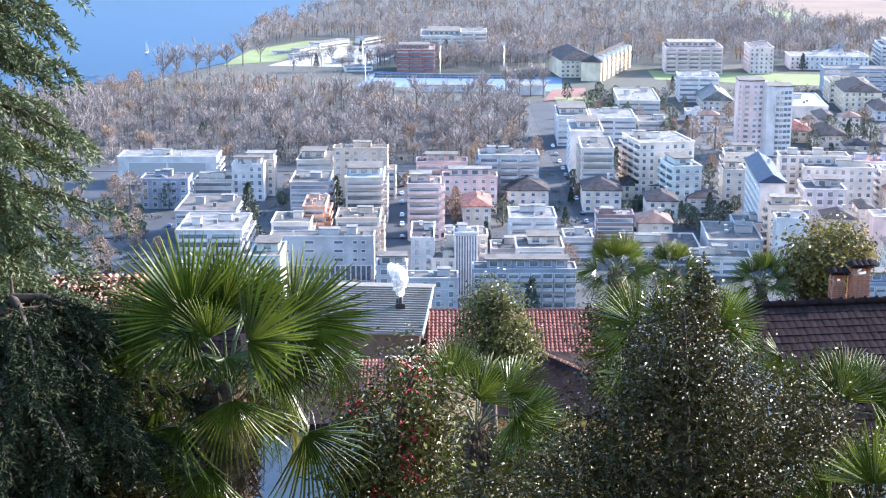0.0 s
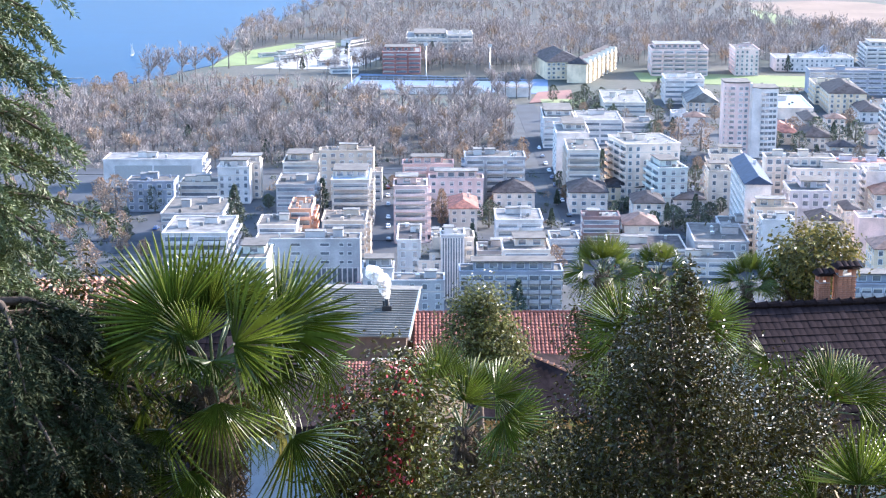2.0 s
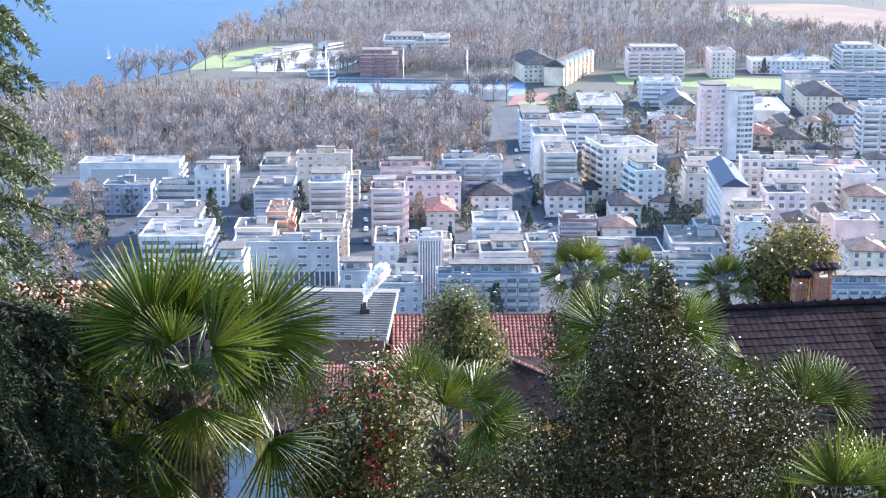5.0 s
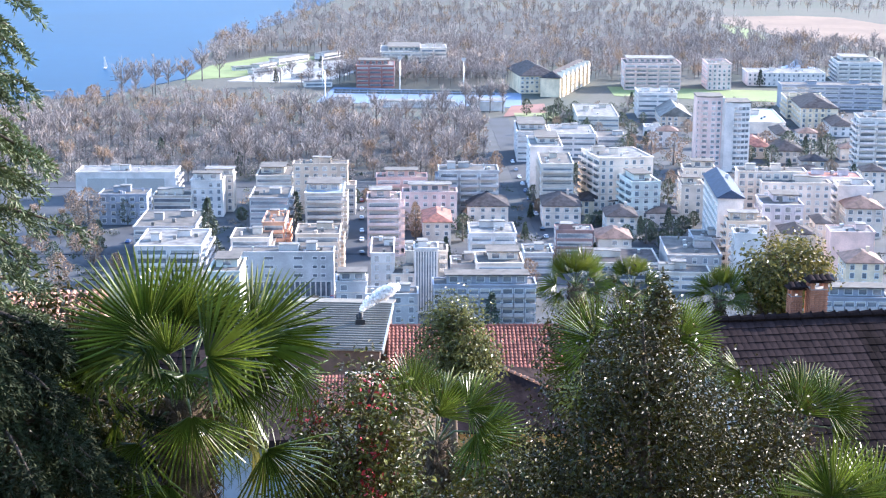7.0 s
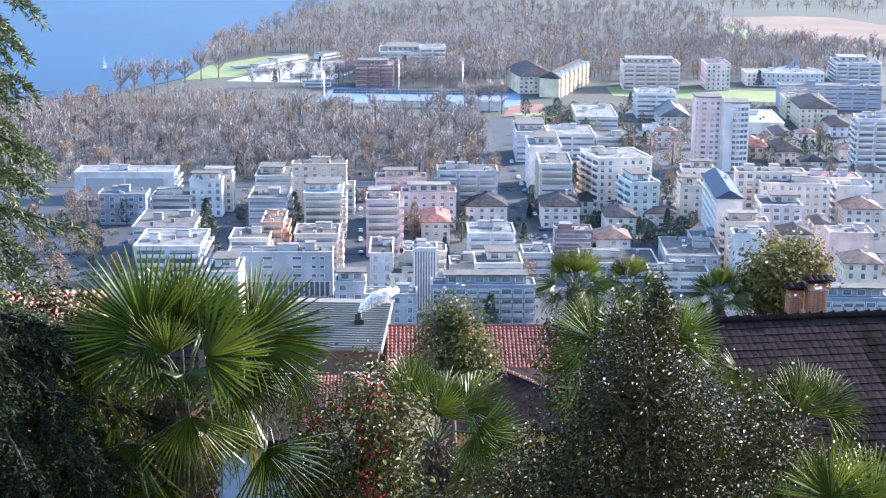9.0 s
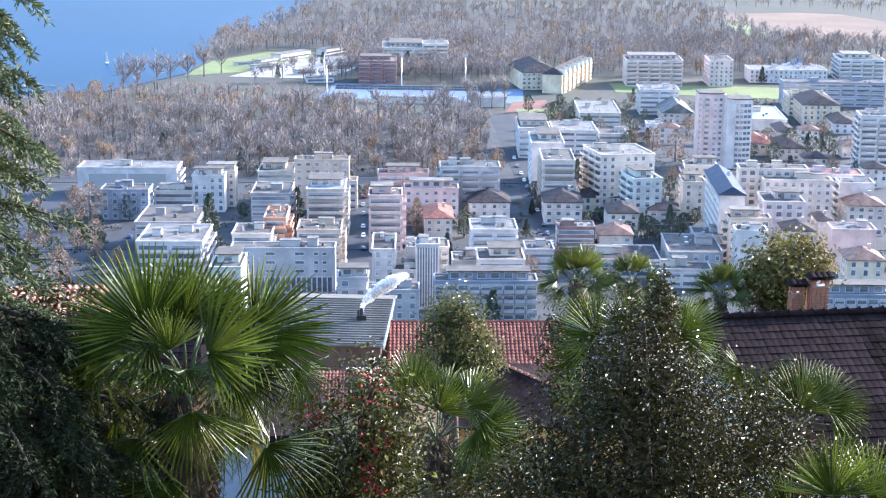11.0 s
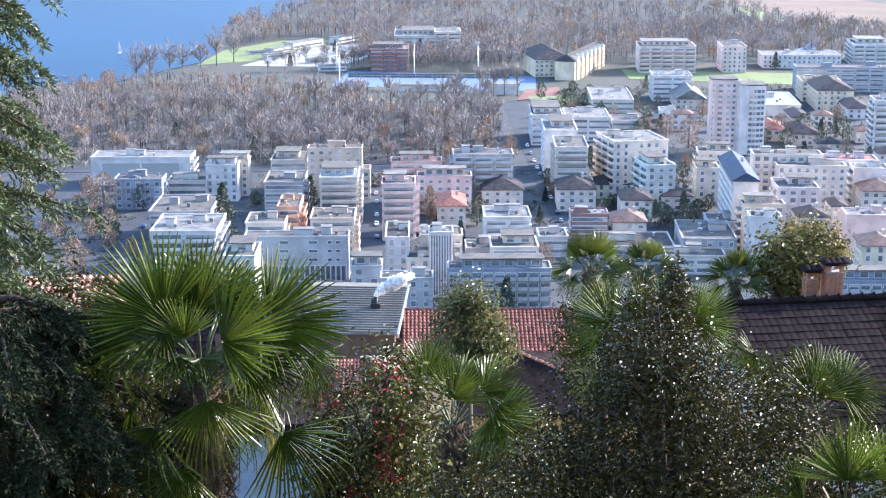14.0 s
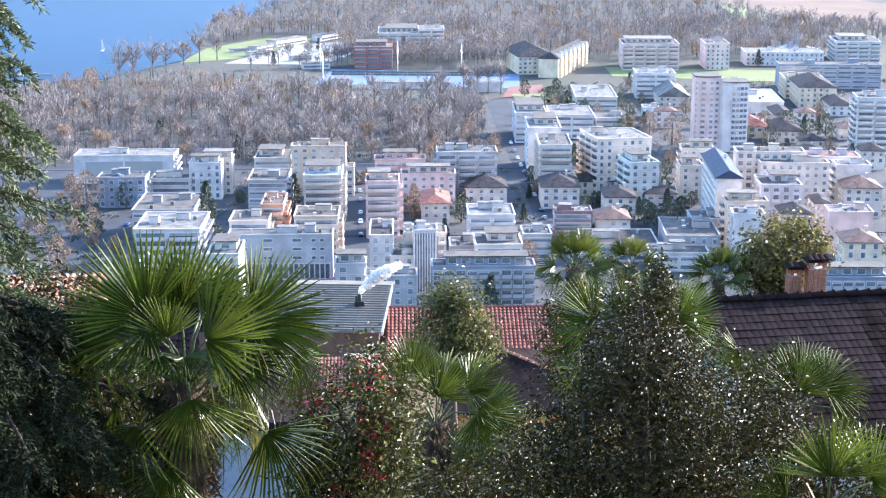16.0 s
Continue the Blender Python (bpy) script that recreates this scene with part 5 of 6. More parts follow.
def ridge_caps(parent, mat, w, m, step=0.42):
    v, f = tube([(-step * 0.55, 0, 0), (step * 0.42, 0, 0.02), (step * 0.5, 0, 0.025)], [0.10, 0.125, 0.16], 8)
    cap = mesh_of("ridge_tile", v, f, [mat])
    for i in range(int(w / step)):
        under("ridge_tile", cap, parent, m @ pose(-w / 2 + (i + 0.5) * step, 0, 0.06))


def brick_chimney(x, y, z, w, d, h, label, hat=True):
    base = empty("chimney_stack", pose(x, y, z, 0, 0, 4), label, "chimney", "brick chimneys")
    bw, bh = w / 4, 0.075
    me = SHARED.setdefault(("brick", w), boxes("brick", [(-bw / 2 + 0.006, bw / 2 - 0.006, -0.03, 0.03, 0.006, bh - 0.006)], [M_BRICK]))
    under("core", boxes("core", [(-w / 2 + 0.03, w / 2 - 0.03, -d / 2 + 0.03, d / 2 - 0.03, 0, h)], [MATS["stucco_concrete"]]), base)
    for j in range(int(h / bh)):
        off = bw / 2 if j % 2 else 0
        for i in range(4):
            under("brick", me, base, pose(-w / 2 + bw / 2 + i * bw - off * 0.3, -d / 2 + 0.02, j * bh))
        for i in range(3):
            under("brick", me, base, pose(-w / 2 + 0.02, -d / 2 + d / 3 * (i + 0.5), j * bh, 0, 0, 90))
    if hat:
        for sx in (-1, 1):
            for sy in (-1, 1):
                under("hat_post", boxes("hat_post", [(-0.06, 0.06, -0.06, 0.06, 0, 0.24)], [M_BRICK]), base, pose(sx * (w / 2 - 0.08), sy * (d / 2 - 0.08), h))
        o = 0.1
        v = [(-w / 2 - o, -d / 2 - o, 0), (w / 2 + o, -d / 2 - o, 0), (w / 2 + o, d / 2 + o, 0), (-w / 2 - o, d / 2 + o, 0), (-w / 2 * 0.7, 0, 0.2), (w / 2 * 0.7, 0, 0.2)]
        under("hat", mesh_of("hat", v, [(0, 1, 5, 4), (1, 2, 5), (2, 3, 4, 5), (3, 0, 4), (3, 2, 1, 0)], [M_SLATE]), base, pose(0, 0, h + 0.24))
        t2, f2 = barrel_tile(0.2, 0.42, 0.05)
        for i in range(int((w + 0.2) / 0.2)):
            under("roof_tile", SHARED.setdefault("hat_tile", mesh_of("roof_tile", t2, f2, [M_SLATE])), base, pose(-w / 2 + 0.02 + i * 0.2, -0.05, h + 0.44, 20))
    return base


# dark-tiled house
house = empty("house", pose(15.6, 50, 119.38, 0, 0, 8.0), "house with a dark brown clay-tile roof below the garden", "house", "garden houses")
tiled_slope(house, "slope", M_SLATE, 11.4, 6.6, pose(0, 0, 0, 25), 0.24, 0.36, 300, pick=lambda x, y: x < -0.6 and y > -4)
ridge_caps(house, M_SLATE, 11.4, pose(0, 0, 0.02))
under("wall", boxes("wall", [(-5.4, 5.4, -5.6, 5.4, -8.5, -3.0)], [MATS["stucco_offwhite"]]), house)
under("back_slope", boxes("back_slope", [(-5.7, 5.7, 0, 6.5, -0.12, 0.0)], [M_SLATE]), house, pose(0, 0.02, 0, -25))
brick_chimney(14.15, 50.9, 118.7, 0.62, 0.6, 1.45, "square brick chimney stack with a tiled hat")
brick_chimney(13.46, 51.1, 118.7, 0.42, 0.5, 1.15, "smaller brick chimney stack with a tiled hat")

# red-tiled house
house = empty("house", pose(6.0, 112, 101.75), "long house with a bright red clay-tile roof", "house", "garden houses")
tiled_slope(house, "slope", M_CLAY, 14.4, 7.6, pose(0, 0, 0, 20), 0.30, 0.40, 300, pick=lambda x, y: y > -3 and x < 0)
ridge_caps(house, M_CLAY, 14.4, pose(0, 0, 0.02))
under("back_slope", boxes("back_slope", [(-7.2, 7.2, 0, 6.0, -0.12, 0.0)], [M_CLAY]), house, pose(0, 0.02, 0, -20))
under("wall", boxes("wall", [(-6.9, 6.9, -6.4, 5.2, -12, -2.9)], [MATS["stucco_cream"]]), house)
under("gutter", tubes("gutter", [([(-7.2, 0, 0), (7.2, 0, 0)], [0.09, 0.09], 6)], [M_GUTTER]), house, pose(0, -7.2, -2.65))

# house with the ribbed metal roof and the smoking flue
house = empty("house", pose(-4.4, 116, 102.6, 0, 0, -5), "house with a ribbed grey sheet-metal roof", "house", "garden houses")
under("roof_sheet", boxes("roof_sheet", [(-4.2, 3.6, -8.4, 0, -0.14, 0)], [M_SHEET]), house, pose(0, 0, 0, 9))
rib = boxes("rib", [(-4.2, 3.6, -0.05, 0.05, 0, 0.09)], [M_SHEET])
for i in range(20):
    under("rib", rib, house, pose(0, 0, 0, 9) @ pose(0, -0.2 - 0.42 * i, 0))
under("wall", boxes("wall", [(-3.9, 3.4, -8.0, 1.5, -10, -1.45)], [M_BROWNWALL]), house)
under("fascia", boxes("fascia", [(3.6, 3.72, -8.45, 0, -0.3, 0.03)], [M_GUTTER]), house, pose(0, 0, 0, 9))
under("back_slope", boxes("back_slope", [(-4.2, 3.6, 0, 3.0, -0.14, 0)], [M_SHEET]), house, pose(0, 0.02, 0, -9))
flue = empty("flue", pose(-3.2, 112, 101.75), "sooty black flue with a cowl on the metal roof", "chimney")
under("base_box", boxes("base_box", [(-0.36, 0.36, -0.3, 0.3, 0, 0.62)], [M_BLACK]), flue)
under("pipe", tubes("pipe", [([(0.02, 0, 0.55), (0.02, 0, 1.12)], [0.17, 0.17], 10)], [M_BLACK]), flue)
under("pipe", tubes("pipe", [([(-0.24, 0, 0.55), (-0.24, 0, 0.98)], [0.08, 0.08], 8)], [M_BLACK]), flue)
under("flashing", boxes("flashing", [(-0.9, -0.36, -0.35, 0.3, 0.0, 0.1)], [M_GUTTER]), flue)

# terracotta roof and dark gable in front of it
house = empty("house", pose(-3.4, 100, 101.8, 0, 0, 0), "low house with a weathered terracotta hip roof", "house", "garden houses")
tiled_slope(house, "slope", M_CLAY, 6.0, 4.2, pose(-1.5, -0.4, 0.0, 22), 0.235, 0.33, 60)
under("parapet", boxes("parapet", [(0.2, 3.4, -1.6, -0.4, -1.6, 0.15)], [M_CLAYPALE]), house)
under("coping", boxes("coping", [(-0.5, 3.5, -0.5, -0.2, 0.02, 0.22)], [MATS["stucco_offwhite"]]), house)
under("wall", boxes("wall", [(-4.2, 3.2, -3.6, 3, -9, -1.75)], [MATS["stucco_offwhite"]]), house)
house = empty("house", pose(6.39, 95, 103.69), "house with a dark tiled hip roof and ochre wall", "house", "garden houses")
v = [(-4.0, -5.2, -2.4), (8.6, -5.2, -2.4), (8.6, 6, -2.4), (-4.0, 6, -2.4), (0, 0, 0), (0.1, 0.6, 0), (-4.0, -5.2, -2.6), (8.6, -5.2, -2.6), (8.6, 6, -2.6), (-4.0, 6, -2.6)]
under("roof", mesh_of("roof", v, [(0, 1, 4), (1, 2, 5, 4), (2, 3, 5), (3, 0, 4, 5), (6, 9, 8, 7), (0, 6, 7, 1), (1, 7, 8, 2), (2, 8, 9, 3), (3, 9, 6, 0)], [M_SLATE]), house)
v, f = tube([(-0.2, 0, 0), (0.2, 0, 0.03)], [0.09, 0.12], 7)
cap = mesh_of("ridge_tile", v, f, [M_CLAYPALE])
for i in range(22):
    u = (i + 0.5) / 22
    under("ridge_tile", cap, house, pose(8.6 * u, -5.2 * u, -2.4 * u + 0.03, 0, 13.5, -31.2))
under("wall", boxes("wall", [(-3.5, 8.0, -4.6, 5.4, -8, -2.6)], [M_OCHRE]), house)

# small house with a pale tiled roof behind the cedar
house = empty("house", pose(-16.23, 70, 115.02, 0, 0, 5), "small house with a sunlit pale terracotta roof", "house", "garden houses")
tiled_slope(house, "slope", M_CLAYPALE, 5.0, 3.0, pose(0, 0, 0.15, 16), 0.30, 0.40, 60)
under("wall", boxes("wall", [(-2.3, 2.3, -2.4, 2.5, -8, -0.9)], [MATS["stucco_pink"]]), house)

# small house with a brown tiled roof behind the palm
house = empty("house", pose(-10.0, 60, 116.2, 0, 0, -4), "small house with a brown tiled roof and brown timber walls", "house", "garden houses")
tiled_slope(house, "slope", M_SLATE, 7.0, 5.0, pose(0, 0, 0, 30), 0.28, 0.38, 20)
ridge_caps(house, M_SLATE, 7.0, pose(0, 0, 0.02))
under("back_slope", boxes("back_slope", [(-3.5, 3.5, 0, 4.4, -0.12, 0.0)], [M_SLATE]), house, pose(0, 0.02, 0, -30))
under("wall", boxes("wall", [(-3.2, 3.2, -3.9, 3.4, -8, -2.7)], [M_BROWNWALL]), house)

# blue-grey house below the palm
house = empty("house", pose(-4.28, 24, 124.97, 0, 0, 8), "garden house with grey-blue plaster wall and dark roof", "house", "garden houses")
under("wall", boxes("wall", [(-3.0, 1.02, -2.6, 2.0, -6, -1.35)], [M_BLUEWALL]), house)
tiled_slope(house, "slope", M_SLATE, 4.6, 3.2, pose(-1.3, 0, 0, 24), 0.24, 0.36, 40)
under("wing_wall", boxes("wing_wall", [(1.02, 2.75, -2.4, 2.0, -6, 0.15)], [M_BLUEWALL]), house)
under("wing_roof", boxes("wing_roof", [(1.0, 2.9, -2.7, 2.2, 0.15, 0.27)], [M_SLATE]), house)
under("downpipe", tubes("downpipe", [([(2.45, -2.5, -5), (2.45, -2.5, 0.1)], [0.05, 0.05], 8)], [M_GUTTER]), house)

# ---- garden plants ----
M_PALM = material("palm_leaf", (0.085, 0.116, 0.013), 0.28, vary=0.25, scale=2.0, fine=40, trans=0.45, rand=0.6, spec=0.26)
M_PALMYOUNG = material("young_palm_leaf", (0.13, 0.15, 0.018), 0.36, vary=0.2, scale=2.0, fine=40, trans=0.36, rand=0.25, spec=0.16)
M_PALMOLD = material("yellowing_palm_leaf", (0.17, 0.15, 0.022), 0.6, vary=0.25, scale=3.0, fine=40, trans=0.4, rand=0.25, spec=0.15)
M_PETIOLE = material("palm_stalk", (0.085, 0.105, 0.03), 0.5, vary=0.2, scale=4)
M_FIBRE = material("palm_trunk_fibre", (0.13, 0.085, 0.05), 0.95, vary=0.35, scale=6, fine=60, bump=0.8, rand=0.3)
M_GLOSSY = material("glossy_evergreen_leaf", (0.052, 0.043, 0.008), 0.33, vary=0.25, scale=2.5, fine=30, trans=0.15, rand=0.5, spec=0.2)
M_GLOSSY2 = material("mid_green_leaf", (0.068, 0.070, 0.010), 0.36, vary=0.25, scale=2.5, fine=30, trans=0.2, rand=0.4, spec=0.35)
M_MAGNOLIA = material("bronze_green_leaf", (0.22, 0.185, 0.045), 0.42, vary=0.3, scale=1.5, fine=30, trans=0.3, rand=0.4, spec=0.3)
# Brightened leaf: sunlight on the laurel is put into this pale colour.
M_LAUREL = material("laurel_leaf_painted_sun", (0.20, 0.20, 0.06), 0.32, vary=0.25, scale=2.5, fine=30, trans=0.45, rand=0.4, spec=0.5)
# Near-black copy of M_CEDAR: the shade on the young cedar is painted in.
M_CEDARSHADE = material("cedar_needles_painted_shade", (0.028, 0.036, 0.013), 0.9, vary=0.3, scale=1.5, fine=20, rand=0.4, spec=0.2)
M_REDLEAF = material("red_berry", (0.30, 0.014, 0.018), 0.35, vary=0.2, scale=4, rand=0.3)
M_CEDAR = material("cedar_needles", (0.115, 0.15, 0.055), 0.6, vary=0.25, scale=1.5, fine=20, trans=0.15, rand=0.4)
M_CEDARBARK = material("cedar_bark", (0.10, 0.07, 0.05), 0.95, vary=0.3, scale=3, fine=30, bump=0.6)


def fan_leaf(seed, mat, blades=42, stalk=0.62, radius=0.62, sweep=104, droop=0.16, split=0.5):
    """A fan palm leaf: a stalk and folded blades that part half way out; the stalk runs along +y."""
    rng = np.random.default_rng(seed)
    V = []
    hub = np.array([0, stalk, 0.0])
    step = math.radians(2 * sweep / blades)
    for i in range(blades):
        a = math.radians(-sweep + 2 * sweep * (i + 0.5) / blades)
        d = np.array([math.sin(a), math.cos(a), 0])
        s = np.array([math.cos(a), -math.sin(a), 0])
        R = radius * (1 - 0.5 * abs(a / math.pi) ** 2) * rng.uniform(0.93, 1.05)
        dz = rng.uniform(-0.06, 0.06)
        cup = 0.20 * abs(math.sin(a))
        sag = droop * rng.uniform(0.5, 1.5)
        prev = None
        for r in (0.03, split, 0.72, 0.9, 1.0):
            rr = R * r
            half = {0.03: 0.004, split: rr * step / 2 * 1.0, 0.72: R * split * step / 2 * 0.92, 0.9: R * split * step / 2 * 0.5, 1.0: 0.0015}[r]
            c = hub + d * rr + np.array([0, 0, cup * r - sag * R * r ** 3 * (1 + 0.22 * (r > 0.95) * rng.random()) + dz * r])
            fold = half * 1.0
            cur = (c - s * half + np.array([0, 0, -fold]), c + np.array([0, 0, fold * 0.4]), c + s * half + np.array([0, 0, -fold]))
            if prev:
                V.append((prev[0], prev[1], cur[1], cur[0]))
                V.append((prev[1], prev[2], cur[2], cur[1]))
            prev = cur
    return quads("leaf", np.array(V, dtype=float), [mat])


def leaf_stalk(stalk=0.62):
    a = [(-0.016, 0, 0), (0.016, 0, 0), (0, 0, -0.022)]
    b = [(-0.009, stalk, 0), (0.009, stalk, 0), (0, stalk, -0.012)]
    return mesh_of("stalk", a + b, [(0, 1, 4, 3), (1, 2, 5, 4), (2, 0, 3, 5), (0, 2, 1), (3, 4, 5)], [M_PETIOLE])


STALK = leaf_stalk()
M_STRAW = material("dry_palm_stalk", (0.36, 0.27, 0.15), 0.8, vary=0.25, scale=6, fine=40, rand=0.3)
STUB = STALK.copy()
STUB.materials.clear()
STUB.materials.append(M_STRAW)


def leaf_pose(way, hint):
    """The pose of a leaf whose stalk runs along way and whose upper face turns to hint."""
    y = Vector(way).normalized()
    z = Vector(hint) - y * y.dot(Vector(hint))
    z.normalize()
    x = y.cross(z)
    return Matrix((x, y, z)).transposed().to_4x4()


FAN_KINDS = {"stiff": [fan_leaf(30 + k, M_PALM, 36, 0.0, 0.74, 84, 0.07, 0.48) for k in range(3)],
             "bent": [fan_leaf(40 + k, M_PALM, 36, 0.0, 0.74, 98, 0.22, 0.44) for k in range(3)],
             "hanging": [fan_leaf(50 + k, M_PALM, 28, 0.0, 0.74, 70, 0.7, 0.30) for k in range(2)],
             "old": [fan_leaf(60 + k, M_PALMOLD, 36, 0.0, 0.74, 70, 0.4, 0.34) for k in range(2)],
             "young": [fan_leaf(70 + k, M_PALMYOUNG, 40, 0.0, 0.74, 62, 0.04, 0.55) for k in range(2)]}


def fan_palm(x, y, z, size, seed, fans, label="fan palm with a shaggy fibrous trunk and glossy green leaves", trunk_r=0.16):
    """A windmill palm whose crown's heart is at x, y, z. fans: (place of the leaf's hub from the heart, way of its middle blade, way its face turns, scale, kind)."""
    rng = random.Random(seed)
    foot = hill(y) - 0.2
    base = empty("fan_palm", pose(x, y, foot), label, "palm", "garden palms")
    hz = z - foot
    rad = [trunk_r * 0.9 + 0.035 * math.sin(i * 2.1) + 0.03 * (i / 9) for i in range(10)]
    under("trunk", tubes("trunk", [([(0.06 * math.sin(i * 0.7 + seed) * (1 - i / 9), 0.0, hz * i / 9) for i in range(10)], rad, 11)], [M_FIBRE]), base)
    nr = np.random.default_rng(seed)
    k = 1100
    zz = nr.uniform(max(0.0, hz - 1.5), hz + 0.05, k)
    a = nr.uniform(0, 6.283, k)
    st = np.stack([np.cos(a) * trunk_r, np.sin(a) * trunk_r, zz], 1)
    wy = np.stack([np.cos(a) * 0.10, np.sin(a) * 0.10, nr.uniform(-0.2, 0.2, k)], 1) * nr.uniform(0.6, 1.6, (k, 1))
    under("fibre", quads("fibre", slivers(st, wy, nr.uniform(0.008, 0.03, k), nr), [M_FIBRE]), base)
    for i in range(16):
        a1 = i * 2.4
        stub = under("old_stalk", STUB, base, pose(0, 0, hz - 0.10 - 0.02 * i) @ leaf_pose((math.cos(a1), math.sin(a1), rng.uniform(0.7, 1.8)), (0, 0, 1)))
        stub.scale = (1.3, rng.uniform(0.4, 0.75), 1.3)
    for hub, way, face, scale, kind in fans:
        h = Vector(hub) * size
        me = rng.choice(FAN_KINDS[kind])
        ob = under("leaf", me, base, Matrix.Translation((h.x, h.y, hz + h.z)) @ leaf_pose(way, face))
        w = scale * size
        ob.scale = (w, w, w)
        bow = Vector((h.x * 0.45, h.y * 0.45, hz + h.z * 0.5 + 0.10 * h.length))
        under("stalk", tubes("stalk", [([(0, 0, hz - 0.08), bow, (h.x, h.y, hz + h.z)], [0.02 * size, 0.014 * size, 0.009 * size], 5)], [M_PETIOLE]), base)
    return base


def crown(seed, n, high=75, low=-35, reach=0.6):
    """Leaves spread round a crown: upright ones in the middle, hanging ones below."""
    rng = random.Random(seed)
    rows = []
    for i in range(n):
        turn, rise = radians(i * 137.5 + rng.uniform(-15, 15)), radians(high - (high - low) * ((i + 0.5) / n) + rng.uniform(-8, 8))
        way = Vector((math.cos(turn) * math.cos(rise), math.sin(turn) * math.cos(rise), math.sin(rise)))
        face = Vector((-way.x * way.z, -way.y * way.z - 0.5, 1.0 - abs(way.z) * 0.5))
        kind = "young" if rise > 0.9 else "stiff" if rise > 0.4 else "bent" if rise > -0.1 else "hanging"
        rows.append((tuple(way * reach), tuple(way + Vector((0, 0, -0.25 if rise < 0.5 else 0))), tuple(face), rng.uniform(0.85, 1.1), kind))
    return rows


fan_palm(-1.76, 12.0, 129.06, 1.0, 3, [
    ((-0.27, -0.15, 0.58), (-0.58, -0.10, 0.78), (0.10, -0.90, 0.40), 0.98, "stiff"),
    ((-0.10, -0.20, 0.42), (-0.35, -0.25, 0.80), (-0.10, -0.80, 0.50), 0.55, "stiff"),
    ((0.35, 0.30, -0.10), (0.50, 0.30, -0.80), (0.40, 0.40, 0.60), 0.85, "hanging"),
    ((-0.20, 0.40, 0.00), (-0.30, 0.40, -0.85), (-0.20, 0.70, 0.50), 0.90, "hanging"),
    ((0.10, 0.45, -0.20), (0.10, 0.40, -0.90), (0.10, 0.80, 0.40), 0.90, "hanging"),
    ((0.45, 0.15, -0.35), (0.40, 0.10, -0.90), (0.70, 0.10, 0.40), 0.80, "old"),
    ((-0.35, -0.25, -0.30), (-0.40, -0.30, -0.85), (-0.40, -0.80, 0.40), 0.80, "hanging"),
    ((-0.50, 0.10, -0.15), (-0.60, 0.05, -0.80), (-0.70, -0.10, 0.50), 0.85, "hanging"),
    ((-0.12, -0.45, 0.36), (-0.75, -0.50, 0.10), (-0.20, -0.45, 0.85), 0.62, "bent"),
    ((0.05, -0.40, 0.32), (0.20, -0.85, -0.10), (0.10, -0.40, 0.90), 0.55, "bent"),
    ((0.38, -0.25, 0.25), (0.80, -0.40, -0.35), (0.20, -0.60, 0.75), 0.70, "bent"),
    ((-0.35, 0.30, 0.42), (-0.60, 0.30, 0.45), (0.00, -0.60, 0.80), 0.80, "stiff"),
    ((-0.03, 0.08, 0.58), (0.15, 0.05, 0.98), (0.20, -0.90, 0.10), 0.82, "stiff"),
    ((0.22, -0.35, 0.44), (0.72, -0.20, 0.36), (-0.10, -0.75, 0.65), 0.90, "stiff"),
    ((0.15, 0.20, 0.52), (0.40, 0.15, 0.80), (-0.20, -0.80, 0.50), 0.62, "stiff"),
    ((0.52, 0.20, 0.46), (0.95, 0.20, 0.16), (-0.25, -0.75, 0.65), 0.95, "stiff"),
    ((0.47, 0.10, 0.42), (0.97, 0.10, 0.02), (-0.05, -0.40, 0.90), 1.00, "bent"),
    ((-0.25, -0.25, 0.50), (-0.90, -0.25, 0.05), (-0.10, -0.55, 0.85), 0.92, "bent"),
    ((-0.50, 0.25, 0.30), (-0.95, 0.20, 0.10), (0.00, -0.40, 0.90), 0.85, "bent"),
    ((-0.58, -0.30, 0.45), (-0.55, -0.30, -0.70), (-0.55, -0.60, 0.50), 0.72, "hanging"),
    ((-0.70, 0.05, 0.10), (-0.95, -0.05, -0.22), (-0.20, -0.60, 0.75), 0.90, "hanging"),
    ((0.60, -0.15, 0.20), (0.35, -0.15, -0.90), (0.50, -0.70, 0.30), 0.62, "hanging"),
    ((0.86, 0.10, 0.17), (0.55, 0.05, -0.80), (0.50, -0.70, 0.40), 0.66, "hanging"),
    ((0.10, -0.45, 0.0), (0.12, -0.35, -0.92), (0.05, -0.90, 0.40), 0.84, "hanging"),
    ((0.66, -0.30, -0.34), (0.62, -0.25, -0.74), (0.30, -0.85, 0.45), 0.95, "hanging"),
    ((-0.47, 0.20, 0.16), (-0.80, 0.20, 0.15), (0.00, -0.50, 0.80), 0.55, "old"),
    ((-0.10, -0.35, -0.62), (-0.35, -0.40, -0.85), (-0.10, -0.90, 0.40), 0.95, "hanging"),
    ((0.10, 0.45, 0.50), (0.10, 0.80, 0.55), (0.00, -0.50, 0.80), 0.90, "bent")])
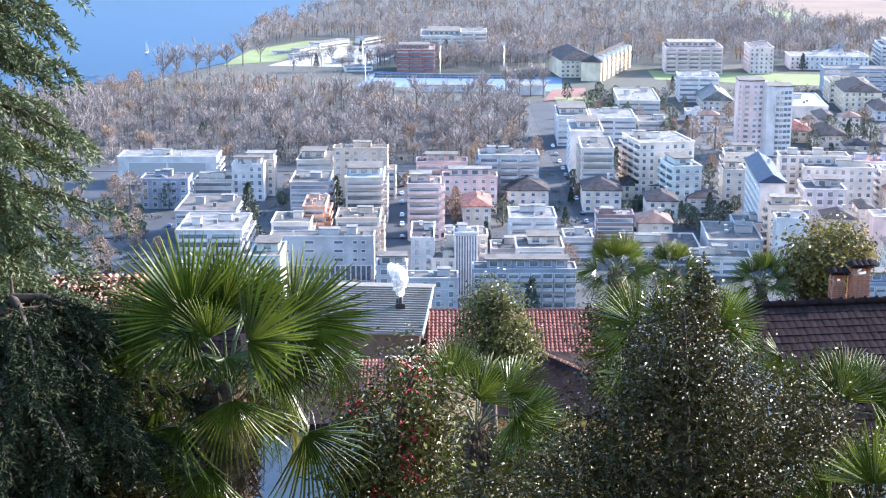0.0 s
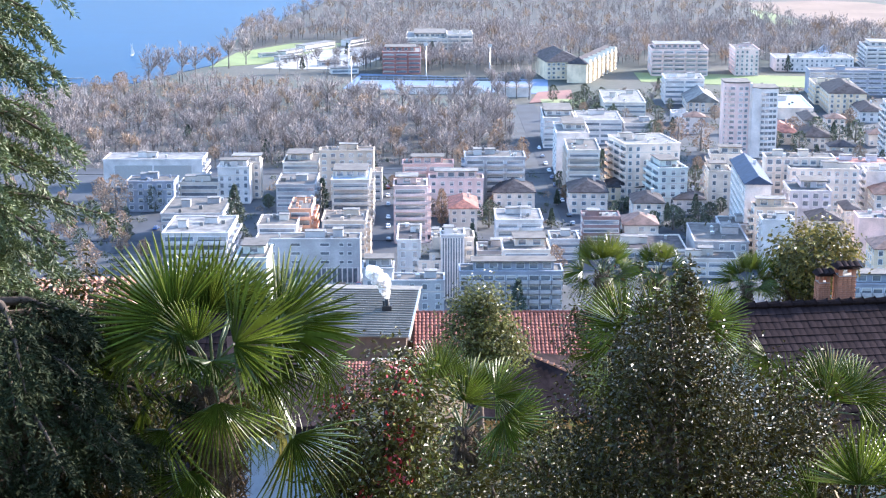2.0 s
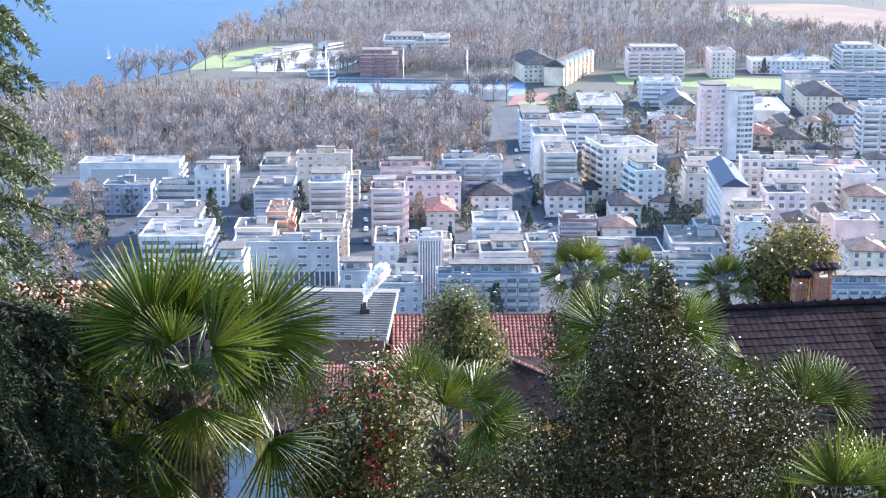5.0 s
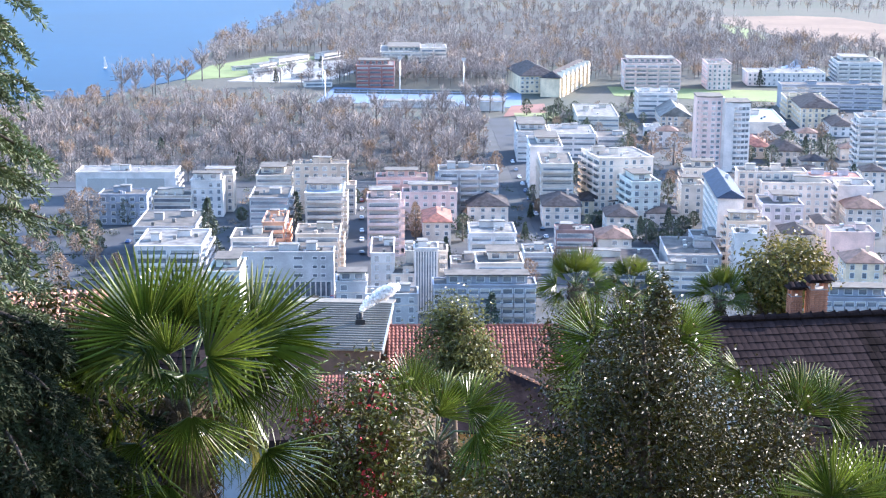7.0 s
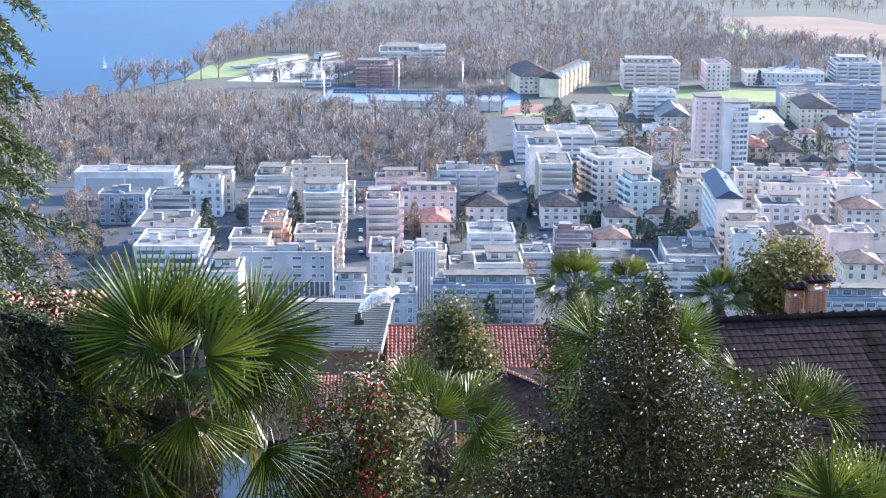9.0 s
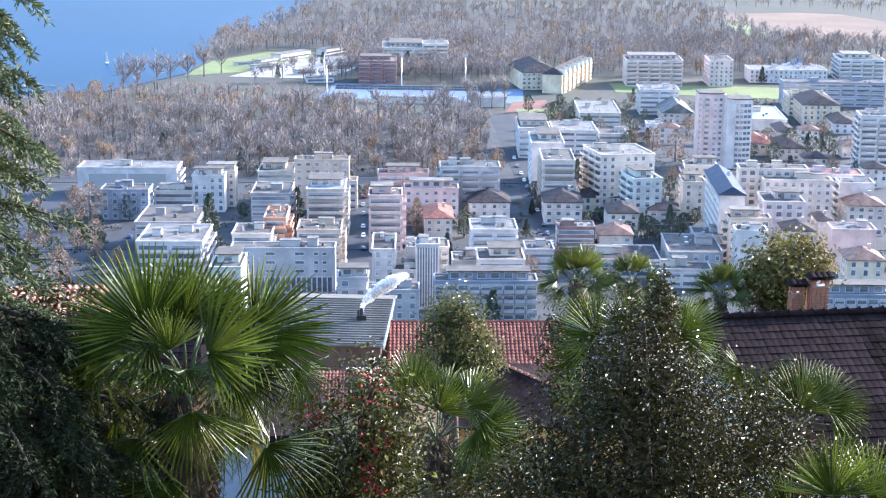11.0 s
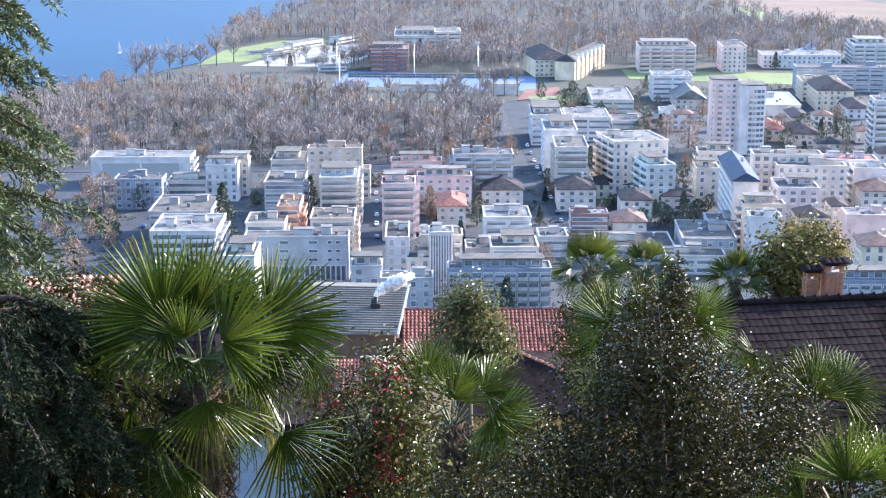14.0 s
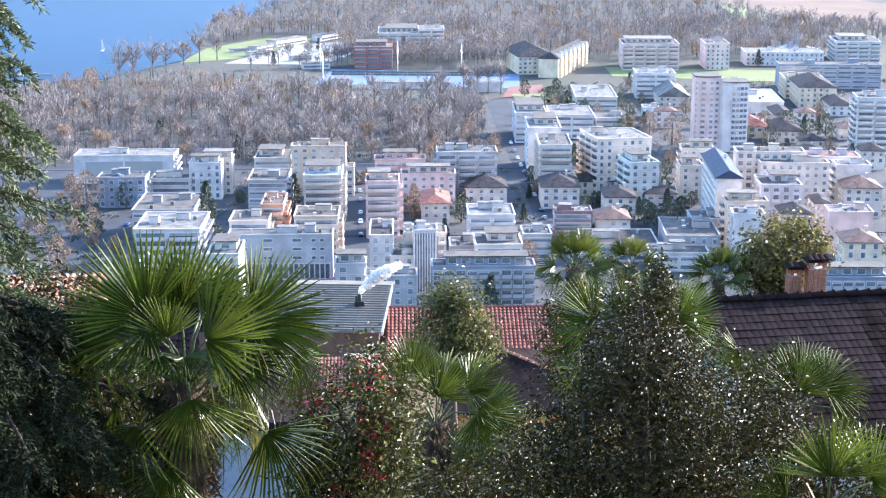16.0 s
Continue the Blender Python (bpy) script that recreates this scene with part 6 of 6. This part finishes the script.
fan_palm(0.5, 22.0, 125.1, 1.2, 5, [
    ((0.00, -0.30, 0.42), (0.25, 0.00, 0.95), (0.00, -0.80, 0.60), 0.74, "stiff"),
    ((-0.40, -0.10, 0.45), (-0.80, 0.00, 0.35), (0.10, -0.90, 0.30), 0.78, "stiff"),
    ((-0.30, 0.20, 0.55), (-0.20, 0.20, 0.95), (0.00, -0.90, 0.30), 0.72, "stiff"),
    ((0.50, -0.30, 0.20), (0.65, -0.10, -0.60), (0.20, -0.90, 0.40), 0.92, "bent"),
    ((0.40, 0.00, 0.40), (0.90, 0.00, 0.20), (0.00, -0.60, 0.80), 0.86, "bent"),
    ((-0.40, -0.30, -0.20), (-0.40, -0.30, -0.85), (-0.10, -0.90, 0.40), 0.72, "hanging"),
    ((-0.60, 0.00, 0.05), (-0.90, 0.00, -0.20), (0.00, -0.60, 0.80), 0.72, "hanging"),
    ((0.30, -0.30, -0.30), (0.40, -0.20, -0.90), (0.20, -0.90, 0.40), 0.70, "old"),
    ((0.10, 0.45, 0.40), (0.10, 0.80, 0.50), (0.00, -0.60, 0.80), 0.80, "bent")])
fan_palm(4.85, 42.0, 122.42, 0.92, 7, crown(7, 17, 80, -45))
fan_palm(6.75, 44.0, 121.9, 0.8, 8, crown(8, 14, 80, -30))
fan_palm(11.5, 54.0, 118.95, 1.0, 15, crown(15, 16, 80, -30))
fan_palm(13.3, 55.0, 118.75, 0.92, 17, crown(17, 15, 75, -30))
fan_palm(3.54, 22.0, 126.21, 1.0, 9, [
    ((-0.70, -0.10, 0.48), (-0.85, 0.00, 0.45), (0.20, -0.90, 0.30), 1.0, "stiff"),
    ((-0.25, -0.20, 0.55), (-0.10, 0.00, 1.00), (0.10, -0.90, 0.30), 0.90, "stiff"),
    ((0.50, -0.30, 0.55), (0.85, 0.00, 0.05), (-0.10, -0.90, 0.30), 0.95, "stiff"),
    ((0.25, 0.00, 0.60), (0.45, 0.00, 0.90), (0.00, -0.90, 0.30), 0.85, "stiff"),
    ((-0.90, 0.00, 0.05), (-0.95, 0.00, -0.05), (0.00, -0.55, 0.80), 0.80, "bent"),
    ((0.80, 0.00, 0.10), (0.80, -0.10, -0.50), (0.20, -0.80, 0.50), 0.80, "hanging"),
    ((-0.80, -0.20, -0.30), (-0.70, -0.20, -0.60), (-0.20, -0.80, 0.50), 0.80, "hanging")])
fan_palm(5.36, 20.0, 125.93, 1.0, 11, [
    ((0.00, -0.10, 0.28), (0.05, 0.35, 0.90), (0.00, -0.70, 0.70), 0.90, "bent"),
    ((0.40, 0.00, 0.32), (0.85, 0.10, 0.30), (-0.10, -0.60, 0.80), 0.92, "bent"),
    ((-0.43, 0.00, 0.35), (-0.65, 0.00, 0.65), (0.30, -0.60, 0.70), 0.80, "young"),
    ((-0.70, 0.30, 0.74), (-0.70, 0.00, -0.50), (0.20, -0.80, 0.40), 0.62, "bent"),
    ((0.45, -0.20, 0.10), (0.90, -0.20, -0.30), (0.10, -0.70, 0.70), 0.95, "hanging"),
    ((-0.30, -0.20, 0.10), (-0.70, -0.30, -0.50), (-0.20, -0.80, 0.60), 0.80, "hanging"),
    ((0.20, 0.40, 0.40), (0.30, 0.70, 0.60), (0.00, -0.60, 0.80), 0.90, "bent")])
fan_palm(4.43, 15.0, 126.59, 1.0, 13, [
    ((0.00, -0.10, 0.40), (0.02, 0.00, 1.00), (0.00, -0.95, 0.30), 0.95, "stiff"),
    ((0.45, 0.00, 0.30), (0.75, 0.00, 0.60), (0.00, -0.80, 0.50), 0.90, "bent"),
    ((-0.40, 0.10, 0.10), (-0.85, 0.00, 0.10), (0.00, -0.70, 0.70), 0.80, "bent"),
    ((0.10, -0.50, 0.05), (0.10, -0.80, -0.50), (0.00, -0.60, 0.70), 0.80, "hanging")])


def shrub(name, x, y, z, h, rx, ry, n, leaf, mats, seed, label, shape="egg", weights=None, berries=0, category="shrub"):
    """An evergreen shrub or tree: limbs inside and many folded leaves in uneven clumps. z: the middle of the crown."""
    rng = np.random.default_rng(seed)
    foot = hill(y) - 0.2
    base = empty(name, pose(x, y, foot), label, category)
    cz = z - foot
    clumps = 70
    cu = rng.normal(size=(clumps, 3))
    cu = unit(cu) * rng.uniform(0.35, 1.0, (clumps, 1)) ** 0.5
    if shape == "cone":
        k = 1.0 - 0.62 * np.clip(cu[:, 2:3] + 0.2, 0, 1.2)
        cu[:, :2] *= k
    cen = cu * np.array([rx, ry, h / 2]) + np.array([0, 0, cz])
    items = [([(0, 0, 0), (0.05, 0, cz * 0.5), (0, 0, cz + h * 0.3)], [0.06 + 0.03 * h, 0.05 + 0.02 * h, 0.02], 7)]
    for c in cen[::2]:
        items.append(([(0, 0, max(0.1, c[2] - h * 0.35)), tuple((c + np.array([0, 0, c[2] - 0.2 * h])) / 2), tuple(c)], [0.035, 0.022, 0.008], 5))
    under("branch_work", tubes("branch_work", items, [M_CEDARBARK]), base)
    which = rng.integers(0, clumps, n)
    spread = 0.20 * (rx * ry * h / 2) ** (1 / 3)
    p = cen[which] + rng.normal(size=(n, 3)) * spread
    out = unit((p - np.array([0, 0, cz])) / np.array([rx, ry, h / 2]))
    nor = unit(out * 0.7 + np.array([0, 0, 0.55]) + rng.normal(0, 0.55, (n, 3)))
    along = unit(out + np.array([0, 0, 0.3]) + rng.normal(0, 0.7, (n, 3)))
    L = leaf * rng.uniform(0.7, 1.25, n)
    V = leaves(p, nor, along, L, L * 0.45)
    idx = rng.choice(len(mats), n, p=weights)
    ob = under("foliage", quads("foliage", V, mats, np.concatenate([idx, idx])), base)
    ob["kind"] = "stuff"
    if berries:
        q = cen[rng.integers(0, 6, berries)] + rng.normal(size=(berries, 3)) * spread * 0.6
        q[:, 1] -= ry * 0.35
        nb = unit(rng.normal(size=(berries, 3)))
        ob = under("red_leaves", quads("red_leaves", leaves(q, nb, rng.normal(size=(berries, 3)), np.full(berries, leaf * 0.8), np.full(berries, leaf * 0.45)), [M_REDLEAF]), base)
        ob["kind"] = "stuff"
    return base


shrub("camellia_tree", 2.55, 15.5, 127.25, 3.1, 1.2, 1.0, 21000, 0.062, [M_GLOSSY, M_GLOSSY2], 21, "large dark glossy-leaved camellia bush", "cone", [0.85, 0.15], category="bush")
shrub("camellia_tree", 2.80, 16.6, 128.0, 1.3, 0.30, 0.4, 3200, 0.06, [M_GLOSSY, M_GLOSSY2], 37, "upper part of a dense camellia thicket with glossy leaves", "cone", [0.8, 0.2], category="bush")
shrub("camellia_tree", 2.80, 16.2, 128.62, 0.85, 0.2, 0.2, 1100, 0.06, [M_GLOSSY, M_GLOSSY2], 38, "slender camellia leader with glossy dark leaves", "cone", [0.7, 0.3], category="bush")
shrub("camellia_tree", 3.6, 16.5, 126.6, 2.2, 1.0, 0.9, 13000, 0.062, [M_GLOSSY, M_GLOSSY2], 22, "lower dark glossy-leaved evergreen bush", "egg", [0.8, 0.2], category="bush")
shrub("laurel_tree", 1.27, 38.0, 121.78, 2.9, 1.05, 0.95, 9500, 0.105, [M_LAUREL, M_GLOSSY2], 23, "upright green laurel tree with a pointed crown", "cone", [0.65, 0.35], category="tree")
shrub("red_berry_bush", -0.42, 14.0, 127.7, 2.0, 0.62, 0.6, 8200, 0.062, [M_GLOSSY2, M_LAUREL, M_GLOSSY], 24, "evergreen bush with scattered red leaves and berries", "egg", [0.42, 0.13, 0.45], 260, "bush")
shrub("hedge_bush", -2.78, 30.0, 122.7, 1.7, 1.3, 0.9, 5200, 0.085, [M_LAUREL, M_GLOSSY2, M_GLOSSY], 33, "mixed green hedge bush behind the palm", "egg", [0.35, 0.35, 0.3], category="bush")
shrub("hedge_bush", 0.2, 28.0, 121.9, 2.0, 1.7, 0.9, 7000, 0.085, [M_GLOSSY2, M_GLOSSY], 34, "dark green hedge bush with glossy leaves", "egg", [0.6, 0.4], category="bush")
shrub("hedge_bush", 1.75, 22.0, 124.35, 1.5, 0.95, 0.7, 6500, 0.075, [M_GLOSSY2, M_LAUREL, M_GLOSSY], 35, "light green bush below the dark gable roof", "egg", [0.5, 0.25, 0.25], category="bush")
shrub("hedge_bush", 5.06, 17.0, 126.0, 1.3, 0.9, 0.6, 5200, 0.065, [M_GLOSSY, M_GLOSSY2], 40, "low dark bush at the foot of the palms", "egg", [0.6, 0.4], category="bush")
shrub("hedge_bush", 3.0, 24.0, 125.7, 1.8, 0.8, 0.6, 5000, 0.08, [M_GLOSSY, M_GLOSSY2], 41, "dark evergreen bush behind the camellia", "egg", [0.5, 0.5], category="bush")
shrub("hedge_bush", 0.75, 16.0, 126.0, 1.3, 1.0, 0.6, 6000, 0.065, [M_GLOSSY, M_GLOSSY2], 36, "low dark evergreen bush under the small palm", "egg", [0.7, 0.3], category="bush")
shrub("magnolia_tree", 14.06, 55.0, 119.49, 2.9, 1.5, 1.3, 4200, 0.20, [M_MAGNOLIA, M_GLOSSY2], 25, "magnolia tree with bronze-green leaves", "egg", [0.75, 0.25], category="tree")
shrub("hedge_bush", 1.41, 18.0, 125.72, 1.1, 0.5, 0.5, 2400, 0.07, [M_GLOSSY2, M_GLOSSY], 26, "low green evergreen bush under the palms", "egg", [0.6, 0.4], category="bush")
shrub("hedge_bush", -0.56, 30.0, 123.07, 1.4, 0.55, 0.6, 1800, 0.09, [M_GLOSSY2, M_GLOSSY], 27, "light green bush with spindly shoots", "egg", [0.7, 0.3], category="bush")
shrub("dark_bush", -3.3, 14.0, 128.3, 2.4, 0.72, 0.6, 9000, 0.075, [M_GLOSSY], 39, "dense dark evergreen bush behind the young cedar", "egg", None, category="bush")
shrub("dark_bush", -3.15, 12.6, 127.6, 2.4, 0.75, 0.8, 5500, 0.09, [M_GLOSSY], 28, "dense dark evergreen bush in shade", "egg", None, category="bush")


def cedar(x, y, seed, height, reach, tiers, around, mat, label):
    """A cedar: limbs in tiers that sweep out flat and droop at the tip, with side shoots of short needles. tiers: lowest, highest, count; around: limbs in each."""
    rng = np.random.default_rng(seed)
    foot = hill(y) - 0.3
    base = empty("cedar_tree", pose(x, y, foot), label, "tree")
    limbs = [([(0, 0, 0), (0.05, 0, height * 0.5), (0, 0, height)], [0.03 * height, 0.02 * height, 0.003 * height], 9)]
    V = []
    z_low, z_high, count = tiers
    for i in range(count * around):
        tier = i // around
        z0 = z_low + (z_high - z_low) * (tier + 0.5) / count + rng.uniform(-0.10, 0.10)
        a = i * 2.4 + rng.uniform(-0.3, 0.3)
        R = reach * (1 - 0.35 * z0 / height) * rng.uniform(0.55, 1.0) * (1.0 + 0.07 * math.sin(tier * 2.3))
        d = np.array([math.cos(a), math.sin(a), 0.0])
        side = np.array([-d[1], d[0], 0.0])
        fall = rng.uniform(0.18, 0.42)
        curve = lambda u: np.array([0, 0, z0]) + d * (R * np.asarray(u))[..., None] + np.stack([0 * u, 0 * u, 0.18 * u - (fall + 0.18) * u ** 2.4], -1)
        limbs.append(([tuple(curve(np.array(u))) for u in (0.0, 0.35, 0.7, 1.0)], [0.045, 0.03, 0.016, 0.005], 5))
        m = 36
        u = np.sort(rng.uniform(0.25, 1.0, m))
        P = curve(u)
        sgn = np.where(np.arange(m) % 2, 1.0, -1.0)[:, None]
        tw = unit(d * rng.uniform(0.5, 1.0, (m, 1)) + side * sgn * rng.uniform(0.3, 1.0, (m, 1)) + rng.normal(0, 0.10, (m, 3))) * (0.12 + 0.24 * (1.1 - u))[:, None] * rng.uniform(0.7, 1.3, (m, 1))
        k = 40
        f = np.tile(np.linspace(0.0, 1, k), m)
        ax = np.repeat(tw, k, 0)
        st = np.repeat(P, k, 0) + ax * f[:, None] + np.array([0, 0, -0.17]) * (f ** 1.8)[:, None]
        wy = unit(unit(ax) * 0.75 + np.array([0, 0, -0.6]) * f[:, None] + rng.normal(0, 0.5, (m * k, 3))) * rng.uniform(0.035, 0.075, (m * k, 1))
        V.append(slivers(st, wy, rng.uniform(0.010, 0.018, m * k), rng))
    under("trunk", tubes("trunk", limbs, [M_CEDARBARK]), base)
    ob = under("foliage", quads("foliage", np.concatenate(V), [mat]), base)
    ob["kind"] = "stuff"


cedar(-4.35, 12.2, 31, 10.0, 2.0, (2.8, 7.2, 11), 26, M_CEDAR, "tall cedar with tiered limbs and drooping green needle sprays")
cedar(-3.35, 11.6, 32, 3.4, 1.85, (0.4, 3.3, 9), 12, M_CEDARSHADE, "young cedar with drooping sprays, shade painted into the needles")
clump_tree("evergreen_tree", 21.0, 150, hill(150) - 0.3, 15.2, 4.2, 71, M_CONIFER, "dark evergreen tree on the slope behind the garden", "round", 1400, 0.7)
clump_tree("evergreen_tree", 40.0, 498, 0, 9.5, 8.0, 72, M_CONIFER, "broad dark evergreen tree in a town yard", "round", 1200, 1.1)
clump_tree("evergreen_tree", 66.0, 520, 0, 9.0, 7.0, 73, M_CONIFER, "broad dark evergreen tree in a town yard", "round", 1200, 1.1)

# ---- boat and steam ----
boat = empty("sailing_boat", pose(-238, 1245, 0.4), "small white sailing boat on the lake", "boat")
under("hull", mesh_of("hull", [(-1.2, -3, 0.8), (1.2, -3, 0.8), (1.3, 1, 0.9), (0, 4, 1.1), (-1.3, 1, 0.9), (-0.7, -2.6, -0.2), (0.7, -2.6, -0.2), (0, 3, -0.2)],
                      [(0, 1, 2, 3, 4), (0, 5, 6, 1), (1, 6, 7, 2), (2, 7, 3), (3, 7, 4), (4, 7, 5, 0), (5, 7, 6)], [MATS["stucco_white"]]), boat)
under("sail", mesh_of("sail", [(0.1, -2.5, 1.8), (0.1, 1.2, 1.8), (0.1, 1.0, 9.5), (-0.1, -2.5, 1.8), (-0.1, 1.2, 1.8), (-0.1, 1.0, 9.5)],
                      [(0, 1, 2), (3, 5, 4), (0, 3, 4, 1), (1, 4, 5, 2), (2, 5, 3, 0)], [MATS["stucco_white"]]), boat, pose(0, 0, 0, 0, 0, 60))
under("mast", tubes("mast", [([(0, 1.3, 0.5), (0, 1.3, 10)], [0.1, 0.06], 6)], [M_METAL]), boat)

copy_thing(boat, pose(-265, 1088, 0.4, 0, 0, 40))
jetty = empty("jetty", pose(-253, 1091, 0.35, 0, 0, 8), "pale timber jetty on piles in the lake", "jetty")
under("deck", boxes("deck", [(-9, 9, -1, 1, 0.7, 1.0)], [M_FLATW]), jetty)
for i in range(5):
    under("pile", boxes("pile", [(-0.15, 0.15, -0.15, 0.15, -1, 0.7)], [M_BARK]), jetty, pose(-8 + 4 * i, 0.6, 0))

M_STEAM = bpy.data.materials.new("steam")
M_STEAM.use_nodes = True
sn, sl = M_STEAM.node_tree.nodes, M_STEAM.node_tree.links
sn["Principled BSDF"].inputs["Base Color"].default_value = (0.95, 0.95, 0.95, 1)
sn["Principled BSDF"].inputs["Roughness"].default_value = 1.0
trn = sn.new("ShaderNodeBsdfTranslucent")
trn.inputs["Color"].default_value = (0.98, 0.97, 0.95, 1)
half = sn.new("ShaderNodeMixShader")
half.inputs["Fac"].default_value = 0.68
clear = sn.new("ShaderNodeBsdfTransparent")
thin = sn.new("ShaderNodeMixShader")
wisp = sn.new("ShaderNodeTexNoise")
wisp.inputs["Scale"].default_value = 3.0
wisp.inputs["Detail"].default_value = 5
wr = sn.new("ShaderNodeMapRange")
wr.inputs["From Min"].default_value, wr.inputs["From Max"].default_value = 0.38, 0.66
wr.inputs["To Min"].default_value, wr.inputs["To Max"].default_value = 0.30, 0.80
sco = sn.new("ShaderNodeTexCoord")
sl.new(sco.outputs["Object"], wisp.inputs["Vector"])
sl.new(wisp.outputs["Fac"], wr.inputs["Value"])
sl.new(sn["Principled BSDF"].outputs["BSDF"], half.inputs[1])
sl.new(trn.outputs["BSDF"], half.inputs[2])
sl.new(wr.outputs["Result"], thin.inputs["Fac"])
sl.new(half.outputs["Shader"], thin.inputs[1])
sl.new(clear.outputs["BSDF"], thin.inputs[2])
sl.new(thin.outputs["Shader"], sn["Material Output"].inputs["Surface"])


def puff(seed, r):
    bm = bmesh.new()
    bmesh.ops.create_icosphere(bm, subdivisions=3, radius=r)
    for vt in bm.verts:
        q = vt.co * (2.2 / r)
        vt.co *= 1 + 0.45 * noise.noise(q + Vector((seed * 7.1, 0, 0))) + 0.2 * noise.noise(q * 2.3)
    me = bpy.data.meshes.new("steam_puff")
    bm.to_mesh(me)
    bm.free()
    me.materials.append(M_STEAM)
    me.polygons.foreach_set("use_smooth", [True] * len(me.polygons))
    ob = new("steam_puff", me)
    return tagged(ob, "white puff of steam from the flue", "steam", "steam plume")


NP = 30
PUFFS = [puff(k, 0.13 + 0.27 * math.sin(math.pi * min(1, (k + 0.5) / NP * 0.86)) ** 0.9 * (1 + 0.35 * math.sin(k * 2.9))) for k in range(NP)]
# seconds, how far the tip of the plume leans to the right, how high it stands
PLUME = [(0, -0.3, 2.4), (0.5, -0.5, 1.9), (1, -0.6, 2.3), (1.5, -0.8, 2.4), (2, -1.0, 2.4), (2.5, -1.1, 2.9), (3, -0.9, 3.1), (3.5, 0.2, 2.9), (4, 0.4, 3.4), (4.6, 1.0, 3.2), (5.4, 2.0, 2.4),
         (6.5, 2.8, 2.0), (7, 2.9, 2.1), (7.5, 3.2, 2.6), (8, 3.5, 2.4), (8.5, 3.3, 2.1), (9, 2.6, 1.7), (10, 2.8, 2.1), (11.5, 3.2, 2.6), (12, 3.3, 2.5), (12.5, 2.7, 2.2),
         (13, 2.6, 2.0), (13.5, 2.6, 2.2), (14, 2.6, 1.6), (14.5, 2.6, 2.0), (15, 3.0, 2.0), (15.5, 2.6, 1.9), (16, 2.8, 2.2)]


def motions():
    for k, ob in enumerate(PUFFS):
        rows = []
        for t, lean, high in PLUME:
            u = max(0.005, (k + 0.5) / NP + 0.02 * math.sin(2.1 * t + k))
            curl = 0.25 * u * math.sin(2.6 * t - 8 * u) + 0.30 * u * math.sin(k * 4.1)
            bend = min(1.0, abs(lean) / 2)
            x = lean * u ** (1.5 - 0.4 * bend) + curl
            z = high * u ** (1.0 - 0.3 * bend) + 0.5 * curl * bend
            rows.append((t, pose(-3.18 + x, 112 + 0.12 * math.sin(k * 2.4), 102.82 + z, 8 * math.sin(t + k), 30 * u * math.sin(0.7 * t + k), 25 * math.sin(0.6 * t + 2 * k))))
        walk(ob, rows)


motions()
